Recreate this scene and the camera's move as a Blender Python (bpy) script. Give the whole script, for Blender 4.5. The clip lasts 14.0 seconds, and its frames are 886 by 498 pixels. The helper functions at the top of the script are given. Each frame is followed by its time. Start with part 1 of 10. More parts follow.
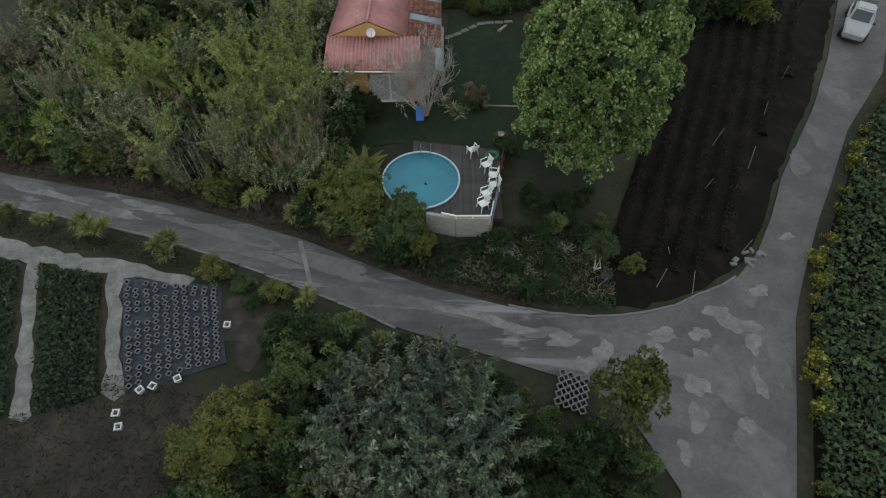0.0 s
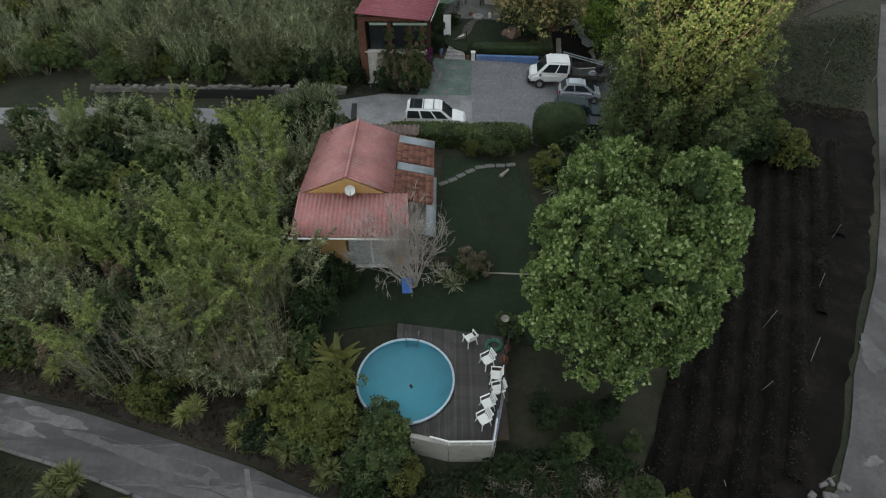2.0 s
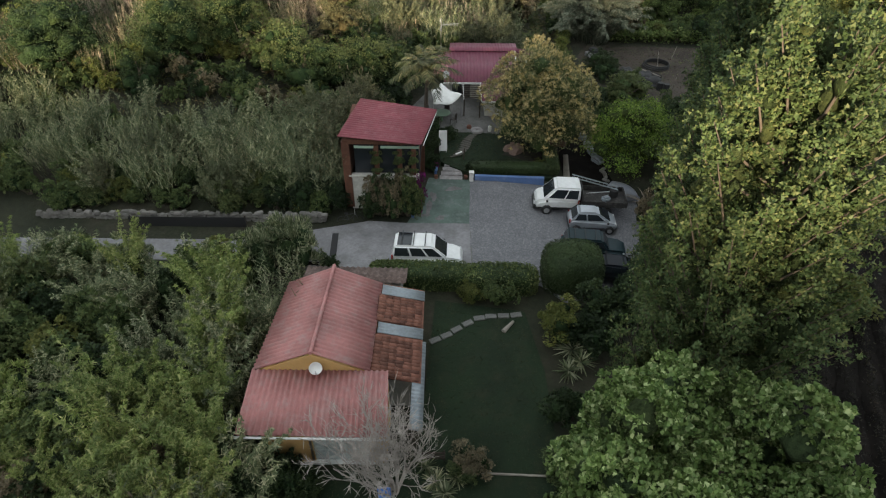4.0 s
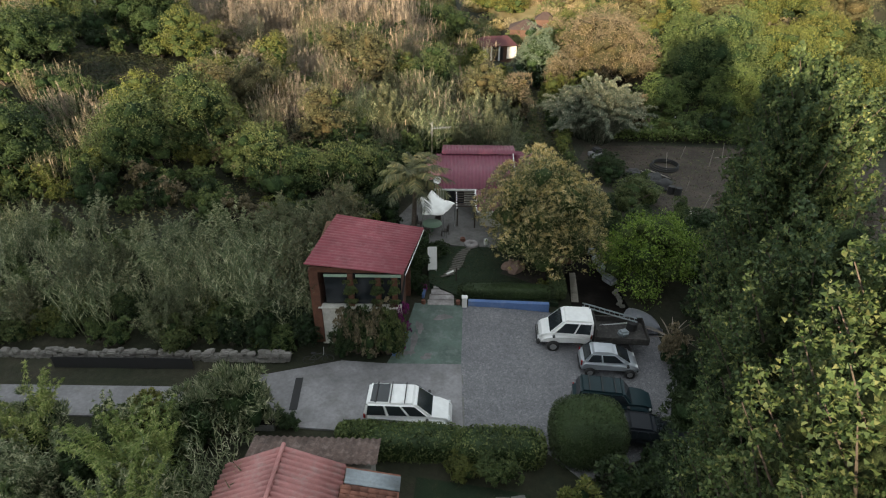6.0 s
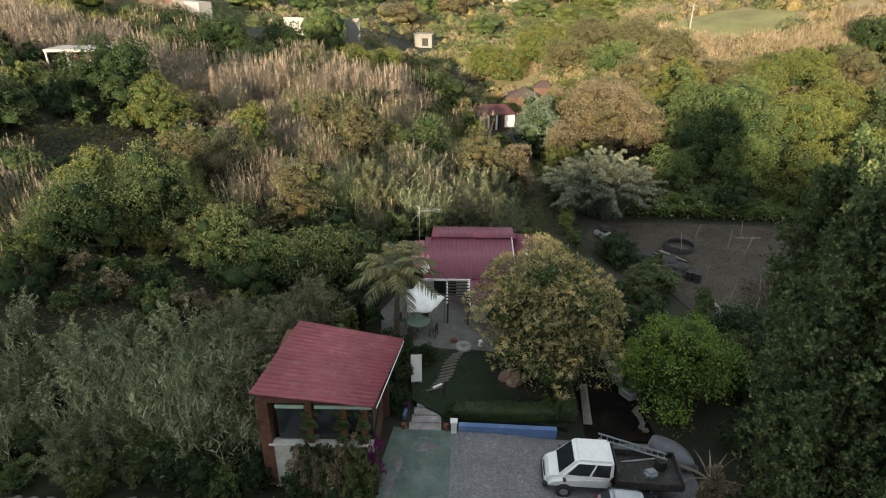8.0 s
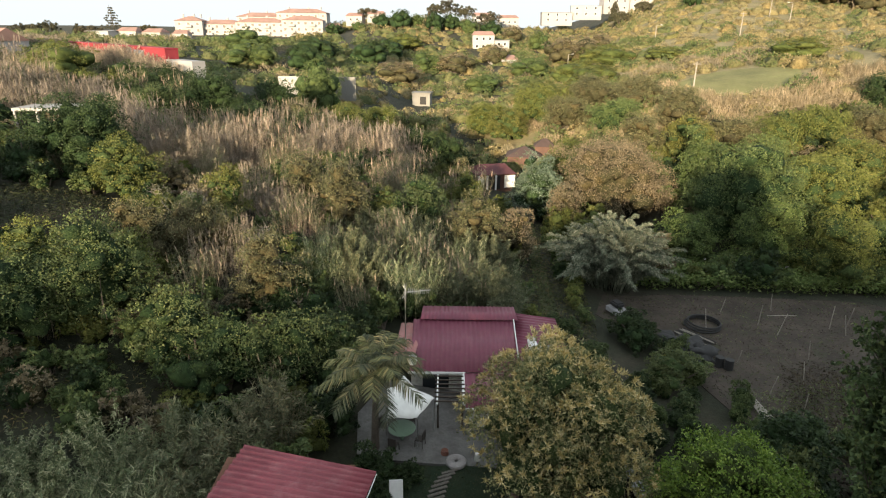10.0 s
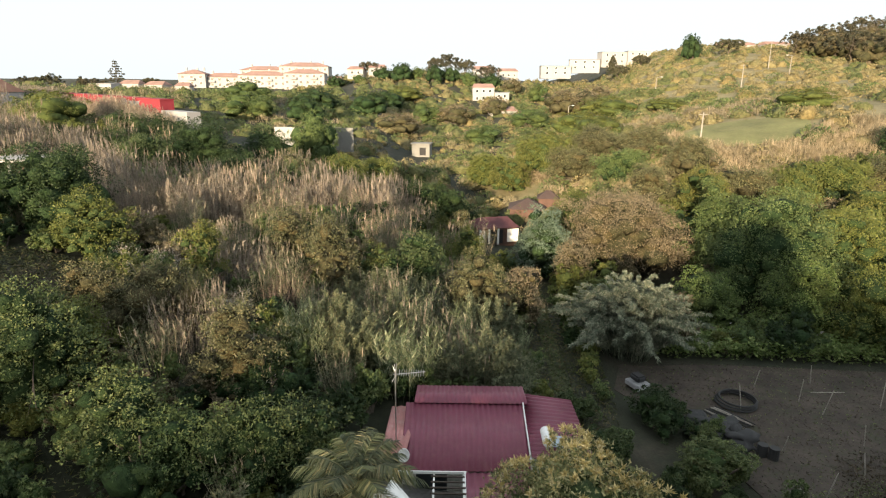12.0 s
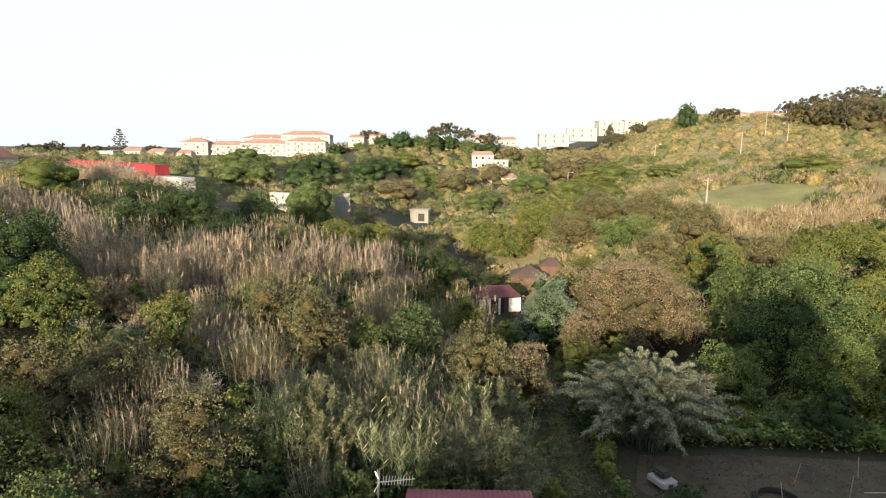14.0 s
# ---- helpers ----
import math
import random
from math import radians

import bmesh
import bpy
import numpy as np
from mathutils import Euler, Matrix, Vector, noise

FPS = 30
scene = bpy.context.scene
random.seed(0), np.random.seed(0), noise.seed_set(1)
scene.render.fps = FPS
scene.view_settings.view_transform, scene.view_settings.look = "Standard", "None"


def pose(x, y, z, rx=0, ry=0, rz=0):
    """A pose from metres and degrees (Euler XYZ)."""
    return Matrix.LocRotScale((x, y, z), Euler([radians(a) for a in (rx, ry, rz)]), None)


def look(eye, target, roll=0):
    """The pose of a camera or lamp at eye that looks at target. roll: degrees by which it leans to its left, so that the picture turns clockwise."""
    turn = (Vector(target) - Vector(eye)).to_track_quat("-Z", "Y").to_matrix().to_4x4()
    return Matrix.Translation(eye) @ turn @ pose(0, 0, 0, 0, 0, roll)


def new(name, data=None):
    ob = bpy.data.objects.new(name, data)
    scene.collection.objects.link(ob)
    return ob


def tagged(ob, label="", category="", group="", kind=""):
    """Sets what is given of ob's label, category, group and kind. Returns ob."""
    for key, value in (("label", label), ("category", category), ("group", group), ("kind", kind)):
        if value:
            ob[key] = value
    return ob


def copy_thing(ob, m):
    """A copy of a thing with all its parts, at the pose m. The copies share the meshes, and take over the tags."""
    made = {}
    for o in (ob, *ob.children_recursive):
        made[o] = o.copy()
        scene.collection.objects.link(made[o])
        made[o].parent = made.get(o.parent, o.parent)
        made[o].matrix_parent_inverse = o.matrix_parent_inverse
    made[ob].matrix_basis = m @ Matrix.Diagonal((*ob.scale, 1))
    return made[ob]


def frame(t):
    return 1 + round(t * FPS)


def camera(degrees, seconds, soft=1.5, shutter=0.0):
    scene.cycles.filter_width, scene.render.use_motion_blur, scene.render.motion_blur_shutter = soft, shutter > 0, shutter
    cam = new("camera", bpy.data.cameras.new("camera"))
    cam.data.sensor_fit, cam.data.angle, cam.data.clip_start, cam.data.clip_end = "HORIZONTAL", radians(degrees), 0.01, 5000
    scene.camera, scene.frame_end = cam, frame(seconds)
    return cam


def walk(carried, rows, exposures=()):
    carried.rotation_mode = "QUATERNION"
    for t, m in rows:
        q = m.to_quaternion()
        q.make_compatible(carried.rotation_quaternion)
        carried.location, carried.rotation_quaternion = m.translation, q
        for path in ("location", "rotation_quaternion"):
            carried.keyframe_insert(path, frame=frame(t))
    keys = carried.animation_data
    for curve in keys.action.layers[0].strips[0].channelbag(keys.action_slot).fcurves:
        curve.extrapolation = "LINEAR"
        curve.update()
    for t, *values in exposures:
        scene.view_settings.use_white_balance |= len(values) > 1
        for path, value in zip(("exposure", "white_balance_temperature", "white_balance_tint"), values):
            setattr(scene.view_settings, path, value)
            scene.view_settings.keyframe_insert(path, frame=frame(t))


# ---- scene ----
cam = camera(74.1, 14.0, soft=1.15)
METRES, EYE, TILT, LEAN, TURN = 46.0, 25.2, -53.4, 0.0, 0.0
EXPOSURES = [(0.0, 1.5), (14.0, 1.5)]
ROWS = [
    (0.0, 0.0, 0.0, 0.0, 0.0, 0.0, 0.0),
    (0.5, 0.0015, 0.0345, 0.0343, -0.07, 1.91, -0.06),
    (1.0, 0.004, 0.0717, 0.0718, -0.07, 3.9, -0.13),
    (1.5, 0.0053, 0.1047, 0.1061, -0.13, 5.6, -0.2),
    (2.0, 0.0078, 0.138, 0.1414, -0.17, 7.43, -0.27),
    (2.5, 0.0097, 0.1667, 0.1734, -0.22, 9.07, -0.33),
    (3.0, 0.0116, 0.1966, 0.2074, -0.21, 10.9, -0.44),
    (3.5, 0.0138, 0.2234, 0.2366, -0.22, 12.58, -0.53),
    (4.0, 0.0174, 0.2519, 0.2668, -0.17, 14.68, -0.57),
    (6.5, 0.036, 0.3799, 0.406, -0.16, 23.78, -0.71),
    (7.0, 0.0388, 0.4042, 0.4336, -0.16, 25.19, -0.71),
    (7.5, 0.0447, 0.4264, 0.4588, -0.14, 26.57, -0.77),
    (8.0, 0.0499, 0.4497, 0.483, -0.14, 27.96, -0.78),
    (8.5, 0.0546, 0.473, 0.5067, -0.13, 29.32, -0.78),
    (11.0, 0.065, 0.5826, 0.6253, -0.0, 35.58, -0.81),
    (11.5, 0.0654, 0.6002, 0.6443, -0.0, 36.72, -0.82),
    (12.0, 0.0658, 0.6168, 0.6625, 0.01, 37.97, -0.83),
    (12.5, 0.0667, 0.6317, 0.6793, 0.03, 39.13, -0.82),
    (13.0, 0.0679, 0.6484, 0.6975, 0.02, 40.84, -0.82),
    (13.5, 0.0695, 0.6633, 0.7134, 0.02, 42.54, -0.84),
    (14.0, 0.0712, 0.6796, 0.7288, -0.0, 44.35, -0.87),
]
walk(cam, [(t, pose(0, 0, EYE, TILT, LEAN, TURN) @ pose(METRES * x, METRES * y, METRES * z, 90 + pitch, roll, yaw)) for t, x, y, z, yaw, pitch, roll in ROWS],
     exposures=EXPOSURES)

# ---------------------------------------------------------------- world and sun
# Dusk: an unseen ridge added behind the camera shades the valley, the hill ahead still has the last sun.
SUN_ELEV = radians(9.5)
SUN_AZ = radians(197.0)          # compass direction in which the sun stands, clockwise from +y
world = bpy.data.worlds.new("dusk_sky")
scene.world = world
world.use_nodes = True
wn = world.node_tree.nodes
wl = world.node_tree.links
wn.clear()
sky = wn.new("ShaderNodeTexSky")
sky.sky_type = 'NISHITA'
sky.sun_disc = False
sky.sun_elevation = radians(9.0)
sky.sun_rotation = SUN_AZ
sky.air_density = 1.0
sky.dust_density = 3.0
sky.ozone_density = 1.5
hazemix = wn.new("ShaderNodeMixRGB")
hazemix.inputs[0].default_value = 0.82
hazemix.inputs[2].default_value = (8.6, 9.3, 9.55, 1)
wl.new(sky.outputs[0], hazemix.inputs[1])
bg = wn.new("ShaderNodeBackground")
bg.inputs[1].default_value = 0.047
wo = wn.new("ShaderNodeOutputWorld")
wl.new(hazemix.outputs[0], bg.inputs[0])
wl.new(bg.outputs[0], wo.inputs[0])

sun_data = bpy.data.lights.new("sun", 'SUN')
sun_data.energy = 4.4
sun_data.angle = radians(0.9)
sun_data.color = (1.0, 0.8, 0.53)
sun = new("sun", sun_data)
sun_way = Vector((-math.sin(SUN_AZ) * math.cos(SUN_ELEV), -math.cos(SUN_AZ) * math.cos(SUN_ELEV), -math.sin(SUN_ELEV)))
sun.matrix_world = look((0, 0, 60), Vector((0, 0, 60)) + sun_way)

# ---------------------------------------------------------------- materials


def node_mat(name):
    m = bpy.data.materials.new(name)
    m.use_nodes = True
    nt = m.node_tree
    b = nt.nodes["Principled BSDF"]
    return m, nt, b


def noise_node(nt, scale, detail=5.0, rough=0.6, coords="Object"):
    tc = nt.nodes.new("ShaderNodeTexCoord")
    n = nt.nodes.new("ShaderNodeTexNoise")
    n.inputs["Scale"].default_value = scale
    n.inputs["Detail"].default_value = detail
    n.inputs["Roughness"].default_value = rough
    nt.links.new(tc.outputs[coords], n.inputs["Vector"])
    return n


def ramp(nt, src, stops):
    r = nt.nodes.new("ShaderNodeValToRGB")
    els = r.color_ramp.elements
    while len(els) < len(stops):
        els.new(0.5)
    for e, (p, c) in zip(els, stops):
        e.position = p
        e.color = (*c, 1) if len(c) == 3 else c
    nt.links.new(src, r.inputs[0])
    return r


def shade(c, k):
    return tuple(min(1.0, v * k) for v in c)


def surface(name, col, rough=0.8, var=0.25, coarse=0.6, fine=9.0, bump=0.15, metal=0.0, dirt=None, dirt_amt=0.5, per_object=0.0, spec=0.4):
    """Worn surface: coarse blotches and fine grain of one colour, a second colour as dirt."""
    m, nt, b = node_mat(name)
    n1 = noise_node(nt, coarse, 6, 0.65)
    n2 = noise_node(nt, fine, 6, 0.7)
    r1 = ramp(nt, n1.outputs[0], [(0.3, shade(col, 1 - var)), (0.7, shade(col, 1 + var))])
    mul = nt.nodes.new("ShaderNodeMixRGB")
    mul.blend_type = 'MULTIPLY'
    mul.inputs[0].default_value = 0.8
    r2 = ramp(nt, n2.outputs[0], [(0.25, (1 - var * 1.3,) * 3), (0.75, (1.0,) * 3)])
    nt.links.new(r1.outputs[0], mul.inputs[1])
    nt.links.new(r2.outputs[0], mul.inputs[2])
    out = mul.outputs[0]
    if dirt:
        n3 = noise_node(nt, coarse * 2.3, 8, 0.72)
        mask = ramp(nt, n3.outputs[0], [(0.5, (0, 0, 0)), (0.66, (dirt_amt,) * 3)])
        mx = nt.nodes.new("ShaderNodeMixRGB")
        nt.links.new(mask.outputs[0], mx.inputs[0])
        nt.links.new(out, mx.inputs[1])
        mx.inputs[2].default_value = (*dirt, 1)
        out = mx.outputs[0]
    if per_object:
        oi = nt.nodes.new("ShaderNodeObjectInfo")
        rr = ramp(nt, oi.outputs["Random"], [(0.0, (1 - per_object,) * 3), (1.0, (1.0,) * 3)])
        mx = nt.nodes.new("ShaderNodeMixRGB")
        mx.blend_type = 'MULTIPLY'
        mx.inputs[0].default_value = 1.0
        nt.links.new(out, mx.inputs[1])
        nt.links.new(rr.outputs[0], mx.inputs[2])
        out = mx.outputs[0]
    nt.links.new(out, b.inputs["Base Color"])
    b.inputs["Roughness"].default_value = rough
    b.inputs["Metallic"].default_value = metal
    b.inputs["Specular IOR Level"].default_value = spec
    if bump:
        bp = nt.nodes.new("ShaderNodeBump")
        bp.inputs["Strength"].default_value = bump
        bp.inputs["Distance"].default_value = 0.02
        nt.links.new(n2.outputs[0], bp.inputs["Height"])
        nt.links.new(bp.outputs[0], b.inputs["Normal"])
    return m


def foliage(name, dark, light, accent=None, accent_at=0.9, trans=0.22, rough=0.55, per_object=0.35):
    """Leaves: each leaf its own tone, patches of tone over the crown, some light passing through."""
    m, nt, b = node_mat(name)
    dark, light, accent = ((c[0], c[1] * 0.97, c[2] * 1.16) if c else c for c in (dark, light, accent))
    geo = nt.nodes.new("ShaderNodeNewGeometry")
    stops = [(0.0, dark), (0.75, light)]
    if accent:
        stops = [(0.0, dark), (accent_at - 0.12, light), (accent_at, accent)]
    r = ramp(nt, geo.outputs["Random Per Island"], stops)
    n1 = noise_node(nt, 0.45, 4, 0.7)
    r1 = ramp(nt, n1.outputs[0], [(0.32, (0.5, 0.52, 0.5)), (0.68, (1.2, 1.15, 1.1))])
    mul = nt.nodes.new("ShaderNodeMixRGB")
    mul.blend_type = 'MULTIPLY'
    mul.inputs[0].default_value = 1.0
    nt.links.new(r.outputs[0], mul.inputs[1])
    nt.links.new(r1.outputs[0], mul.inputs[2])
    oi = nt.nodes.new("ShaderNodeObjectInfo")
    ro = ramp(nt, oi.outputs["Random"], [(0.0, (1 - per_object,) * 3), (0.5, (1, 1, 1 - per_object * 0.4)), (1.0, (1.0, 1 - per_object * 0.3, 1 - per_object * 0.5))])
    mul2 = nt.nodes.new("ShaderNodeMixRGB")
    mul2.blend_type = 'MULTIPLY'
    mul2.inputs[0].default_value = 1.0
    nt.links.new(mul.outputs[0], mul2.inputs[1])
    nt.links.new(ro.outputs[0], mul2.inputs[2])
    nt.links.new(mul2.outputs[0], b.inputs["Base Color"])
    b.inputs["Roughness"].default_value = rough
    b.inputs["Specular IOR Level"].default_value = 0.25
    tr = nt.nodes.new("ShaderNodeBsdfTranslucent")
    nt.links.new(mul2.outputs[0], tr.inputs[0])
    mix = nt.nodes.new("ShaderNodeMixShader")
    mix.inputs[0].default_value = trans
    nt.links.new(b.outputs[0], mix.inputs[1])
    nt.links.new(tr.outputs[0], mix.inputs[2])
    nt.links.new(mix.outputs[0], nt.nodes["Material Output"].inputs[0])
    return m


def plain(name, col, rough=0.5, metal=0.0, spec=0.5, coat=0.0):
    m, nt, b = node_mat(name)
    n = noise_node(nt, 3.0, 4)
    r = ramp(nt, n.outputs[0], [(0.3, shade(col, 0.9)), (0.7, shade(col, 1.05))])
    nt.links.new(r.outputs[0], b.inputs["Base Color"])
    b.inputs["Roughness"].default_value = rough
    b.inputs["Metallic"].default_value = metal
    b.inputs["Specular IOR Level"].default_value = spec
    b.inputs["Coat Weight"].default_value = coat
    return m


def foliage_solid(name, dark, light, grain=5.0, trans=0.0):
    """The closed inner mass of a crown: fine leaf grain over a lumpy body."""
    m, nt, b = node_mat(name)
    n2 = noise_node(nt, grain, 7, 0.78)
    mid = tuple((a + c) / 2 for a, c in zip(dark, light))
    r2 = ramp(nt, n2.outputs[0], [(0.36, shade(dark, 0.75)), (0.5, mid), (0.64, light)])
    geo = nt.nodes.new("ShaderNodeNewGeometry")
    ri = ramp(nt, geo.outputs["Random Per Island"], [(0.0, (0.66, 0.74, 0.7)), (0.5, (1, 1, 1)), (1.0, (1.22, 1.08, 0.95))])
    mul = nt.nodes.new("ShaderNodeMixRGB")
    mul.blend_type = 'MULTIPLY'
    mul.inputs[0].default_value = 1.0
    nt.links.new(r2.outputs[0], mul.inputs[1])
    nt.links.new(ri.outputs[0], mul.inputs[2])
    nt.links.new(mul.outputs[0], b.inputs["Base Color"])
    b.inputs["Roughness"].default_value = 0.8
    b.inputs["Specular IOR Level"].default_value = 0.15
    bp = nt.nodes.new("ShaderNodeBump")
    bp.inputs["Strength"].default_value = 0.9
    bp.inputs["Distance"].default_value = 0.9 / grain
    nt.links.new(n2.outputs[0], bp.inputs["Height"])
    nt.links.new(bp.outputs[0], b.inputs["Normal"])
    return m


def worn_road(name, col, damp, pale):
    """Old lane concrete: fine grain, damp dark bands and pale bands drawn out along the lane, and blotches."""
    m = surface(name, col, 0.85, 0.34, 0.35, 5.0, 0.25, dirt=shade(col, 0.6), dirt_amt=0.6)
    nt = m.node_tree
    b = nt.nodes["Principled BSDF"]
    out = b.inputs["Base Color"].links[0].from_socket
    tc = nt.nodes.new("ShaderNodeTexCoord")
    xyz = nt.nodes.new("ShaderNodeSeparateXYZ")
    nt.links.new(tc.outputs["Object"], xyz.inputs[0])
    lane = nt.nodes.new("ShaderNodeMapRange")
    lane.inputs["From Min"].default_value = 10.0
    lane.inputs["From Max"].default_value = 4.0
    nt.links.new(xyz.outputs["X"], lane.inputs["Value"])
    for turn, size, lo, hi, tone, amount in ((0.27, (0.07, 0.62, 1), 0.5, 0.6, damp, 0.75), (0.27, (0.10, 1.1, 1), 0.57, 0.64, pale, 0.7), (0.4, (0.3, 0.8, 1), 0.6, 0.66, pale, 0.5)):
        mp = nt.nodes.new("ShaderNodeMapping")
        mp.inputs["Rotation"].default_value = (0, 0, turn)
        mp.inputs["Scale"].default_value = size
        n = nt.nodes.new("ShaderNodeTexNoise")
        n.inputs["Scale"].default_value = 1.0
        n.inputs["Detail"].default_value = 7.0
        n.inputs["Roughness"].default_value = 0.62
        n.inputs["Distortion"].default_value = 0.25
        nt.links.new(tc.outputs["Object"], mp.inputs["Vector"])
        nt.links.new(mp.outputs[0], n.inputs["Vector"])
        mask = ramp(nt, n.outputs[0], [(lo, (0, 0, 0)), (hi, (amount,) * 3)])
        on_lane = nt.nodes.new("ShaderNodeMath")
        on_lane.operation = 'MULTIPLY'
        nt.links.new(mask.outputs[0], on_lane.inputs[0])
        nt.links.new(lane.outputs[0], on_lane.inputs[1])
        mx = nt.nodes.new("ShaderNodeMixRGB")
        nt.links.new(on_lane.outputs[0], mx.inputs[0])
        nt.links.new(out, mx.inputs[1])
        mx.inputs[2].default_value = (*tone, 1)
        out = mx.outputs[0]
    nt.links.new(out, b.inputs["Base Color"])
    return m


M_CONCRETE = worn_road("road_concrete", (0.112, 0.105, 0.107), (0.052, 0.048, 0.05), (0.23, 0.225, 0.24))
M_LANE = surface("lane_concrete", (0.255, 0.25, 0.26), 0.85, 0.36, 0.3, 5.0, 0.25, dirt=(0.13, 0.125, 0.12), dirt_amt=0.6)
M_PATCH = surface("patch_concrete", (0.195, 0.184, 0.186), 0.85, 0.3, 1.2, 8.0, 0.2, dirt=(0.115, 0.106, 0.104), dirt_amt=0.85)
M_PATCH_DARK = surface("patch_asphalt", (0.13, 0.125, 0.127), 0.9, 0.25, 1.5, 9.0, 0.3)
M_SLAB = surface("slab_concrete", (0.21, 0.208, 0.2), 0.9, 0.4, 0.9, 7.0, 0.3, dirt=(0.09, 0.088, 0.075), dirt_amt=0.8)
M_JOINT = surface("cobble_joint", (0.17, 0.165, 0.155), 0.95, 0.3, 2.0, 14.0, 0.3)
M_GREENPAINT = surface("green_painted_concrete", (0.105, 0.15, 0.13), 0.7, 0.3, 0.5, 6.0, 0.2, dirt=(0.22, 0.24, 0.235), dirt_amt=0.55)
M_SOIL = surface("bare_soil", (0.04, 0.033, 0.028), 0.95, 0.4, 0.5, 5.0, 0.6, dirt=(0.085, 0.07, 0.055))
M_TILLED = surface("tilled_soil", (0.011, 0.0095, 0.0085), 0.95, 0.4, 0.35, 7.0, 0.7, dirt=(0.023, 0.0185, 0.016), dirt_amt=0.75, spec=0.1)
M_PLOT = surface("dry_plot_soil", (0.068, 0.053, 0.043), 0.95, 0.45, 0.5, 5.0, 0.9, dirt=(0.04, 0.043, 0.024), dirt_amt=0.8)
M_LAWN = surface("lawn_turf", (0.012, 0.028, 0.01), 0.9, 0.35, 0.4, 30.0, 0.5, dirt=(0.032, 0.036, 0.018), dirt_amt=0.5)
M_CLOTH = surface("black_ground_cloth", (0.03, 0.037, 0.05), 0.8, 0.3, 2.0, 12.0, 0.3, dirt=(0.10, 0.11, 0.13), dirt_amt=0.3)
M_WHITE = plain("white_paint", (0.75, 0.75, 0.74), 0.5)
M_WHITE_PLASTIC = plain("white_plastic", (0.82, 0.82, 0.80), 0.4)
M_BARK = surface("bark", (0.13, 0.105, 0.085), 0.95, 0.35, 3.0, 20.0, 0.7)
M_PALEBARK = surface("pale_bare_bark", (0.50, 0.45, 0.41), 0.9, 0.25, 3.0, 20.0, 0.5)
M_REDTWIG = surface("reddish_dead_twig", (0.24, 0.17, 0.135), 0.95, 0.3, 3.0, 20.0, 0.4)
M_WOODDECK = surface("grey_deck_wood", (0.085, 0.078, 0.075), 0.8, 0.35, 1.0, 18.0, 0.4, per_object=0.35)
M_WOODDARK = surface("dark_timber", (0.06, 0.045, 0.035), 0.8, 0.3, 2.0, 18.0, 0.4)
M_WOODPALE = surface("weathered_timber", (0.34, 0.31, 0.27), 0.85, 0.3, 2.0, 18.0, 0.4)
M_ROOFPINK = surface("faded_red_roof_sheet", (0.42, 0.19, 0.18), 0.65, 0.22, 0.8, 6.0, 0.1, dirt=(0.37, 0.255, 0.24), dirt_amt=0.7)
M_ROOFRED = surface("red_roof_sheet", (0.24, 0.055, 0.072), 0.5, 0.2, 0.7, 5.0, 0.08, dirt=(0.30, 0.13, 0.14), dirt_amt=0.5)
M_ROOFMAROON = surface("maroon_roof_sheet", (0.17, 0.04, 0.07), 0.45, 0.12, 0.8, 5.0, 0.08, dirt=(0.20, 0.08, 0.085), dirt_amt=0.4)
M_ROOFBROWN = surface("mossy_brown_roof_sheet", (0.15, 0.105, 0.09), 0.85, 0.45, 1.6, 10.0, 0.3, dirt=(0.26, 0.2, 0.18), dirt_amt=0.7)
M_TILE = surface("clay_tile", (0.30, 0.13, 0.09), 0.85, 0.35, 2.0, 12.0, 0.3, dirt=(0.11, 0.075, 0.065), dirt_amt=0.7, per_object=0.6)
M_ZINC = surface("grey_blue_sheet", (0.30, 0.34, 0.37), 0.6, 0.2, 1.0, 8.0, 0.1, metal=0.3, dirt=(0.2, 0.2, 0.19))
M_OCHRE = surface("ochre_wall_paint", (0.58, 0.36, 0.14), 0.85, 0.12, 0.8, 7.0, 0.1, dirt=(0.5, 0.38, 0.24), dirt_amt=0.3)
M_BRICK = surface("red_brick_wall", (0.125, 0.055, 0.036), 0.85, 0.25, 2.0, 9.0, 0.3, dirt=(0.2, 0.1, 0.06))
M_STONEWALL = surface("rubble_stone", (0.29, 0.275, 0.255), 0.9, 0.3, 1.5, 9.0, 0.5, dirt=(0.15, 0.14, 0.11), per_object=0.35)
M_BLUE = surface("blue_wall_paint", (0.11, 0.19, 0.40), 0.7, 0.15, 1.0, 8.0, 0.1, dirt=(0.25, 0.3, 0.42), dirt_amt=0.4)
M_GREYWALL = surface("grey_render_wall", (0.33, 0.32, 0.29), 0.9, 0.2, 0.7, 7.0, 0.2, dirt=(0.22, 0.21, 0.18), dirt_amt=0.7)
M_ROCK = surface("reddish_rock", (0.26, 0.175, 0.145), 0.9, 0.25, 2.0, 9.0, 0.4, dirt=(0.25, 0.22, 0.19))
M_HUTWALL = surface("hut_timber", (0.11, 0.06, 0.045), 0.8, 0.25, 1.0, 8.0, 0.2)
M_HUTROOF2 = surface("brown_hut_roof", (0.085, 0.055, 0.048), 0.8, 0.2, 0.6, 5.0, 0.1)
M_FIELDGRASS = surface("hill_grass", (0.185, 0.185, 0.072), 0.9, 0.3, 0.15, 2.5, 0.4, dirt=(0.21, 0.185, 0.085))
# near-black for shade painted inside openings, and for the dark pool float
M_DARK = plain("interior_shade_and_float", (0.012, 0.012, 0.013), 0.7)
M_BLACK = plain("black_rubber", (0.02, 0.02, 0.021), 0.7)
M_STEEL = plain("steel", (0.5, 0.5, 0.5), 0.3, 0.9)
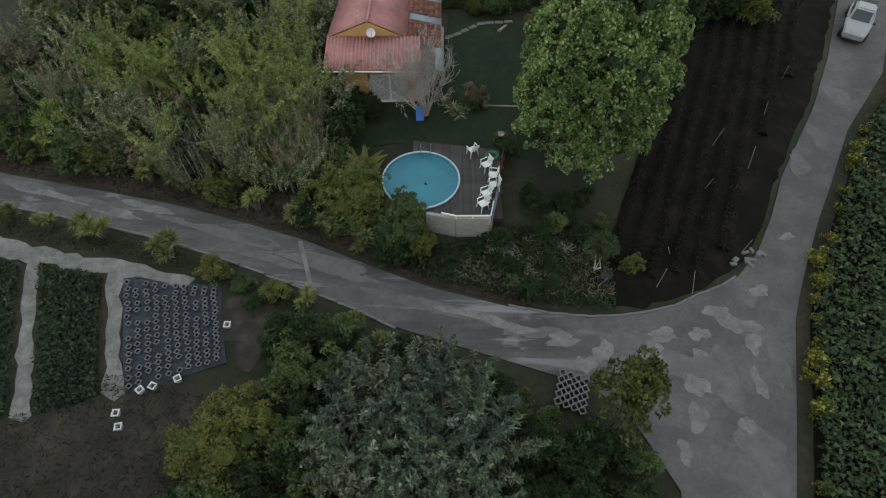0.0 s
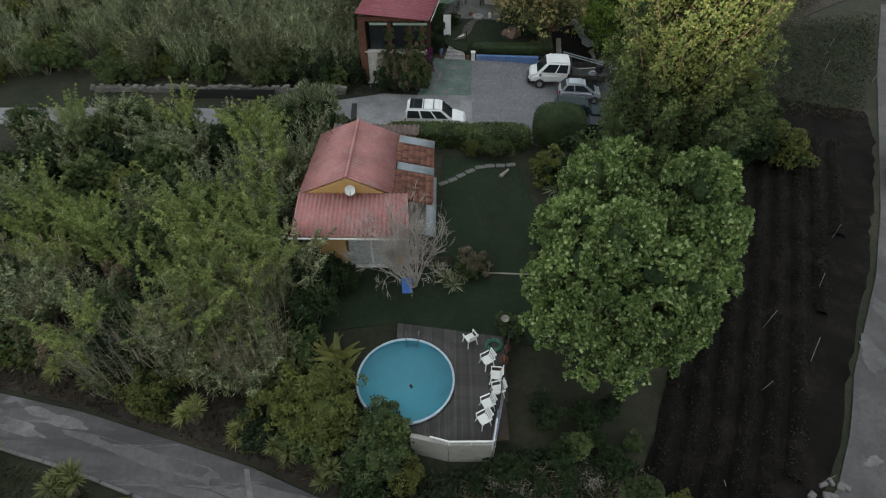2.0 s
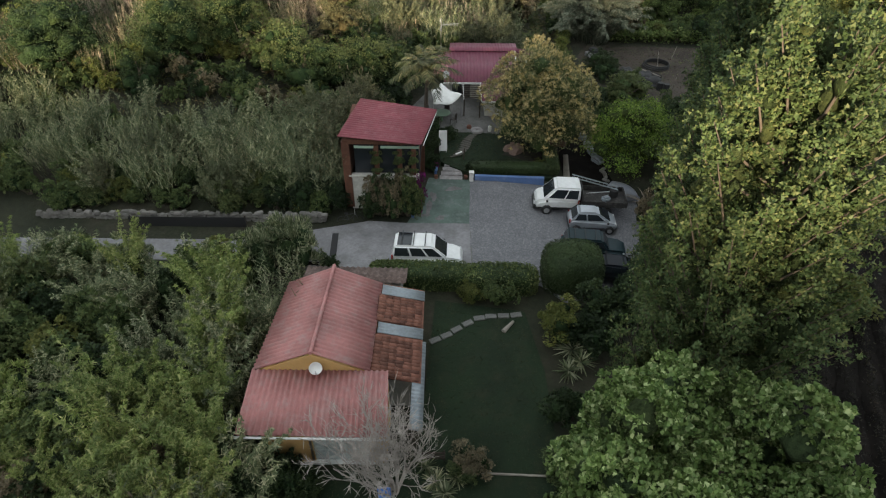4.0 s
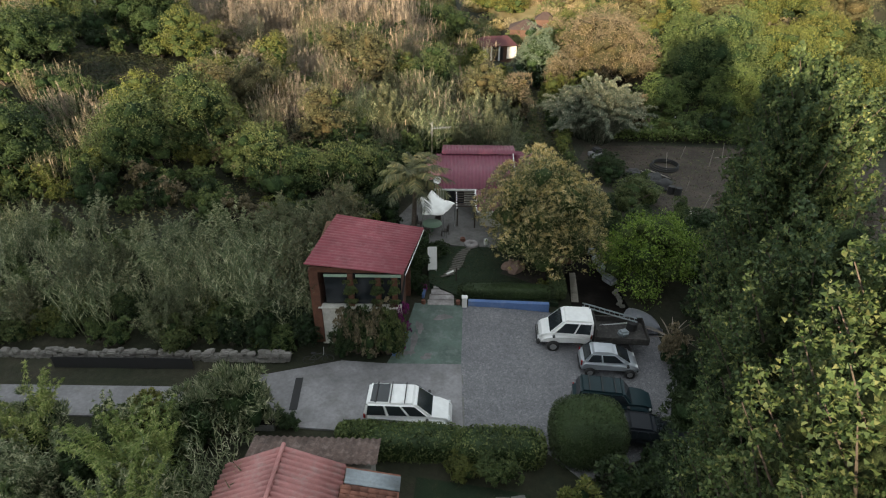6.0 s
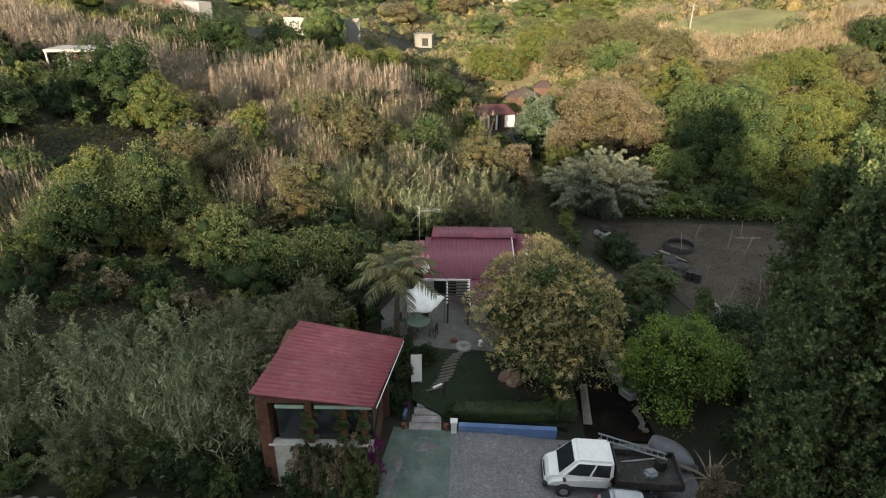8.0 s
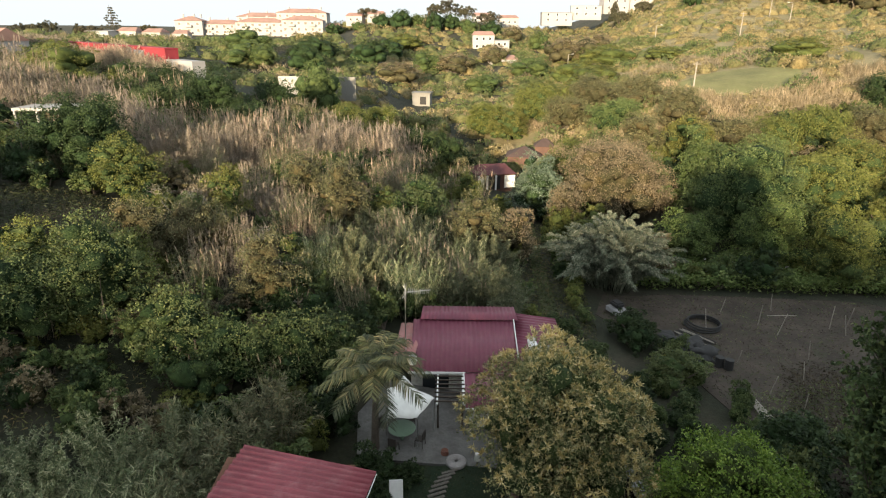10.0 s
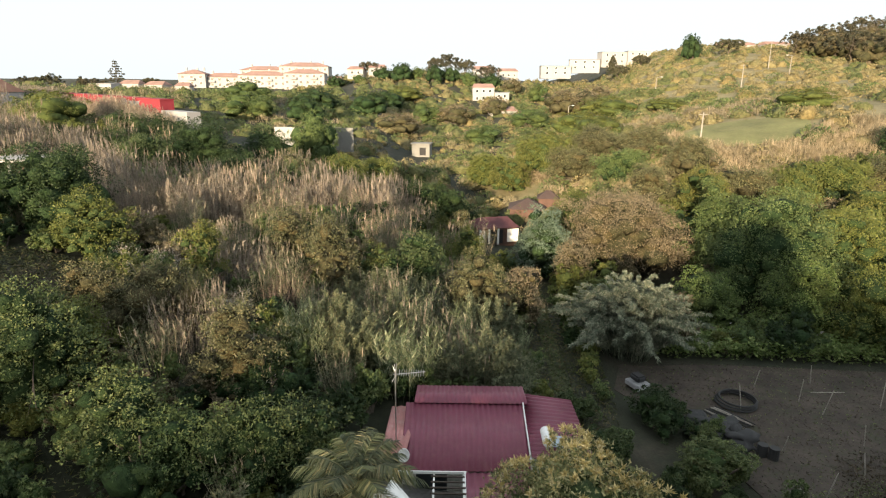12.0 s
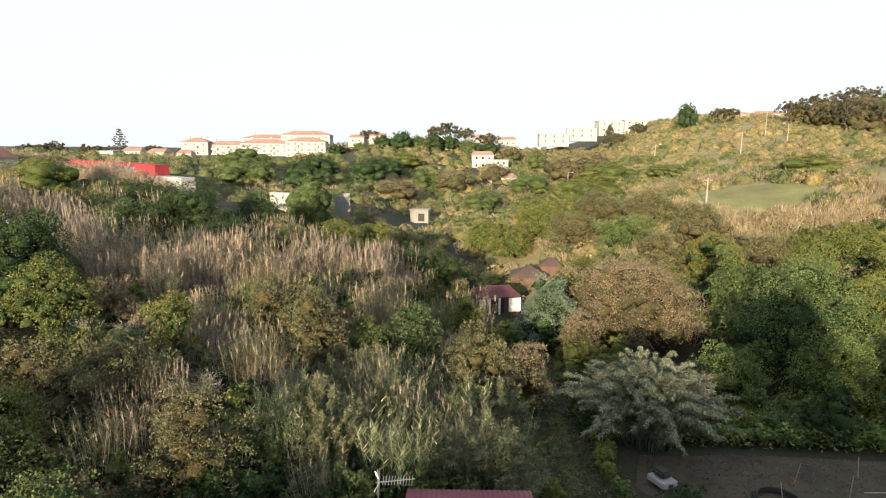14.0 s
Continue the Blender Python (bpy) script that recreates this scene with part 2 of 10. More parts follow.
M_GLASS_DARK = plain("tinted_glass", (0.02, 0.025, 0.03), 0.08, 0.0, 0.6)

LEAF_PLANE = foliage("plane_leaf", (0.09, 0.16, 0.04), (0.235, 0.35, 0.10), (0.44, 0.55, 0.22), 0.86, per_object=0.0)
# one poplar leaf in three tones: sunlit yellow and shaded green put into colour
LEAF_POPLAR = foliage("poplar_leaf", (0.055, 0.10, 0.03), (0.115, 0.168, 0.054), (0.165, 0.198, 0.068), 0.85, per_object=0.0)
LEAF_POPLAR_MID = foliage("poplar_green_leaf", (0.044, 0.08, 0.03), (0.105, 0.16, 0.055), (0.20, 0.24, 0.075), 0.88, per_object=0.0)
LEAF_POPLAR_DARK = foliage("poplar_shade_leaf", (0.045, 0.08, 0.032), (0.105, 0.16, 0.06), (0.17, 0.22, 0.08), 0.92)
LEAF_GREEN = foliage("shrub_leaf", (0.072, 0.118, 0.042), (0.14, 0.198, 0.07), (0.20, 0.25, 0.096), 0.9)
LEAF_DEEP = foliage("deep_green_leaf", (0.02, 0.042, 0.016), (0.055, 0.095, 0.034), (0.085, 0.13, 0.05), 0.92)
LEAF_CREEPER = foliage("creeper_leaf", (0.09, 0.145, 0.04), (0.175, 0.255, 0.075), (0.26, 0.33, 0.12), 0.85)
LEAF_LIME = foliage("lime_leaf", (0.10, 0.135, 0.032), (0.18, 0.21, 0.056), (0.235, 0.25, 0.075), 0.88)
LEAF_BAMBOO = foliage("bamboo_leaf", (0.13, 0.20, 0.05), (0.32, 0.42, 0.12), (0.46, 0.51, 0.19), 0.85, per_object=0.22)
LEAF_SILVER = foliage("reed_leaf", (0.085, 0.125, 0.055), (0.27, 0.33, 0.16), (0.52, 0.55, 0.32), 0.8, per_object=0.2)
LEAF_GREATCANE = foliage("blue_cane_leaf", (0.052, 0.09, 0.052), (0.165, 0.22, 0.14), (0.31, 0.37, 0.25), 0.84)
LEAF_REED = foliage("pale_reed_leaf", (0.10, 0.13, 0.068), (0.195, 0.23, 0.125), (0.30, 0.31, 0.18), 0.82)
LEAF_DRY = foliage("dry_reed", (0.28, 0.245, 0.185), (0.45, 0.39, 0.29), (0.58, 0.51, 0.39), 0.85)
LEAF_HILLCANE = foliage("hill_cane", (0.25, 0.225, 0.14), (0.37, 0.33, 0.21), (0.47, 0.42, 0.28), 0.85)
LEAF_RUST = foliage("rusty_leaf", (0.15, 0.135, 0.075), (0.25, 0.215, 0.125), (0.32, 0.28, 0.165), 0.85, per_object=0.12)
LEAF_GOLD = foliage("golden_flower_head", (0.37, 0.315, 0.105), (0.60, 0.52, 0.20), (0.76, 0.68, 0.35), 0.8, per_object=0.0)
LEAF_LOQUAT = foliage("loquat_leaf", (0.10, 0.125, 0.045), (0.23, 0.25, 0.095), (0.42, 0.40, 0.18), 0.78, per_object=0.0)
LEAF_PALM = foliage("palm_leaf", (0.07, 0.095, 0.05), (0.15, 0.175, 0.09), (0.24, 0.235, 0.12), 0.85)
LEAF_GRASS = foliage("rough_grass", (0.05, 0.07, 0.02), (0.13, 0.15, 0.05), (0.24, 0.20, 0.09), 0.85)
LEAF_YELLOW = foliage("yellow_flower_leaf", (0.07, 0.105, 0.02), (0.17, 0.20, 0.04), (0.44, 0.44, 0.07), 0.7)
LEAF_RUSTDARK = foliage("withered_leaf", (0.03, 0.026, 0.014), (0.075, 0.058, 0.03))
LEAF_CROP = foliage("withered_crop_leaf", (0.012, 0.013, 0.008), (0.03, 0.03, 0.016), (0.05, 0.045, 0.025), 0.93)
LEAF_CLIPPED = foliage("clipped_leaf", (0.055, 0.085, 0.035), (0.10, 0.145, 0.06))
LEAF_DARKGRASS = foliage("dark_grass", (0.02, 0.032, 0.012), (0.05, 0.066, 0.026), (0.09, 0.085, 0.04), 0.9)
LEAF_CITRUS = foliage("citrus_leaf", (0.09, 0.165, 0.022), (0.21, 0.33, 0.05), (0.30, 0.41, 0.08), 0.9, per_object=0.0)
LEAF_PINE = foliage("pine_leaf", (0.06, 0.066, 0.04), (0.12, 0.125, 0.075), (0.17, 0.16, 0.1), 0.9)
LEAF_MAGENTA = foliage("bougainvillea_bract", (0.12, 0.015, 0.08), (0.26, 0.03, 0.19))
LEAF_WHITE = foliage("white_petal", (0.5, 0.5, 0.46), (0.75, 0.75, 0.7))
# far hill scrub: aerial haze put into the leaf colour as a paler tan
LEAF_HAZE = foliage("hazy_hill_scrub_leaf", (0.20, 0.185, 0.09), (0.29, 0.26, 0.13), (0.36, 0.315, 0.175), 0.85)
# crown cores, darker than their leaves: the shade inside a crown put into colour
SOLID = {"green": foliage_solid("shrub_inner_shade", (0.03, 0.052, 0.018), (0.075, 0.105, 0.037)), "deep": foliage_solid("deep_green_inner_shade", (0.014, 0.03, 0.012), (0.04, 0.07, 0.026)),
         "lime": foliage_solid("lime_inner_shade", (0.05, 0.065, 0.02), (0.11, 0.13, 0.038)), "bamboo": foliage_solid("bamboo_inner_shade", (0.05, 0.08, 0.025), (0.13, 0.17, 0.06)),
         "rust": foliage_solid("rusty_inner_shade", (0.04, 0.038, 0.02), (0.10, 0.088, 0.045)), "silver": foliage_solid("willow_inner_shade", (0.03, 0.045, 0.028), (0.09, 0.11, 0.07))}
# bodies of the far scrub, lightened for distance haze in the same way
SOLID_HAZE = foliage_solid("hazy_hill_scrub_mass", (0.14, 0.125, 0.06), (0.26, 0.225, 0.115), 2.2)
SOLID_HAZEGREEN = foliage_solid("hazy_hill_green_mass", (0.085, 0.095, 0.042), (0.16, 0.165, 0.075), 2.2)
# plane and poplar cores, darkened likewise for the shade between their leaves
SOLID_PLANE = foliage_solid("plane_inner_shade", (0.03, 0.05, 0.022), (0.08, 0.12, 0.055), 6.0)
SOLID_POPLAR = foliage_solid("poplar_inner_shade", (0.025, 0.04, 0.015), (0.065, 0.085, 0.032), 6.0)
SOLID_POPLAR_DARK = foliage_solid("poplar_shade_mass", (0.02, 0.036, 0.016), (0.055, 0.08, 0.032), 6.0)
LEAF_WILLOW = foliage("willow_leaf", (0.11, 0.145, 0.085), (0.235, 0.28, 0.175), (0.38, 0.40, 0.26), 0.85, per_object=0.0)
LEAF_ROSETTE = foliage("rosette_leaf", (0.13, 0.17, 0.05), (0.25, 0.29, 0.095), (0.34, 0.37, 0.15), 0.85)
LEAF_OLIVE = foliage("olive_leaf", (0.085, 0.10, 0.042), (0.165, 0.172, 0.078), (0.25, 0.235, 0.115), 0.82, per_object=0.15)
LEAF_BLUISH = foliage("bluish_leaf", (0.085, 0.135, 0.08), (0.16, 0.225, 0.135), (0.22, 0.28, 0.18), 0.85, per_object=0.0)
LEAF_SEEDLING = foliage("seedling_leaf", (0.014, 0.03, 0.015), (0.04, 0.07, 0.033), (0.06, 0.10, 0.045), 0.92)

# ---------------------------------------------------------------- geometry helpers
rng = np.random.default_rng(7)


def sstep(a, b, v):
    t = np.clip((np.asarray(v, float) - a) / (b - a), 0.0, 1.0)
    return t * t * (3 - 2 * t)


def np_mesh(name, verts, faces, mats, slots=None, smooth=False):
    """A mesh from arrays; faces all with the same number of corners."""
    verts = np.asarray(verts, np.float32)
    faces = np.asarray(faces, np.int32)
    me = bpy.data.meshes.new(name)
    n, k = faces.shape
    me.vertices.add(len(verts))
    me.vertices.foreach_set("co", verts.ravel())
    me.loops.add(n * k)
    me.loops.foreach_set("vertex_index", faces.ravel())
    me.polygons.add(n)
    me.polygons.foreach_set("loop_start", np.arange(0, n * k, k, dtype=np.int32))
    me.polygons.foreach_set("loop_total", np.full(n, k, np.int32))
    for m in mats:
        me.materials.append(m)
    if slots is not None:
        me.polygons.foreach_set("material_index", np.asarray(slots, np.int32))
    if smooth:
        me.polygons.foreach_set("use_smooth", np.ones(n, bool))
    me.update(calc_edges=True)
    me.validate()
    return me


def bm_mesh(name, bm, material, smooth=False):
    me = bpy.data.meshes.new(name)
    bmesh.ops.recalc_face_normals(bm, faces=bm.faces)
    bm.to_mesh(me)
    bm.free()
    me.materials.append(material)
    if smooth:
        me.polygons.foreach_set("use_smooth", [True] * len(me.polygons))
    return me


def thing(name, label, category, m=None, group="", kind="", data=None):
    ob = new(name, data)
    tagged(ob, label, category, group, kind)
    if m is not None:
        ob.matrix_world = m
    return ob


def part(name, bm, material, parent, label="", smooth=False):
    ob = new(name, bm_mesh(name, bm, material, smooth) if isinstance(bm, bmesh.types.BMesh) else bm)
    ob.parent = parent
    if label:
        tagged(ob, label)
    return ob


def single(name, bm, material, label, category, m=None, group="", kind="", smooth=False):
    data = bm_mesh(name, bm, material, smooth) if isinstance(bm, bmesh.types.BMesh) else bm
    return thing(name, label, category, m, group, kind, data)


def box(sx, sy, sz, at=(0, 0, 0), bevel=0.0, bm=None, rot=None):
    """A box of that size whose base middle is at the point; joined to bm where one is given."""
    bm = bm or bmesh.new()
    made = bmesh.ops.create_cube(bm, size=1.0)["verts"]
    mtx = Matrix.Translation(at) @ (rot or Matrix.Identity(4)) @ Matrix.Translation((0, 0, sz / 2)) @ Matrix.Diagonal((sx, sy, sz, 1))
    bmesh.ops.transform(bm, matrix=mtx, verts=made)
    if bevel:
        edges = list({e for v in made for e in v.link_edges})
        bmesh.ops.bevel(bm, geom=edges, offset=bevel, segments=2, affect='EDGES', clamp_overlap=True)
    return bm


def rod(a, b, r0, r1=None, sides=7, bm=None):
    """A tapered rod from a to b."""
    bm = bm or bmesh.new()
    a, b = Vector(a), Vector(b)
    d = b - a
    made = bmesh.ops.create_cone(bm, cap_ends=True, segments=sides, radius1=r0, radius2=r0 if r1 is None else r1, depth=d.length)["verts"]
    mtx = Matrix.Translation((a + b) / 2) @ d.to_track_quat('Z', 'Y').to_matrix().to_4x4()
    bmesh.ops.transform(bm, matrix=mtx, verts=made)
    return bm


def tubes(paths, sides=5):
    """Tapered tubes as arrays; each path is a list of (x, y, z, radius)."""
    V, F, base = [], [], 0
    ang = np.linspace(0, 2 * np.pi, sides, endpoint=False)
    ring = np.stack([np.cos(ang), np.sin(ang)], 1)
    for p in paths:
        p = np.asarray(p, float)
        k = len(p)
        d = np.gradient(p[:, :3], axis=0)
        d /= np.linalg.norm(d, axis=1, keepdims=True) + 1e-9
        ref = np.where(np.abs(d[:, 2:3]) > 0.9, np.array([[1.0, 0, 0]]), np.array([[0, 0, 1.0]]))
        u = np.cross(d, ref)
        u /= np.linalg.norm(u, axis=1, keepdims=True) + 1e-9
        w = np.cross(d, u)
        v = p[:, None, :3] + p[:, None, 3:4] * (ring[None, :, :1] * u[:, None] + ring[None, :, 1:] * w[:, None])
        V.append(v.reshape(-1, 3))
        for i in range(k - 1):
            a = base + i * sides + np.arange(sides)
            b = base + i * sides + (np.arange(sides) + 1) % sides
            F.append(np.stack([a, b, b + sides, a + sides], 1))
        base += k * sides
    return np.concatenate(V), np.concatenate(F)


def leaf_quads(pts, axis, size, width, r, fold=0.25, upright=0.5, tri=True):
    """One folded, pointed leaf at each point, along its axis."""
    n = len(pts)
    axis = axis / (np.linalg.norm(axis, axis=1, keepdims=True) + 1e-9)
    up = r.normal(size=(n, 3)) * (1 - upright) + np.array([0, 0, 1.0]) * upright
    side = np.cross(axis, up)
    side /= np.linalg.norm(side, axis=1, keepdims=True) + 1e-9
    nor = np.cross(side, axis)
    s = (size * (0.7 + 0.6 * r.random(n)))[:, None]
    w = s * width
    a = pts - axis * s * 0.5
    c = pts + axis * s * 0.5 - nor * s * fold * 0.4
    if tri:
        b, d = a + side * w * 0.6 + nor * s * fold * 0.2, a - side * w * 0.6
        return np.stack([b, c, d], 1).reshape(-1, 3), np.arange(3 * n).reshape(n, 3)
    b = pts + side * w * 0.5 + nor * s * fold * 0.5
    d = pts - side * w * 0.5 + nor * s * fold * 0.5
    v = np.stack([a, b, c, d], 1).reshape(-1, 3)
    f = np.arange(4 * n).reshape(n, 4)
    return v, f


def crown_points(lobes, clumps, per, spread, r, fill=0.35, messy=0.6, tuft=3.2):
    """Leaf places: leafy tufts, each a small dome, that sit mostly on the skins of the lobes. Gives points and outward ways."""
    L = np.asarray(lobes, float)
    n, per = max(8, int(clumps / tuft)), int(per * tuft)
    vol = L[:, 3] * L[:, 4]
    pick = r.choice(len(L), n, p=vol / vol.sum())
    way = r.normal(size=(n, 3)) + [0, 0, 0.25]
    way /= np.linalg.norm(way, axis=1, keepdims=True)
    way[:, 2] = np.where(way[:, 2] < -0.45, -way[:, 2], way[:, 2])
    rad = np.where(r.random(n) < fill, r.random(n) ** 0.5 * 0.85, 0.8 + 0.3 * r.random(n))
    lean = r.normal(size=(n, 3)) + [0, 0, 1.6]
    rr = np.stack([L[pick, 3], L[pick, 3], L[pick, 4]], 1)
    c = L[pick, :3] + way * rr * rad[:, None]
    sp = spread * 1.9 * (0.65 + 0.7 * r.random(n))
    d = r.normal(size=(n, per, 3)) + way[:, None] * 0.8 + [0, 0, 0.55]
    d /= np.linalg.norm(d, axis=2, keepdims=True)
    pts = c[:, None] + d * sp[:, None, None] * (0.45 + 0.6 * np.sqrt(r.random((n, per, 1))))
    ways = d * 0.9 + (lean * max(0.0, 0.6 - messy))[:, None] + r.normal(size=(n, per, 3)) * messy
    return pts.reshape(-1, 3), ways.reshape(-1, 3)


ICO = {}


def ico(level):
    """Vertices and triangles of a unit sphere."""
    if level not in ICO:
        bm = bmesh.new()
        bmesh.ops.create_icosphere(bm, subdivisions=level, radius=1.0)
        bm.verts.ensure_lookup_table()
        ICO[level] = (np.array([v.co[:] for v in bm.verts]), np.array([[v.index for v in f.verts] for f in bm.faces]))
        bm.free()
    return ICO[level]


def lumpy(lobes, r, level=2, scale=0.85, rough=0.16, half=False):
    """Uneven rounded bodies, one in each lobe, as arrays."""
    v0, f0 = ico(level)
    if half:
        f0 = f0[(v0[f0][:, :, 2].max(1) > -0.25)]
    V, F, base = [], [], 0
    for lb in lobes:
        k = r.normal(size=(5, 3)) * 2.6
        ph = r.random(5) * 6.28
        d = 1 + rough * np.sin(v0 @ k.T + ph).sum(1) / 1.6 + rough * 0.45 * r.normal(size=len(v0))
        V.append(np.asarray(lb[:3]) + v0 * d[:, None] * scale * [lb[3], lb[3], lb[4]])
        F.append(f0 + base)
        base += len(v0)
    return np.concatenate(V), np.concatenate(F)


def join(chunks):
    """Joins (verts, quads, slot) chunks."""
    V, F, S, base = [], [], [], 0
    if len({f.shape[1] for _, f, _ in chunks}) > 1:
        chunks = [(v, f if f.shape[1] == 3 else np.concatenate([f[:, :3], f[:, [0, 2, 3]]]), s) for v, f, s in chunks]
    for v, f, s in chunks:
        V.append(v)
        F.append(f + base)
        S.append(np.full(len(f), s))
        base += len(v)
    return np.concatenate(V), np.concatenate(F), np.concatenate(S)


def limb_paths(base, top, lobes, r, radius, sway=0.25, count=None):
    """A trunk from base to top, and limbs from it to the lobes."""
    base, top = np.asarray(base, float), np.asarray(top, float)
    k = 6
    tr = [np.append(base + (top - base) * i / k + (r.normal(size=3) * sway * [1, 1, 0.2] if 0 < i else 0), radius * (1 - 0.75 * i / k)) for i in range(k + 1)]
    out = [tr]
    for lb in lobes[:count]:
        c = np.asarray(lb[:3], float)
        i = min(k - 1, 1 + int(r.integers(0, k - 1)))
        s = tr[i]
        mid = (s[:3] + c) / 2 + r.normal(size=3) * 0.2
        out.append([np.append(s[:3], s[3] * 0.6), np.append(mid, s[3] * 0.4), np.append(c, s[3] * 0.15)])
        for _ in range(3):
            e = c + r.normal(size=3) * [lb[3] * 0.5, lb[3] * 0.5, lb[4] * 0.5]
            out.append([np.append(mid, s[3] * 0.3), np.append((mid + e) / 2 + r.normal(size=3) * 0.1, s[3] * 0.2), np.append(e, s[3] * 0.06)])
    return out


def blades(roots, tips, width, r, droop=0.2, segs=2):
    """Long pointed blades from roots to tips that hang over at the end; quads."""
    n = len(roots)
    d = tips - roots
    if segs == 1:
        sd = np.cross(d, r.normal(size=(n, 3)) * 0.5 + [0, 0, 1.0])
        sd /= np.linalg.norm(sd, axis=1, keepdims=True) + 1e-9
        tip = tips - np.array([0, 0, 1.0]) * (droop * np.linalg.norm(d, axis=1, keepdims=True))
        return np.stack([roots - sd * width / 2, roots + sd * width / 2, tip], 1).reshape(-1, 3), np.arange(3 * n).reshape(n, 3)
    ln = np.linalg.norm(d, axis=1, keepdims=True)
    side = np.cross(d, r.normal(size=(n, 3)) * 0.5 + [0, 0, 1.0])
    side /= np.linalg.norm(side, axis=1, keepdims=True) + 1e-9
    V, rows = [], segs + 1
    for i in range(rows):
        t = i / segs
        p = roots + d * t - np.array([0, 0, 1.0]) * (droop * ln * t * t)
        w = width * (1 - 0.92 * t ** 1.5) * (0.6 + 0.4 * min(1, t * 4))
        V += [p - side * w / 2, p + side * w / 2]
    v = np.stack(V, 1).reshape(-1, 3)
    b = (np.arange(n) * rows * 2)[:, None]
    f = np.concatenate([np.stack([b[:, 0] + 2 * i, b[:, 0] + 2 * i + 1, b[:, 0] + 2 * i + 3, b[:, 0] + 2 * i + 2], 1) for i in range(segs)])
    return v, f


# ---------------------------------------------------------------- the lie of the land
def hill_foot(y):
    """Where the sunny hill rises from the valley floor."""
    return np.interp(y, [90, 110, 130, 155, 185, 220, 270, 330, 420], [16, 13, 10, 8, 14, 30, 58, 76, 90])


def ground(x, y):
    x, y = np.asarray(x, float), np.asarray(y, float)
    z = -1.15 * sstep(23.5, 16.5, y) * sstep(-17, -1, x) * sstep(-60, -5, y)
    z = z - 0.35 * sstep(4, 12, x) * sstep(66, 58, y)
    axis = 8 - 12 * sstep(90, 170, y)
    u = x - axis
    z = z - 1.2 * sstep(60, 76, y) * sstep(3, 12, u) * sstep(150, 118, y)
    z = z + 2.5 * sstep(118, 170, y) + 21 * sstep(150, 430, y)
    z = z + sstep(50, 84, y) * sstep(335, 195, y) * (4.8 * sstep(0, -19, u) + (0.12 + 0.05 * sstep(150, 120, y)) * np.clip(-u - 18, 0, 75))
    side = x - hill_foot(y)
    rise = 0.32 + 0.3 * sstep(190, 280, y)
    z = z + sstep(88, 140, y) * (18 + 3 * sstep(230, 300, y)) * np.tanh(rise * np.clip(side, 0, None) / 18) * sstep(900, 350, y)
    z = z + 1.1 * sstep(46, 54, y) * sstep(-8, -16, x) * sstep(80, 60, y)
    z = z + 6.0 * sstep(270, 335, y) * np.exp(-((x + 12) / 42.0) ** 2)
    # an unseen ridge added behind the camera to block the sun from the valley
    z = z + (57.2 + 1.6 * np.sin(x * 0.021 + 1.0) + 1.0 * np.sin(x * 0.057)) * sstep(-90, -235, y)
    far = np.hypot(x, y)
    z = z + sstep(2, 1, np.clip(far / 160, 1, 2)) * 0 + 0.6 * np.sin(x * 0.05 + 2) * np.sin(y * 0.043) * sstep(130, 200, y)
    return z


def gz(x, y):
    return float(ground(x, y))


def axis_steps(spans):
    out = []
    for a, b, s in spans:
        out += list(np.arange(a, b, s))
    return np.array(out + [spans[-1][1]])


gx = axis_steps([(-3000, -500, 250), (-500, -140, 20), (-140, -44, 4), (-44, 46, 0.6), (46, 140, 4), (140, 500, 20), (500, 3000, 250)])
gy = axis_steps([(-3000, -400, 260), (-400, -20, 12), (-20, 96, 0.6), (96, 200, 3), (200, 500, 12), (500, 3000, 250)])
GX, GY = np.meshgrid(gx, gy)
GZ = ground(GX, GY) + 0.05 * np.sin(GX * 1.7 + np.sin(GY * 1.3)) * np.sin(GY * 1.9) - 0.03
gv = np.stack([GX, GY, GZ], -1).reshape(-1, 3)
ci = (np.arange(len(gy) - 1)[:, None] * len(gx) + np.arange(len(gx) - 1)[None]).ravel()
gf = np.stack([ci, ci + 1, ci + 1 + len(gx), ci + len(gx)], 1)

M_GROUND, nt, b = node_mat("valley_ground")
n1 = noise_node(nt, 0.12, 8, 0.7)
n2 = noise_node(nt, 3.0, 8, 0.75)
r1 = ramp(nt, n1.outputs[0], [(0.36, (0.016, 0.021, 0.009)), (0.5, (0.027, 0.03, 0.014)), (0.62, (0.05, 0.042, 0.027))])
r2 = ramp(nt, n2.outputs[0], [(0.3, (0.45,) * 3), (0.7, (1.15,) * 3)])
mx = nt.nodes.new("ShaderNodeMixRGB")
mx.blend_type = 'MULTIPLY'
mx.inputs[0].default_value = 1.0
nt.links.new(r1.outputs[0], mx.inputs[1])
nt.links.new(r2.outputs[0], mx.inputs[2])
nt.links.new(mx.outputs[0], b.inputs["Base Color"])
b.inputs["Roughness"].default_value = 0.95
bp = nt.nodes.new("ShaderNodeBump")
bp.inputs["Strength"].default_value = 0.8
bp.inputs["Distance"].default_value = 0.08
nt.links.new(n2.outputs[0], bp.inputs["Height"])
nt.links.new(bp.outputs[0], b.inputs["Normal"])
thing("ground", "dark scrubby earth of the valley and its hills", "ground", kind="structure", data=np_mesh("ground", gv, gf, [M_GROUND], smooth=True))


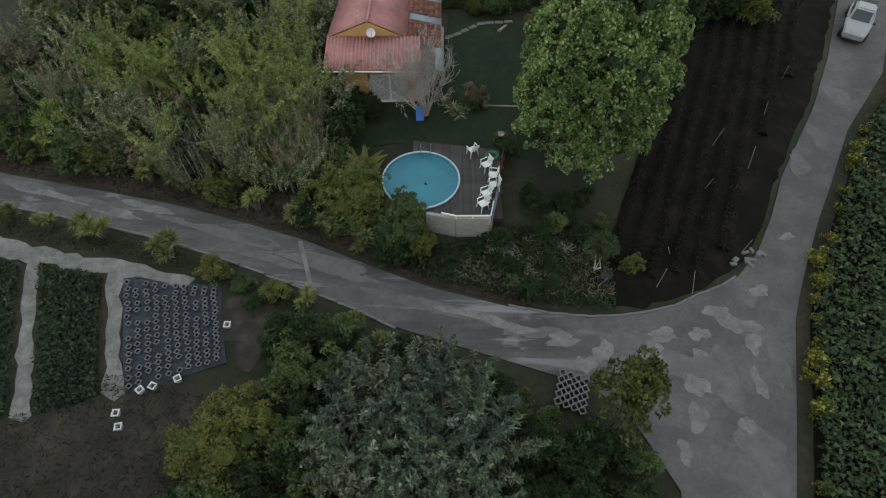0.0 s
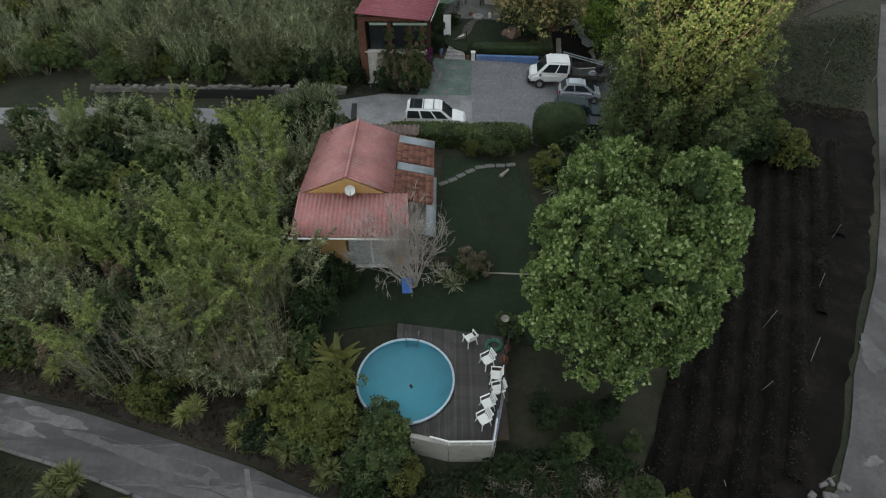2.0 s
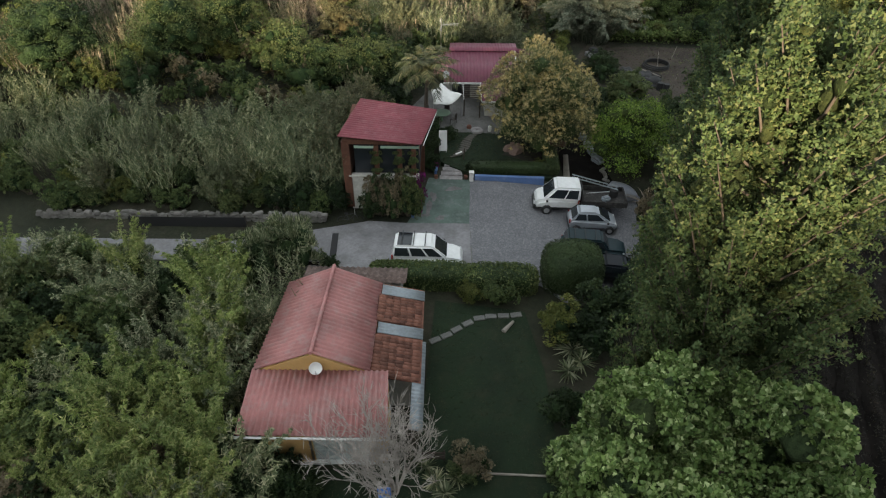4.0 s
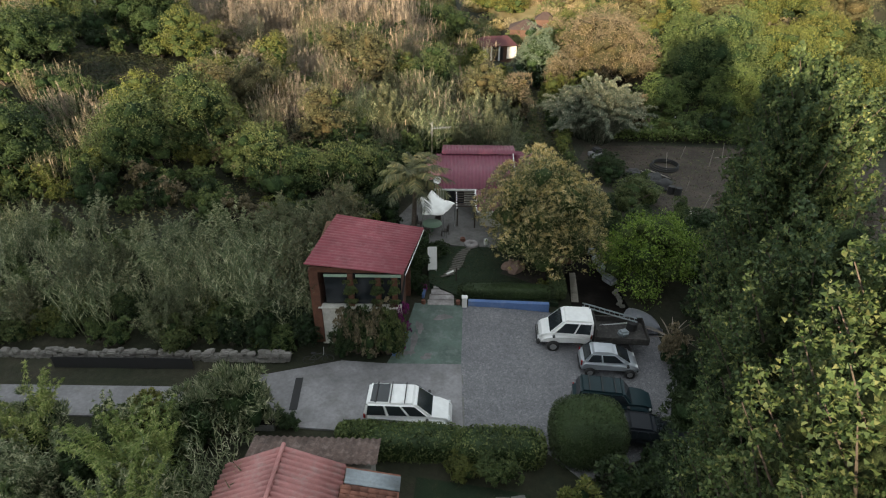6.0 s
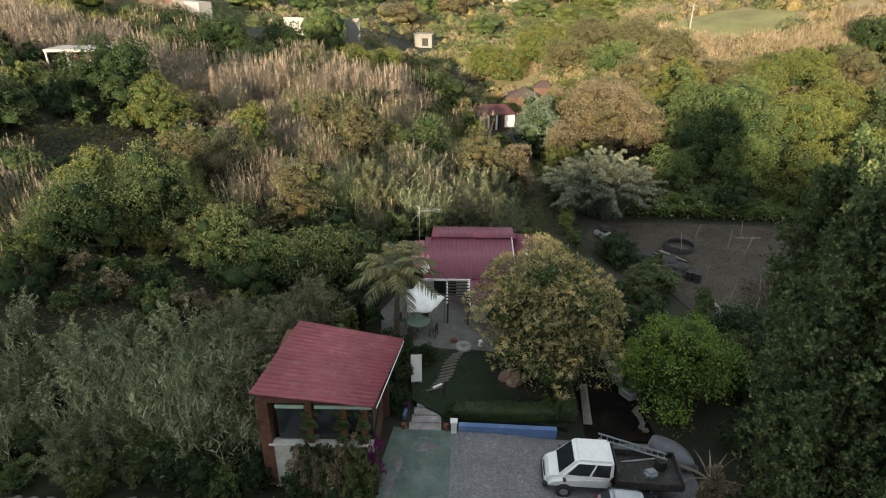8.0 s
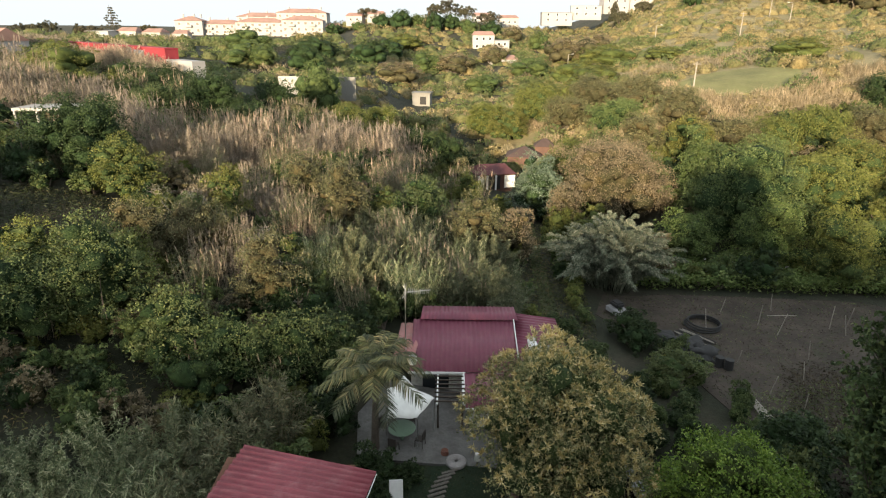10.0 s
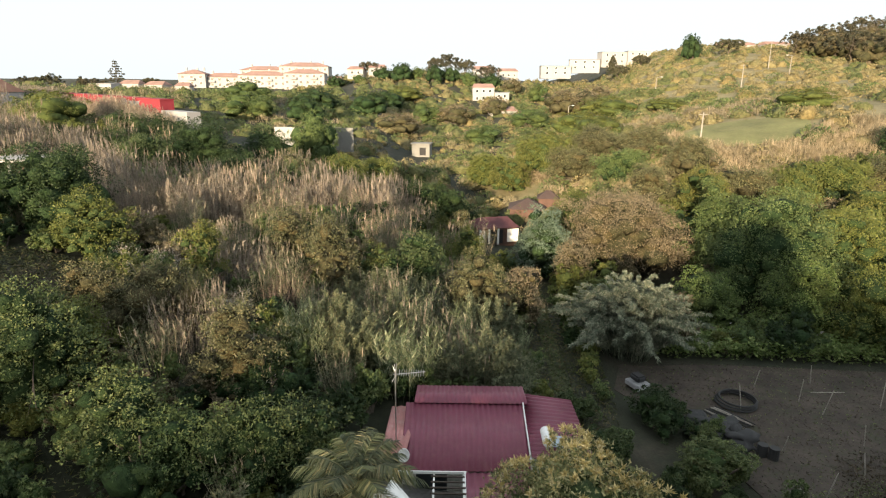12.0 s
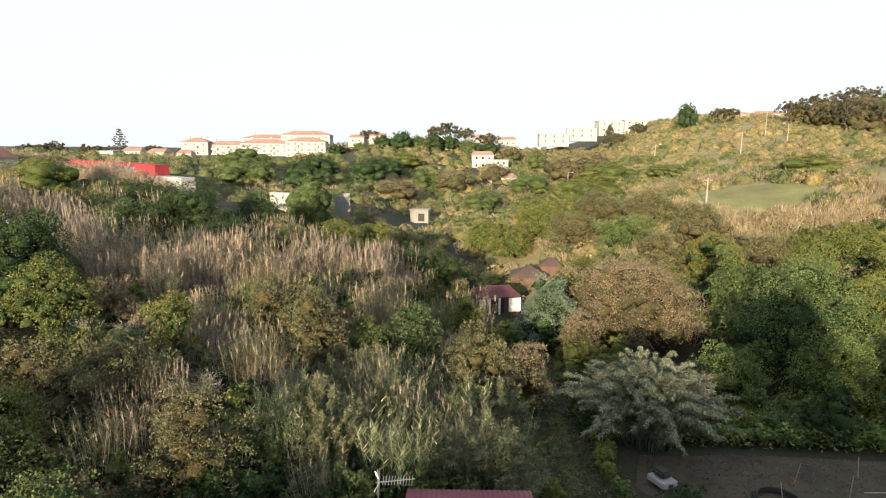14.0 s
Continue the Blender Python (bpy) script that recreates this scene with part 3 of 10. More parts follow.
def drape(name, outline, lift, material, step=1.0, depth=0.25, on=None, level=None):
    """A slab with that outline that follows the land, lift above it, with a skirt."""
    bm = bmesh.new()
    bm.faces.new([bm.verts.new((x, y, 0)) for x, y in outline])
    xs, ys = [p[0] for p in outline], [p[1] for p in outline]
    for lo, hi, nrm in ((min(xs), max(xs), (1, 0, 0)), (min(ys), max(ys), (0, 1, 0))):
        v = math.ceil(lo / step) * step
        while v < hi:
            if v - lo > 0.02 and hi - v > 0.02:
                bmesh.ops.bisect_plane(bm, geom=bm.verts[:] + bm.edges[:] + bm.faces[:], plane_co=(v * nrm[0], v * nrm[1], 0), plane_no=nrm)
            v += step
    rim = [e for e in bm.edges if e.is_boundary]
    ext = bmesh.ops.extrude_edge_only(bm, edges=rim)
    low = {v for v in ext["geom"] if isinstance(v, bmesh.types.BMVert)}
    for v in bm.verts:
        h = level if level is not None else gz(v.co.x, v.co.y)
        v.co.z = h + lift - (depth if v in low else 0)
    return bm_mesh(name, bm, material)


def ragged(outline, amount, step=0.7, seed=3):
    """The outline with uneven, broken edges."""
    r = random.Random(seed)
    out = []
    for (x0, y0), (x1, y1) in zip(outline, outline[1:] + outline[:1]):
        n = max(1, int(math.hypot(x1 - x0, y1 - y0) / step))
        for i in range(n):
            out.append((x0 + (x1 - x0) * i / n + r.uniform(-amount, amount), y0 + (y1 - y0) * i / n + r.uniform(-amount, amount)))
    return out


ROAD = [(-60, 29.5), (-44, 27.6), (-26.4, 24.35), (-15.7, 21.95), (-7.6, 19.6), (-0.7, 17.0), (3.4, 15.8), (7.5, 15.2), (10.75, 15.6), (13.7, 16.7), (16, 17.8),
        (17.4, 19.2), (18.6, 21.2), (20.1, 24.2), (24.45, 30.6), (27.55, 36.1), (31, 43), (36, 53), (43, 66), (46, 65), (39.5, 51), (34.5, 41.5),
        (30.6, 34.2), (25.8, 28.4), (21.5, 21.5), (18.3, 15.2), (16.5, 10), (15.2, 6.4), (13.4, 0), (12, -14), (6.5, -14), (9, 0), (10.3, 6.7), (8.8, 9.9),
        (7.2, 11.4), (3.2, 12.7), (-2.4, 14.6), (-6.6, 16.5), (-15, 19.4), (-25.4, 22), (-44, 25), (-60, 26.8)]
thing("road", "worn grey concrete lane with a forked junction", "road", kind="structure", data=drape("road", ROAD, 0.05, M_CONCRETE, 1.0))
LANE = [(-60, 46.2), (-24, 46.4), (-12, 46.4), (-8.5, 47.3), (-5.8, 48.1), (-4.1, 48.6), (-1.6, 48.4), (2.55, 48.4), (2.55, 43.4), (-3.5, 43.6), (-12, 44.3), (-24, 44.4), (-60, 44)]
thing("road_lane", "pale concrete lane in front of the yard", "road", kind="structure", data=drape("road_lane", LANE, 0.05, M_LANE, 1.2))
COB = [(2.55, 43.4), (6.6, 42.4), (8, 41), (14.4, 44), (14.6, 53.4), (8.2, 53.5), (2.75, 53.8), (2.55, 48.4)]
thing("pavement_bed", "grey bed of the cobbled yard", "pavement", kind="structure", data=drape("pavement_bed", COB, 0.05, M_JOINT, 1.2))
GRN = [(-1.6, 48.4), (2.55, 48.4), (2.75, 53.8), (-0.3, 54.0), (-0.9, 50.5)]
thing("pavement_green", "faded green painted concrete pad", "pavement", kind="structure", data=drape("pavement_green", GRN, 0.055, M_GREENPAINT, 1.2))
LAWN = [(-6.2, 26.3), (-1.8, 27), (3.6, 26), (5.2, 25.5), (6, 30), (6, 36), (5.4, 40.2), (0.4, 41), (-0.2, 31), (-7.5, 30)]
thing("lawn", "dark short turf of the garden", "lawn", kind="structure", data=drape("lawn", LAWN, 0.02, M_LAWN, 1.2))

# ---------------------------------------------------------------- buildings
def corrugated(name, a, b, c, d, pitch, height, material, axis=0, thick=0.03):
    """A corrugated sheet on the corners a, b, c, d (in order round it); ribs run from the a-b side to the d-c side, or across (axis 1)."""
    a, b, c, d = (np.array(p, float) for p in (a, b, c, d))
    if axis:
        a, b, c, d = b, c, d, a
    n = max(4, int(np.linalg.norm(b - a) / pitch * 6))
    s = np.linspace(0, 1, n + 1)[:, None]
    nor = np.cross(b - a, d - a)
    nor /= np.linalg.norm(nor)
    if nor[2] < 0:
        nor = -nor
    ph = np.linspace(0, np.linalg.norm(b - a) / pitch * 2 * np.pi, n + 1)
    wave = (np.clip(np.sin(ph) * 1.6, -1, 1) * height / 2)[:, None] * nor
    lo, hi = a + (b - a) * s + wave, d + (c - d) * s + wave
    k = n + 1
    v = np.concatenate([lo, hi, lo - nor * thick, hi - nor * thick])
    i = np.arange(n)
    f = np.concatenate([np.stack([i, i + 1, k + i + 1, k + i], 1), np.stack([2 * k + i, 3 * k + i, 3 * k + i + 1, 2 * k + i + 1], 1),
                        np.stack([i, 2 * k + i, 2 * k + i + 1, i + 1], 1), np.stack([k + i, k + i + 1, 3 * k + i + 1, 3 * k + i], 1),
                        np.array([[0, k, 3 * k, 2 * k], [n, 2 * k + n, 3 * k + n, k + n]])])
    return np_mesh(name, v, f, [material])


def prism(poly, y0, y1):
    """A polygon in x, z drawn out from y0 to y1."""
    bm = bmesh.new()
    f = bm.faces.new([bm.verts.new((x, y0, z)) for x, z in poly])
    ext = bmesh.ops.extrude_face_region(bm, geom=[f])
    bmesh.ops.translate(bm, vec=(0, y1 - y0, 0), verts=[v for v in ext["geom"] if isinstance(v, bmesh.types.BMVert)])
    return bm


def garden_house():
    h = thing("garden_house", "low ochre garden house with faded red corrugated roofs", "house")
    # walls with the door opening left free in the front
    part("wall", prism([(-6.95, -0.2), (-2.5, -0.2), (-2.5, 2.66), (-4.73, 3.62), (-6.95, 2.66)], 33.45, 39.2), M_OCHRE, h, "ochre gable wall")
    part("wall", box(1.9, 0.2, 2.92, (-5.55, 30.95, -0.1)), M_OCHRE, h)
    part("wall", box(0.68, 0.2, 2.92, (-1.86, 30.95, -0.1)), M_OCHRE, h)
    part("wall", box(2.6, 0.2, 0.77, (-3.4, 30.95, 2.05)), M_OCHRE, h)
    part("wall", box(0.2, 2.3, 2.92, (-6.4, 32.2, -0.1)), M_OCHRE, h)
    part("wall", box(0.2, 2.1, 2.92, (-1.62, 32.1, -0.1)), M_OCHRE, h)
    part("wall", box(1.9, 4.9, 2.4, (-1.3, 36.3, -0.1)), M_GREYWALL, h, "grey side annex wall")
    part("wall", box(5.0, 1.5, 2.1, (-3.9, 40.3, -0.1)), M_GREYWALL, h)
    part("gable", prism([(-7.3, 3.04), (-2.4, 3.04), (-4.74, 4.18)], 33.27, 33.43), M_OCHRE, h, "pale ochre gable triangle")
    # double glass door
    door = part("door", box(2.5, 0.06, 2.0, (-3.4, 30.98, 0.05)), M_GLASS_CURTAIN, h, "white framed double glass door with lace curtains")
    fr = bmesh.new()
    for x in (-4.68, -3.4, -2.12):
        box(0.1, 0.1, 2.1, (x, 30.9, 0.0), bm=fr)
    box(2.66, 0.1, 0.09, (-3.4, 30.9, 2.0), bm=fr)
    box(2.8, 0.2, 0.1, (-3.4, 30.84, -0.05), bm=fr)
    part("door_frame", fr, M_WHITE, door)
    # roofs
    part("roof", corrugated("roof", (-7.42, 33.3, 3.12), (-7.15, 39.5, 2.72), (-4.72, 39.5, 3.8), (-4.74, 33.3, 4.28), 0.26, 0.085, M_ROOFPINK), M_ROOFPINK, h)
    part("roof", corrugated("roof", (-2.3, 33.3, 3.12), (-2.3, 39.5, 2.72), (-4.72, 39.5, 3.8), (-4.74, 33.3, 4.28), 0.26, 0.085, M_ROOFPINK), M_ROOFPINK, h)
    rc = bmesh.new()
    rod((-4.74, 33.25, 4.29), (-4.72, 39.55, 3.81), 0.09, sides=8, bm=rc)
    part("ridge_cap", rc, M_ROOFPINK, h)
    part("porch_roof", corrugated("porch_roof", (-7.38, 30.2, 2.92), (-1.3, 30.15, 2.92), (-1.5, 33.25, 3.22), (-7.4, 33.25, 3.22), 0.24, 0.085, M_ROOFPINK), M_ROOFPINK, h, "faded red corrugated porch roof")
    part("gutter", rod((-7.4, 30.14, 2.83), (-1.3, 30.1, 2.83), 0.05, sides=6), M_WHITE, h, "white eaves gutter")
    part("back_roof", corrugated("back_roof", (-6.6, 41.3, 2.25), (-1.1, 41.2, 2.25), (-1.1, 39.6, 2.6), (-6.6, 39.6, 2.6), 0.3, 0.07, M_ROOFBROWN), M_ROOFBROWN, h, "mossy brown corrugated shed roof")
    for y0, y1 in ((39.2, 38.5), (36.55, 35.85)):
        part("roof_sheet", corrugated("roof_sheet", (-0.1, y0, 2.37), (-0.1, y1, 2.37), (-2.25, y1, 2.85), (-2.25, y0, 2.85), 0.2, 0.03, M_ZINC), M_ZINC, h, "grey-blue metal roof sheet")
    part("roof_sheet", corrugated("roof_sheet", (0.05, 35.8, 2.25), (0.05, 30.9, 2.25), (-0.5, 30.9, 2.39), (-0.5, 35.8, 2.39), 0.2, 0.03, M_ZINC), M_ZINC, h, "long grey metal sheet along the eaves")
    # rows of clay tiles on the annex
    tile = tile_mesh()
    for y0, y1 in ((38.5, 36.6), (35.8, 33.3)):
        rows_n, cols = 6, int((y0 - y1) / 0.2)
        for i in range(rows_n):
            for j in range(cols):
                ob = new("tile", tile)
                ob.parent = h
                s = i / rows_n
                ob.matrix_world = pose(-0.15 - 2.1 * s - 0.05, y1 + 0.1 + 0.2 * j, 2.41 + 0.47 * s + random.uniform(0, 0.012), random.uniform(-3, 3), 12.5, random.uniform(-2, 2))
    part("under_roof", box(2.2, 6.0, 0.05, (-1.2, 36.3, 2.52), rot=pose(0, 0, 0, 0, 12.5, 0)), M_TILE, h, "clay coloured bedding under the tiles")
    # satellite dish on the gable
    d = thing("satellite_dish", "white satellite dish on the ochre gable", "satellite dish")
    bm = bmesh.new()
    bmesh.ops.create_uvsphere(bm, u_segments=18, v_segments=14, radius=0.42)
    bmesh.ops.bisect_plane(bm, geom=bm.verts[:] + bm.edges[:] + bm.faces[:], plane_co=(0, 0, -0.3), plane_no=(0, 0, 1), clear_outer=True)
    bmesh.ops.translate(bm, vec=(0, 0, 0.3), verts=bm.verts)
    bmesh.ops.solidify(bm, geom=bm.faces[:], thickness=0.02)
    part("reflector", bm, M_WHITE, d, smooth=True)
    part("arm", rod((0, -0.3, 0.0), (0, 0.05, 0.45), 0.02), M_STEEL, d)
    part("bracket", rod((0, 0, -0.1), (0, 0.05, -0.5), 0.03), M_STEEL, d)
    d.matrix_world = pose(-4.55, 33.0, 3.62, 62, 0, 12)
    return h


def tile_mesh():
    n, L, r = 6, 0.42, 0.1
    a = np.linspace(0, np.pi, n)
    prof = np.stack([np.cos(a) * r, np.sin(a) * 0.07], 1)
    v, f = [], []
    for x in (0, -L):
        for k in (1.0, 0.86):
            v += [(x, p[0] * k, p[1] * k) for p in prof]
    for i in range(n - 1):
        f += [(i, i + 1, 2 * n + i + 1, 2 * n + i), (n + i, 3 * n + i, 3 * n + i + 1, n + i + 1), (i, n + i, n + i + 1, i + 1), (2 * n + i, 2 * n + i + 1, 3 * n + i + 1, 3 * n + i)]
    return np_mesh("tile", v, f, [M_TILE])


M_GLASS_CURTAIN = surface("glass_with_lace", (0.55, 0.6, 0.58), 0.15, 0.3, 6.0, 30.0, 0.0, spec=0.7)


def pavilion():
    h = thing("pavilion", "brick garden pavilion with a red corrugated lean-to roof", "pavilion")
    part("roof", corrugated("roof", (-5.85, 49.6, 5.8), (-0.62, 49.3, 5.42), (0.3, 54.4, 5.35), (-5.1, 55.5, 5.62), 0.27, 0.075, M_ROOFRED, axis=1), M_ROOFRED, h)
    part("wall", box(0.5, 0.45, 4.9, (-5.5, 50.1, 0.3)), M_BRICK, h, "orange brick corner pillar")
    part("wall", box(0.35, 4.9, 5.1, (-5.45, 52.6, 0.3)), M_BRICK, h)
    part("wall", box(4.6, 0.3, 5.0, (-2.9, 54.8, 0.2)), M_BRICK, h)
    part("wall", box(0.3, 4.4, 4.6, (-1.05, 52.5, 0.2)), M_BRICK, h)
    part("wall", box(4.6, 0.35, 2.65, (-3.1, 50.15, 0.1)), M_WHITEWASH, h, "whitewashed plinth wall below the openings")
    part("beam", box(4.6, 0.3, 0.3, (-3.35, 50.05, 5.08)), M_BRICK, h)
    # near-black floor: the pavilion's inner shade put into its colour
    part("floor", box(4.6, 4.4, 0.12, (-3.1, 52.3, 2.5)), M_DARK, h, "floor coloured near-black for the shade inside the pavilion")
    part("sill", box(4.4, 0.4, 0.05, (-3.2, 49.98, 2.76)), M_WHITEWASH, h, "whitewashed window sill")
    for x in (-4.3, -2.6, -1.4):
        part("valance", box(1.25, 0.06, 0.16, (x, 49.86, 4.84)), M_MINT, h, "pale mint awning strip")
    for x in (-3.55, -2.05, -1.15):
        part("pillar", box(0.3, 0.3, 2.2, (x, 50.1, 2.76)), M_BRICK, h)
    for x in (-4.4, -2.8, -1.4):
        part("window_pane", box(1.2, 0.03, 2.1, (x, 50.2, 2.84)), M_GLASS_DARK, h, "dark glass pane")
    part("gutter", rod((-0.5, 49.4, 5.3), (0.3, 54.4, 5.24), 0.02), M_WHITE, h, "thin white gutter")
    return h


M_WHITEWASH = surface("whitewash", (0.62, 0.61, 0.57), 0.9, 0.25, 1.2, 8.0, 0.4, dirt=(0.3, 0.29, 0.24))
M_MINT = plain("mint_awning", (0.34, 0.46, 0.37), 0.7)


def cottage():
    h = thing("cottage", "low cottage with maroon corrugated roofs", "house")
    part("wall", box(6.2, 6.0, 2.6, (3.9, 70.2, -0.6)), M_WHITEWASH, h)
    part("wall", box(2.8, 5.2, 3.0, (8.8, 70.0, -0.9)), M_WHITEWASH, h)
    part("wall", box(3.2, 2.4, 2.0, (5.9, 65.2, -0.4)), M_WHITEWASH, h)
    part("roof", corrugated("roof", (0.75, 66.5, 2.25), (7.25, 66.5, 2.25), (7.3, 71.0, 3.42), (0.75, 71.0, 3.42), 0.3, 0.045, M_ROOFMAROON), M_ROOFMAROON, h)
    part("back_roof", corrugated("back_roof", (1.2, 70.9, 3.48), (7.6, 70.9, 3.48), (7.5, 72.65, 3.6), (1.3, 72.65, 3.6), 0.26, 0.035, M_ROOFMAROON), M_ROOFMAROON, h)
    part("side_roof", corrugated("side_roof", (7.35, 66.9, 2.75), (10.5, 66.9, 2.6), (10.4, 72.7, 2.7), (7.45, 72.7, 3.1), 0.36, 0.06, M_ROOFMAROON, axis=1), M_ROOFMAROON, h)
    part("porch_roof", corrugated("porch_roof", (4.0, 63.5, 1.85), (7.4, 63.5, 1.85), (7.4, 66.45, 2.2), (4.0, 66.45, 2.2), 0.36, 0.05, M_ROOFMAROON), M_ROOFMAROON, h)
    part("left_roof", corrugated("left_roof", (-0.3, 67.2, 2.7), (1.0, 67.2, 2.8), (1.4, 71.4, 3.0), (-0.1, 71.4, 2.9), 0.36, 0.05, M_ROOFPINK), M_ROOFPINK, h, "faded red side roof")
    for sx, sy, sz, at_, tilt in ((3.4, 0.06, 0.14, (2.35, 66.45, 2.12), 0), (0.06, 2.95, 0.1, (3.98, 65.0, 1.98), 6.6), (3.4, 0.06, 0.12, (5.7, 63.46, 1.74), 0), (0.06, 4.6, 0.1, (7.32, 68.75, 2.85), 14.5)):
        part("trim", box(sx, sy, sz, at_, rot=pose(0, 0, 0, tilt, 0, 0)), M_WHITE, h, "white eaves trim")
    part("window", box(1.6, 0.06, 1.2, (2.3, 67.18, 0.6)), M_GLASS_DARK, h, "dark window behind the pergola")
    return h


garden_house()
pavilion()
cottage()

# ---------------------------------------------------------------- planting
def bush_mesh(name, seed, mats, lobes, clumps, per, spread, size, width=0.5, stem=True, fill=0.3, upright=0.45, messy=0.6, core=None, level=1, inner=0.85):
    """A shrub on its own stems: lobes of leaves; slot 0 leaves, slot 1 wood."""
    r = np.random.default_rng(seed)
    p, w = crown_points(lobes, clumps, per, spread, r, fill, messy)
    p[:, 2] = np.maximum(p[:, 2], 0.03)
    v, f = leaf_quads(p, w, size, width, r, upright=upright)
    ch = [(v, f, 0)]
    if stem:
        L = np.asarray(lobes)
        paths = [[(0.1 * math.cos(i), 0.1 * math.sin(i), -0.2, 0.07), (*(L[i, :3] * [0.5, 0.5, 0.45]), 0.05), (*L[i, :3], 0.02)] for i in range(len(L))]
        tv, tf = tubes(paths, 4)
        ch.append((tv, tf, 1))
    if core:
        cv, cf = lumpy(lobes, r, level, inner)
        cv[:, 2] = np.maximum(cv[:, 2], -0.05)
        ch.append((cv, cf, 2))
        mats = [*mats, core]
    v, f, s = join(ch)
    return np_mesh(name, v, f, mats, s, True)


def random_lobes(seed, n, radius, height, lo=0.45):
    """Lobes that fill a rounded, uneven bush of that radius and height."""
    r = np.random.default_rng(seed)
    out = []
    for i in range(n):
        a, d = r.random() * 2 * math.pi, radius * 0.62 * math.sqrt(r.random())
        s = radius * (0.36 + 0.24 * r.random())
        top = height * (0.62 + 0.38 * r.random()) * (1 - 0.35 * d / radius)
        out.append((d * math.cos(a), d * math.sin(a), top - s * 0.85, s, s * (0.8 + 0.3 * r.random())))
        if top - s * 1.8 > 0.3:
            out.append((d * math.cos(a) * 1.15, d * math.sin(a) * 1.15, (top - s) * 0.5, s, s))
    return out


def reed_mesh(name, seed, mats, stems, radius, height, lean=0.5, plume=0.0, leaf=0.55, leaves_n=11, width=0.055, segs=1, hang=0.4):
    """A clump of giant cane: canes with long hanging leaves, some with dry plumes; slot 0 leaves, 1 canes and plumes."""
    r = np.random.default_rng(seed)
    a, d = r.random(stems) * 2 * np.pi, radius * np.sqrt(r.random(stems))
    base = np.stack([d * np.cos(a), d * np.sin(a), np.full(stems, -0.1)], 1)
    out = base * [1, 1, 0] / (radius + 1e-6)
    h = height * (0.65 + 0.4 * r.random(stems))
    top = base + np.stack([out[:, 0] * lean * h * 0.4, out[:, 1] * lean * h * 0.4, h], 1) + r.normal(size=(stems, 3)) * [0.25, 0.25, 0.0]
    cv, cf = blades(base, top, np.full((stems, 1), 0.03), r, 0.03, 2)
    t = 0.3 + 0.7 * (np.arange(leaves_n)[None, :] + r.random((stems, leaves_n))) / leaves_n
    root = base[:, None] + (top - base)[:, None] * t[..., None]
    ang = r.random((stems, leaves_n)) * 2 * np.pi
    ll = leaf * (0.6 + 0.7 * r.random((stems, leaves_n)))
    tip = root + np.stack([np.cos(ang) * ll * 0.7, np.sin(ang) * ll * 0.7, ll * (0.95 - 0.15 * t)], -1)
    lv, lf = blades(root.reshape(-1, 3), tip.reshape(-1, 3), np.full((stems * leaves_n, 1), width), r, hang, segs)
    ch = [(lv, lf, 0), (cv, cf, 1)]
    if plume:
        k = int(stems * plume)
        b = np.repeat(top[:k], 4, 0) - [0, 0, 0.35]
        tp = b + r.normal(size=(len(b), 3)) * [0.06, 0.06, 0.1] + [0.07, 0.05, 0.55]
        pv, pf = blades(b, tp, np.full((len(b), 1), 0.05), r, 0.06, 1)
        ch.append((pv, pf, 1))
    v, f, s = join(ch)
    return np_mesh(name, v, f, mats, s)


def bamboo_mesh(name, seed, culms=26, height=4.0, leafmat=None, spread=0.5, arch=0.3, leaf=0.155, per=22):
    """Feathery bamboo: arching culms with sprays of small leaves that thin out to nodding tips."""
    r = np.random.default_rng(seed)
    a = r.random(culms) * 2 * np.pi
    d = spread * np.sqrt(r.random(culms))
    base = np.stack([d * np.cos(a), d * np.sin(a), np.full(culms, -0.1)], 1)
    h = height * (0.5 + 0.5 * r.random(culms))
    way = np.stack([np.cos(a), np.sin(a), np.zeros(culms)], 1) * (h * (0.12 + arch * r.random(culms)))[:, None]
    m = 15
    t = np.clip(0.22 + 0.78 * (np.arange(m) + r.random((culms, m))) / m, 0, 1)
    node = base[:, None] + way[:, None] * (t ** 2.2)[..., None] + np.array([0, 0, 1.0]) * (h[:, None] * (t - 0.12 * t ** 4))[..., None]
    wide = 0.46 * np.clip(1.15 - t, 0.12, 1)
    b = r.random((culms, m, per)) * 2 * np.pi
    out = np.stack([np.cos(b), np.sin(b), r.normal(size=b.shape) * 0.35 + 0.15], -1)
    pts = node[:, :, None] + out * (wide[..., None] * np.sqrt(r.random(b.shape)))[..., None]
    lv, lf = leaf_quads(pts.reshape(-1, 3), (out + r.normal(size=out.shape) * 0.45 - [0, 0, 0.25]).reshape(-1, 3), leaf, 0.24, r, upright=0.6)
    paths = []
    for i in range(culms):
        paths.append([(*(base[i] + way[i] * q ** 2.2 + np.array([0, 0, h[i] * (q - 0.12 * q ** 4)])), 0.022 * (1.05 - q)) for q in (0, 0.4, 0.75, 1.0)])
    tv, tf = tubes(paths, 4)
    v, f, s = join([(lv, lf, 0), (tv, tf, 1)])
    return np_mesh(name, v, f, [leafmat or LEAF_BAMBOO] * 2, s)


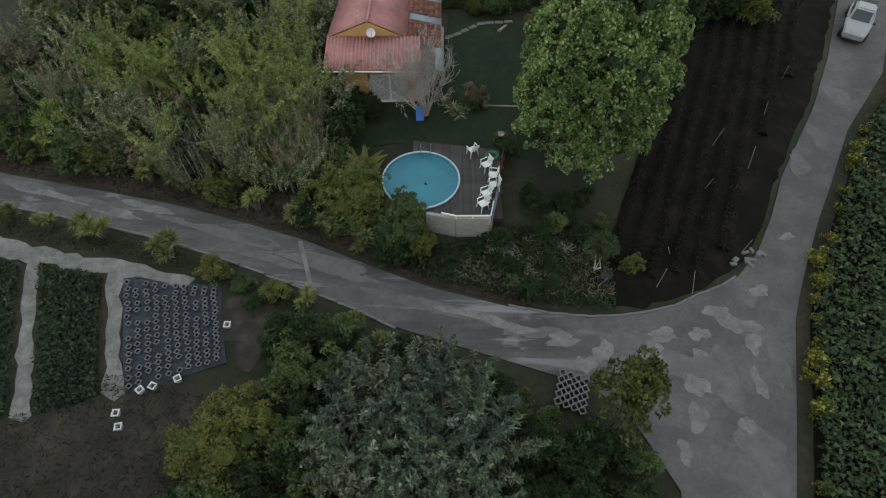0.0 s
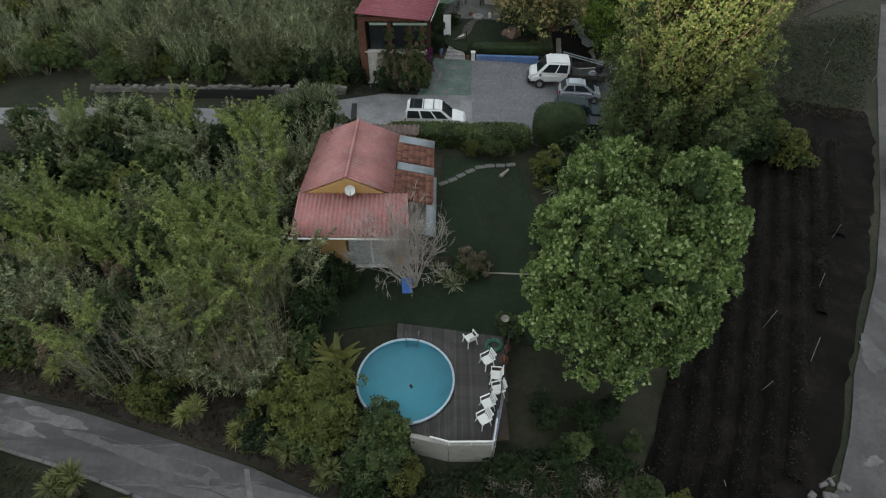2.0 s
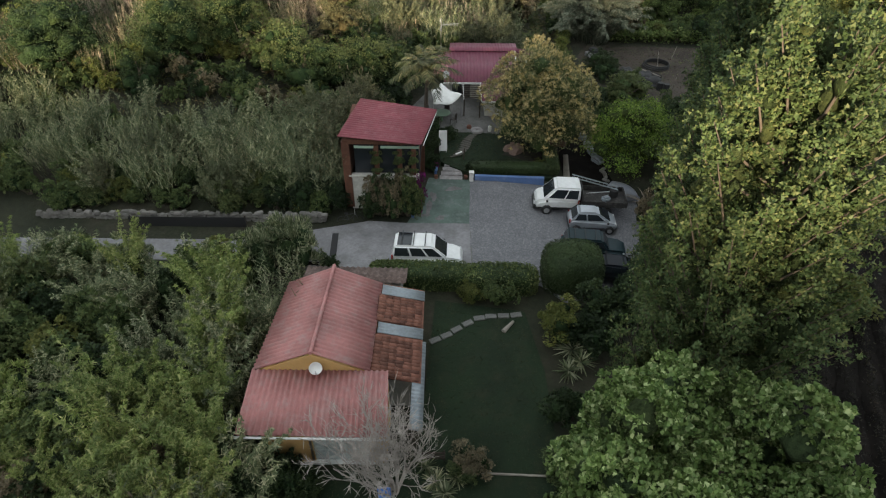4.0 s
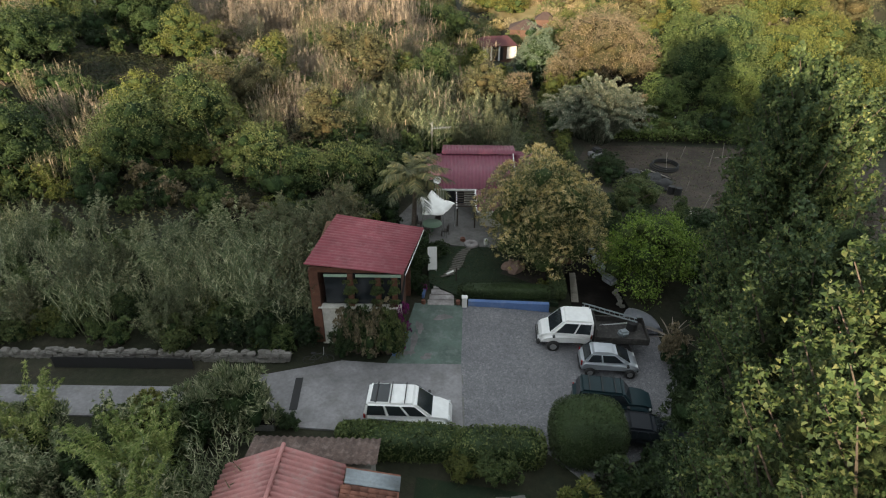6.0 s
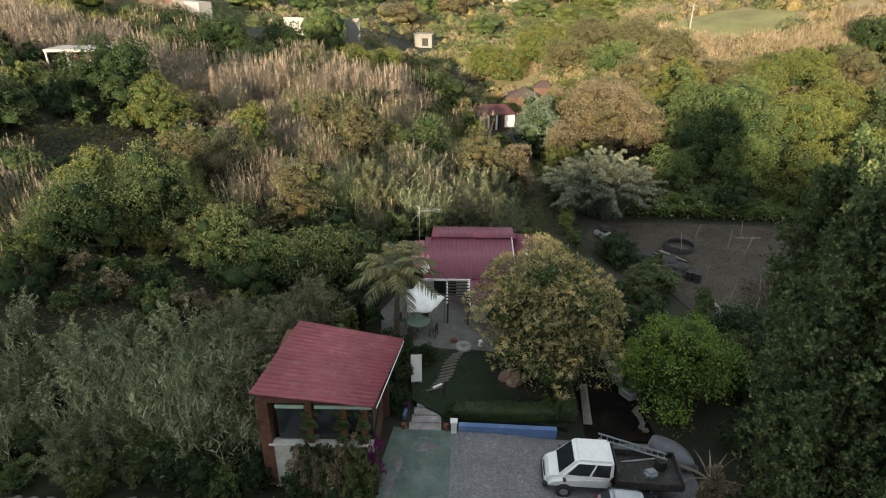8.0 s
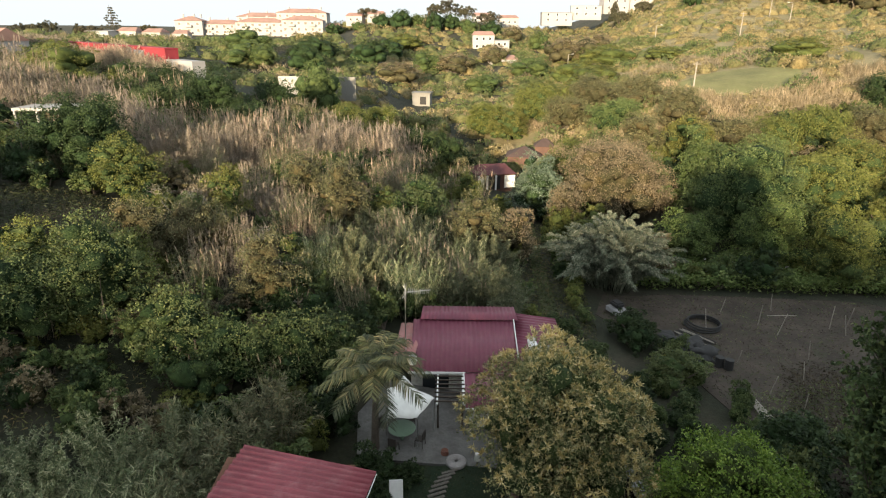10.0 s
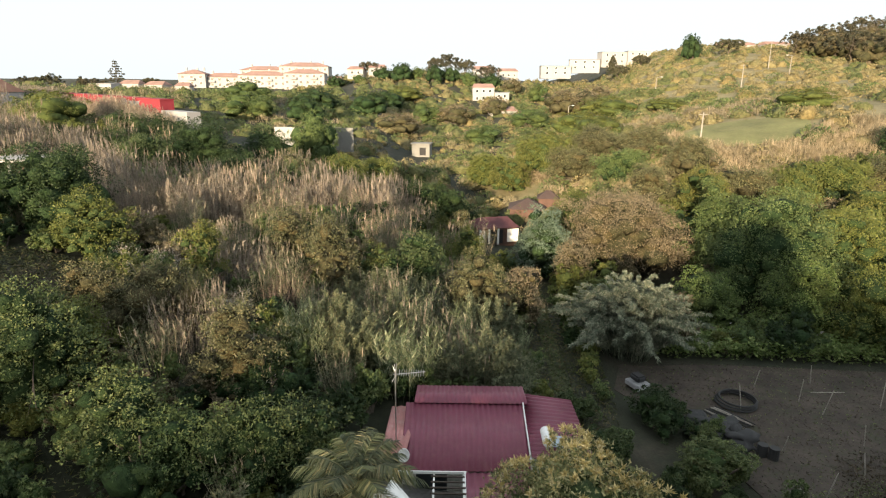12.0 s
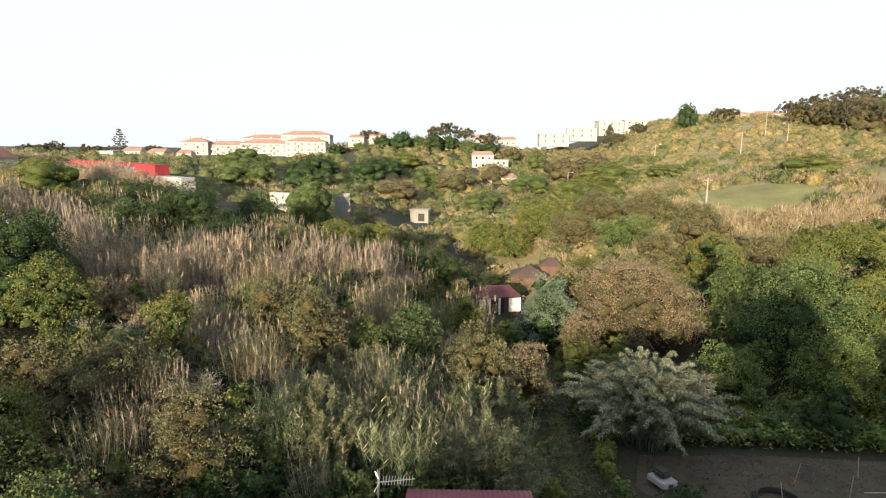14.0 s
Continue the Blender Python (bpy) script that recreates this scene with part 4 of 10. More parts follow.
def arching_mesh(name, seed, culms, height, reach, base, leafmat, leaf=0.26, per=16, nodes=13, nod=1.45):
    """A soft mound of canes that rise, bend outwards and nod, clad in long hanging leaves."""
    r = np.random.default_rng(seed)
    a = r.random(culms) * 2 * np.pi
    q = np.sqrt(r.random(culms))
    foot = np.stack([np.cos(a), np.sin(a), np.zeros(culms)], 1) * (base * q)[:, None]
    foot[:, 2] = -0.1
    b = a + r.normal(size=culms) * 0.35
    out = np.stack([np.cos(b), np.sin(b), np.zeros(culms)], 1) * (reach * q * r.uniform(0.3, 1.1, culms))[:, None]
    h = height * (1.08 - 0.5 * q ** 2) * r.uniform(0.72, 1.08, culms)

    def along(t):
        return foot[:, None] + out[:, None] * (t ** 1.25)[..., None] + np.array([0, 0, 1.0]) * (h[:, None] * ((0.9 + nod) * t - nod * t * t))[..., None]

    t = np.clip(0.2 + 0.8 * (np.arange(nodes) + r.random((culms, nodes))) / nodes, 0, 1)
    node = along(t)
    run = along(np.minimum(t + 0.05, 1.1)) - node
    run /= np.linalg.norm(run, axis=2, keepdims=True) + 1e-9
    d = r.normal(size=(culms, nodes, per, 3))
    d /= np.linalg.norm(d, axis=3, keepdims=True)
    pts = node[:, :, None] + d * (0.42 * np.clip(1.25 - t, 0.5, 0.85)[..., None] * np.sqrt(r.random((culms, nodes, per))))[..., None]
    pts[..., 2] = np.maximum(pts[..., 2], 0.06)
    lv, lf = leaf_quads(pts.reshape(-1, 3), (run[:, :, None] * 0.8 + d * 1.0 - [0, 0, 0.35]).reshape(-1, 3), leaf, 0.2, r, upright=0.5)
    ends = along(np.tile(np.array([0, 0.35, 0.7, 1.0]), (culms, 1)))
    tv, tf = tubes([[(*ends[i, j], 0.022 * (1.05 - 0.3 * j)) for j in range(4)] for i in range(culms)], 4)
    v, f, s = join([(lv, lf, 0), (tv, tf, 1)])
    return np_mesh(name, v, f, [leafmat] * 2, s)


def tree(name, label, category, crown_label, lobes, clumps, per, spread, size, leafmat, trunk, radius, width=0.6, seed=1, fill=0.3, bark=None, upright=0.45, limbs=None, m=None, group="", core=None, inner=0.8, messy=0.6):
    t = thing(name, label, category, m, group)
    r = np.random.default_rng(seed)
    p, w = crown_points(lobes, clumps, per, spread, r, fill, messy)
    v, f = leaf_quads(p, w, size, width, r, upright=0.12 if name == "poplar" else upright * 0.6, tri=name != "plane_tree")
    mats, sl = [leafmat], None
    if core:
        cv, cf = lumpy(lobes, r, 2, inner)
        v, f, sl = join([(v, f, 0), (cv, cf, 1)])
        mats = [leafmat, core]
    crown = new("crown", np_mesh("crown", v, f, mats, sl, True))
    crown.parent = t
    tv, tf = tubes(limb_paths((0, 0, -0.3), trunk, lobes, r, radius, count=limbs), 7)
    tr = new("trunk", np_mesh("trunk", tv, tf, [bark or M_BARK], smooth=True))
    tr.parent = t
    if crown_label:
        tagged(crown, crown_label)
    return t


def at(x, y, rz=0.0, s=1.0, dz=0.0):
    return pose(x, y, gz(x, y) + dz, 0, 0, rz) @ Matrix.Diagonal((s, s, s, 1))


SPLIT = {}


def leaf_and_stem(me):
    """The leaves and the stems of a plant mesh as two meshes."""
    if me.name not in SPLIT:
        v = np.empty(len(me.vertices) * 3, np.float32)
        me.vertices.foreach_get("co", v)
        f = np.empty(len(me.loops), np.int32)
        me.loops.foreach_get("vertex_index", f)
        v, f = v.reshape(-1, 3), f.reshape(len(me.polygons), -1)
        sl = np.empty(len(me.polygons), np.int32)
        me.polygons.foreach_get("material_index", sl)
        out = []
        for nm, pick in (("leaves", sl != 1), ("stem", sl == 1)):
            if pick.any():
                used, inv = np.unique(f[pick], return_inverse=True)
                out.append((nm, np_mesh(nm, v[used], inv.reshape(-1, f.shape[1]), list(me.materials), sl[pick], True)))
        SPLIT[me.name] = out
    return SPLIT[me.name]


def plant(name, mesh, label, category, x, y, rz=0.0, s=1.0, sz=None, group="", dz=0.0):
    ob = thing(name, label, category, None, group, data=None if len(mesh.materials) > 1 else mesh)
    if len(mesh.materials) > 1:
        for nm, me in leaf_and_stem(mesh):
            new(nm, me).parent = ob
    ob.matrix_world = pose(x, y, gz(x, y) + dz, 0, 0, rz) @ Matrix.Diagonal((s, s, sz or s, 1))
    return ob


# the great plane tree of the garden
r = np.random.default_rng(3)
lobes = [(0, 0, 6.2, 2.0, 2.8)]
for i in range(44):
    a = i * 2.4
    zz = 2.2 + 7.2 * (i + 0.5) / 44
    ring = 3.15 * math.sqrt(max(0.08, 1 - ((zz - 5.4) / 5.2) ** 2))
    lobes.append((ring * math.cos(a), ring * math.sin(a), zz, 0.8 + 0.4 * r.random(), 0.8 + 0.35 * r.random()))
tree("plane_tree", "broad plane tree with pale green leaves in the garden", "tree", "", lobes, 7600, 13, 0.13, 0.15, LEAF_PLANE, (0.2, 0.2, 8.5), 0.28, 0.85, 11, 0.12, limbs=20, m=at(7.8, 25.0) @ Matrix.Diagonal((0.98, 0.98, 1.13, 1)), core=SOLID_PLANE, inner=0.5)


def poplar(label, x, y, height, radius, leaf, core, seed, branches, per, size, bare_to=0.04):
    """A tall tree whose branches all sweep upwards and end in leafy plumes."""
    r = np.random.default_rng(seed)
    t = thing("poplar", label, "tree", at(x, y), "poplars beside the yard")
    INNER = []
    P, W, paths = [], [], [[(0, 0, -0.3, 0.24), (0.1, 0.05, height * 0.3, 0.18), (-0.05, 0.1, height * 0.6, 0.11), (0, 0, height * 0.92, 0.03)]]
    for k in range(branches):
        q = bare_to + (0.9 - bare_to) * (k + r.random()) / branches
        a = k * 2.4 + r.random()
        wide = radius * math.sin(math.pi * min(1.0, 0.27 + 0.69 * q)) ** 0.75
        ln = max(1.6, 0.26 * height * (1.15 - 0.75 * q)) * r.uniform(0.8, 1.15)
        out = min(wide * r.uniform(0.7, 1.0), ln * 0.95)
        u = np.linspace(0, 1, 15)
        br = np.stack([np.cos(a) * out * u ** 0.8, np.sin(a) * out * u ** 0.8, height * q + ln * (0.25 * u + 0.75 * u ** 1.7)], 1)
        paths.append([(*br[0], 0.06), (*br[7], 0.04), (*br[14], 0.012)])
        for i in (4, 8, 11):
            INNER.append((*(br[i] * [0.82, 0.82, 1.0]), 0.27, 0.45))
        girth = 0.52 * (0.45 + 0.75 * np.sin(math.pi * np.clip(u * 0.8 + 0.12, 0, 1)))[2:]
        tuft = r.normal(size=(13, 5, 3)) + [0, 0, 0.5]
        tuft *= (girth[:, None] * r.uniform(0.5, 1.05, (13, 5)) / np.linalg.norm(tuft, axis=2))[..., None] * [1, 1, 1.3]
        d = r.normal(size=(13, per, 3)) + [0, 0, 0.3]
        d /= np.linalg.norm(d, axis=2, keepdims=True)
        P.append((br[2:, None] + tuft[:, np.arange(per) % 5] + d * (0.17 * np.sqrt(r.random((13, per))))[..., None]).reshape(-1, 3))
        W.append((d + r.normal(size=d.shape) * 0.5 + [0, 0, 0.35]).reshape(-1, 3))
    P, W = np.concatenate(P), np.concatenate(W)
    v, f = leaf_quads(P, W, size, 0.75, r, upright=0.15)
    cv, cf = lumpy(INNER, r, 1, 0.8, 0.3)
    v, f, sl = join([(v, f, 0), (cv, cf, 1)])
    part("crown", np_mesh("crown", v, f, [leaf, core], sl), None, t)
    tv, tf = tubes(paths[:1], 8)
    part("trunk", np_mesh("trunk", tv, tf, [M_PALEBARK if bare_to > 0.1 else M_BARK], smooth=True), None, t)
    tv, tf = tubes(paths[1:], 5)
    tagged(part("branchwork", np_mesh("branchwork", tv, tf, [M_BARK], smooth=True), None, t), kind="stuff")


poplar("tall yellowing poplar between the garden and the field", 10.2, 30.7, 19.2, 3.6, LEAF_POPLAR, SOLID_POPLAR, 21, 160, 58, 0.1)
poplar("green poplar with sunlit yellow put into its leaves, behind the tallest one", 11.7, 36.4, 15.6, 2.9, LEAF_POPLAR_MID, SOLID_POPLAR_DARK, 22, 110, 46, 0.105)
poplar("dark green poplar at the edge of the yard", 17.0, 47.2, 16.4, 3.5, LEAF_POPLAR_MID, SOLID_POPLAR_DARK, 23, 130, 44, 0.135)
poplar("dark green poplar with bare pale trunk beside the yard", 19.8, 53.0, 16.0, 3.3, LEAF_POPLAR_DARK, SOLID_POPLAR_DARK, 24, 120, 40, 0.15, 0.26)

BUSH, LITE, CANOPY, MID, FARC = {}, {}, {}, {}, {}
MESS = {"green": 0.6, "deep": 0.6, "lime": 0.6, "bamboo": 0.3, "rust": 0.6, "silver": 0.25}
KINDS = (("green", LEAF_GREEN, 3, 0.16, 0.55), ("deep", LEAF_DEEP, 2, 0.16, 0.55), ("lime", LEAF_LIME, 3, 0.16, 0.5), ("bamboo", LEAF_BAMBOO, 3, 0.27, 0.17),
         ("rust", LEAF_RUST, 2, 0.15, 0.5), ("silver", LEAF_SILVER, 2, 0.24, 0.2))
for key, leafmat, n, size, width in KINDS:
    sd = len(key) * 3
    # the dark cores stand for shade in the gaps between leaves
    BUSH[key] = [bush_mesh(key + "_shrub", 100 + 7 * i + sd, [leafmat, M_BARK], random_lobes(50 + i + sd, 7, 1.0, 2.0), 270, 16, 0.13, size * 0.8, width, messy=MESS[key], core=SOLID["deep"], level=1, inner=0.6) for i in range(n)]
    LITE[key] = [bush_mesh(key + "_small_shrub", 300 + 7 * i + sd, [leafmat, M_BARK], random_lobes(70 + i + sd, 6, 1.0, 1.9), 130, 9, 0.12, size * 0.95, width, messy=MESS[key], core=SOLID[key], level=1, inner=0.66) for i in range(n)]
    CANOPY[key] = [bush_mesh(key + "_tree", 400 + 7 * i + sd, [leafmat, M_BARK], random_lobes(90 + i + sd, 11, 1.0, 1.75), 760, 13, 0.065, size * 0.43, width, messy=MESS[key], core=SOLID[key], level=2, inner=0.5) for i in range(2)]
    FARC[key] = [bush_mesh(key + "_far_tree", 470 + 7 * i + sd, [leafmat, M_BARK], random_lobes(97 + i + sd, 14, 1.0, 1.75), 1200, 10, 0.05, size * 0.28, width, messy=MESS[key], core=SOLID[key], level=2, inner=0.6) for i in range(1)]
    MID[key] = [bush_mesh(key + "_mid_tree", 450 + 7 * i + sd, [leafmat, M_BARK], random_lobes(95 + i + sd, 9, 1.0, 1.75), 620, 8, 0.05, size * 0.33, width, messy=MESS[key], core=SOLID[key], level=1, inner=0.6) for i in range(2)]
REED = {"green": [reed_mesh("cane_clump", 200 + i, [LEAF_SILVER, LEAF_SILVER], 74, 1.1, 3.6, 0.6, 0, 0.42, 22, 0.042, 1, 0.14) for i in range(3)],
        "silver": [bamboo_mesh("silver_cane_clump", 270 + i, 30, 3.3, LEAF_SILVER, 0.9, 0.3, 0.2, 10) for i in range(2)],
        "great": [bamboo_mesh("great_cane_clump", 285 + i, 34, 3.5, LEAF_GREATCANE, 0.9, 0.4, 0.34, 9) for i in range(3)],
        "pale": [arching_mesh("pale_cane_clump", 280 + i, 56, 4.0, 1.5, 1.0, LEAF_REED, 0.22, 9, 13, 0.7) for i in range(3)],
        "plume": [bamboo_mesh("bamboo_clump", 260 + i) for i in range(3)],
        "dry": [reed_mesh("dry_cane_clump", 220 + i, [LEAF_DRY, LEAF_DRY], 95, 1.2, 3.6, 0.3, 0.8, 0.45, 11, 0.034) for i in range(3)],
        "mixed": [reed_mesh("mixed_cane_clump", 240 + i, [LEAF_REED, LEAF_DRY], 80, 1.2, 3.5, 0.5, 0.25, 0.42, 17, 0.036) for i in range(3)]}
WORD = {"green": "leafy green", "deep": "dark evergreen", "lime": "yellow-green leafy", "bamboo": "feathery pale green", "rust": "rusty brown leaved", "silver": "silvery willow-like"}
RWORD = {"great": "clump of tall blue-grey cane", "pale": "clump of soft pale green cane", "silver": "clump of feathery silver-green cane", "plume": "feathery pale green bamboo clump", "green": "clump of tall silvery green cane", "dry": "clump of dry beige cane with plumes", "mixed": "clump of half-dry cane with plumes"}


def spots(x0, x1, y0, y1, gap, seed, keep):
    r = np.random.default_rng(seed)
    for j in range(int((y1 - y0) / gap)):
        for i in range(int((x1 - x0) / gap)):
            x = x0 + (i + 0.5 + r.uniform(-0.48, 0.48) + 0.5 * (j % 2)) * gap
            y = y0 + (j + 0.5 + r.uniform(-0.48, 0.48)) * gap
            if not keep or keep(x, y):
                yield x, y, r


def scatter(kinds, weights, x0, x1, y0, y1, gap, smin, smax, where, group, seed, keep=None):
    """Shrubs and cane clumps over a stretch of land, each its own thing."""
    for x, y, r in spots(x0, x1, y0, y1, gap, seed, keep):
        k = kinds[int(r.choice(len(kinds), p=weights))]
        s, rz, v = r.uniform(smin, smax), r.uniform(0, 360), int(r.integers(0, 3))
        if k.startswith("reed_"):
            ms = REED[k[5:]]
            plant("cane_clump", ms[v % len(ms)], RWORD[k[5:]] + " " + where, "reed", x, y, rz, s * 0.8, s * 0.9, group)
        else:
            ms = BUSH[k]
            plant("shrub", ms[v % len(ms)], WORD[k] + " shrub " + where, "shrub", x, y, rz, s, s * r.uniform(0.85, 1.2), group)


def arrays_of(me):
    v = np.empty(len(me.vertices) * 3, np.float32)
    me.vertices.foreach_get("co", v)
    f = np.empty(len(me.loops), np.int32)
    me.loops.foreach_get("vertex_index", f)
    return v.reshape(-1, 3), f.reshape(len(me.polygons), -1)


CACHE = {}


def mass(name, label, category, meshes, places):
    """Many plants that nobody could count, as one object. places: x, y, turn, scale, height scale."""
    V, F, S, base = [], [], [], 0
    for n, (x, y, a, s, sz) in enumerate(places):
        me = meshes[n % len(meshes)]
        if me.name not in CACHE:
            sl = np.empty(len(me.polygons), np.int32)
            me.polygons.foreach_get("material_index", sl)
            CACHE[me.name] = (*arrays_of(me), sl)
        v, f, sl = CACHE[me.name]
        c, d = math.cos(a), math.sin(a)
        V.append(np.stack([x + s * (c * v[:, 0] - d * v[:, 1]), y + s * (d * v[:, 0] + c * v[:, 1]), gz(x, y) + sz * v[:, 2]], 1))
        F.append(f + base)
        S.append(sl)
        base += len(v)
    if V:
        thing(name, label, category, kind="stuff", data=np_mesh(name, np.concatenate(V), np.concatenate(F), list(meshes[0].materials), np.concatenate(S)))


def cane_zone(x, y):
    """The beds of dry cane on the slopes."""
    band = abs(y - (120.5 + 0.85 * x)) < 6.5 and -34 < x < 0 and y > 91
    left = ((x + 46) / 9) ** 2 + ((y - 110) / 8) ** 2 < 1 or ((x + 34) / 5) ** 2 + ((y - 101) / 5) ** 2 < 1
    near = any(math.hypot(x - cx, (y - cy) * 1.2) < cr for cx, cy, cr in ((-12.5, 74, 3.2), (-27, 69.5, 3.4), (-13.5, 86.5, 3.2), (-4.5, 79.5, 3.0), (-20, 73, 2.2)))
    far = y > 126 and x < -12 and math.sin(x * 0.15 + y * 0.04) + math.sin(y * 0.2 + 0.05 * x) > 0.3
    return band or left or near or far or (-7 < x < 8.5 and 73 < y < 87)


def meadow(x, y):
    """The open grassy shelf on the slope."""
    return ((x + 29) / 9) ** 2 + ((y - 79.5) / 4.6) ** 2 < 1


def mass_scatter(kinds, weights, x0, x1, y0, y1, gap, smin, smax, where, seed, keep=None):
    got = {}
    for x, y, r in spots(x0, x1, y0, y1, gap, seed, keep):
        k = kinds[int(r.choice(len(kinds), p=weights))]
        if meadow(x, y):
            continue
        if y > 60 and x < 8.5:
            if cane_zone(x, y):
                k = ("reed_pale", "reed_mixed", "reed_pale", "reed_green", "green")[int(r.integers(0, 5))] if -7 < x and y < 88 else ("reed_dry", "reed_dry", "reed_dry", "reed_mixed", "green")[int(r.integers(0, 5))]
            elif k.startswith("reed"):
                k = ("green", "deep", "rust", "lime", "reed_mixed")[int(r.integers(0, 5))]
        s = r.uniform(smin, smax)
        sz = s * r.uniform(0.85, 1.2)
        if k.startswith("reed_"):
            s, sz = s * 0.8, sz * 0.85
        got.setdefault(k, []).append((x, y, r.uniform(0, 6.28), s, sz))
    for k, pl in got.items():
        if k.startswith("reed_"):
            mass("cane_bed", "bed of " + RWORD[k[5:]][9:] + " " + where, "reeds", REED[k[5:]], pl)
        else:
            mass("scrub", WORD[k] + " scrub " + where, "scrub", LITE[k], pl)


def off_carport(x, y):
    """Clear of the carport and the open ground before it."""
    u, w = x + 40.5, y - 102.5
    s, q = u * 0.58 - w * 0.81, abs(u * 0.81 + w * 0.58)
    return not (-4 < s < 9 and q < 5.0)


def road_edge(x):
    """The far edge of the lane in the foreground."""
    return np.interp(x, [-60, -44, -26.4, -15.7, -7.6, -0.7, 3.4, 7.5], [29.5, 27.6, 24.35, 21.95, 19.6, 17.0, 15.8, 15.2])


def whole_tree(mesh, words, x, y, rz, s, sz, group, name="tree"):
    """A tree with its crown and trunk as parts."""
    t = thing(name, words, "tree", None, group)
    for nm, me in (("crown", mesh), ("trunk", TRUNK)):
        ob = new(nm, me)
        ob.parent = t
    t.matrix_world = pose(x, y, gz(x, y), 0, 0, rz) @ Matrix.Diagonal((s, s, sz, 1))
    return t


tv_, tf_ = tubes([[(0, 0, -0.25, 0.09), (0.03, 0.02, 0.35, 0.065), (0.02, -0.03, 0.8, 0.04), (0, 0, 1.2, 0.02)], [(0.02, 0.0, 0.4, 0.045), (0.25, 0.1, 0.75, 0.03), (0.4, 0.2, 1.0, 0.012)],
                  [(0.02, 0.0, 0.45, 0.045), (-0.25, 0.05, 0.8, 0.03), (-0.42, -0.1, 1.05, 0.012)], [(0.02, 0.0, 0.5, 0.04), (0.0, -0.3, 0.85, 0.03), (0.1, -0.45, 1.1, 0.012)]], 6)
TRUNK = np_mesh("trunk", tv_, tf_, [M_BARK], smooth=True)
WILLOW = arching_mesh("willow", 290, 330, 6.6, 5.2, 2.2, LEAF_WILLOW, 0.3, 20, 16, 1.2)
wt_ = thing("tree", "spreading silvery willow-like tree by the plot", "tree", None, "single trees")
for nm_, me_ in (("crown", WILLOW), ("trunk", TRUNK)):
    new(nm_, me_).parent = wt_
wt_.matrix_world = pose(18.2, 87.6, gz(18.2, 87.6))
# big single trees: kind, x, y, radius, height, words
for k, x, y, rad, hi, words in (
        ("lime", -8.8, 8.3, 2.3, 3.6, "bushy yellow-green tree beside the plant nursery"),
        ("lime", -9.6, 24.6, 2.0, 3.2, "light green leafy tree beside the pool"),
        ("lime", -5.6, 22.2, 2.3, 3.0, "dense green tree above the lane by the pool"),
        ("green", -2.4, 20.4, 1.9, 2.3, "dense green shrub hiding the pool edge"),
        ("green", -12.6, 27.5, 1.8, 3.4, "green leafy tree in the thicket"),
        ("green", -15.5, 31.5, 2.0, 3.6, "green leafy tree deep in the thicket"),
        ("deep", 16.9, 75.6, 2.1, 2.9, "dark green bush beside the plot"),
        ("green", 18.2, 69.5, 2.3, 2.7, "leafy green bush below the plot"),
        ("deep", 20.5, 60.5, 3.0, 4.0, "dark tree behind the citrus"),
        ("green", 23.5, 56.0, 3.2, 5.0, "dark green tree beside the poplars"),
        ("green", -22, 150.0, 4.8, 10.0, "tall green tree before the white wall"),
        ("lime", -70, 150.0, 7.0, 8.0, "broad sunlit tree below the red building"),
        ("green", -58, 152.0, 4.0, 5.0, "green tree below the red building")):
    ms = CANOPY[k] if y < 140 else FARC[k]
    whole_tree(ms[int(abs(x) * 3) % len(ms)], words, x, y, x * 37 % 360, rad, hi / 1.75, "single trees")


# ---------------------------------------------------------------- trees of the valley
# leaf, core (its dark colour stands for shade between the boughs), leaf width
TREE_KIND = {"green": (LEAF_GREEN, "deep", 0.6), "deep": (LEAF_DEEP, "deep", 0.6), "lime": (LEAF_LIME, "green", 0.55), "rust": (LEAF_RUST, "rust", 0.5),
             "olive": (LEAF_OLIVE, "rust", 0.42), "bright": (LEAF_CREEPER, "green", 0.6), "bluish": (LEAF_BLUISH, "deep", 0.55), "loquat": (LEAF_LOQUAT, "green", 0.5), "citrus": (LEAF_CITRUS, "green", 0.65)}


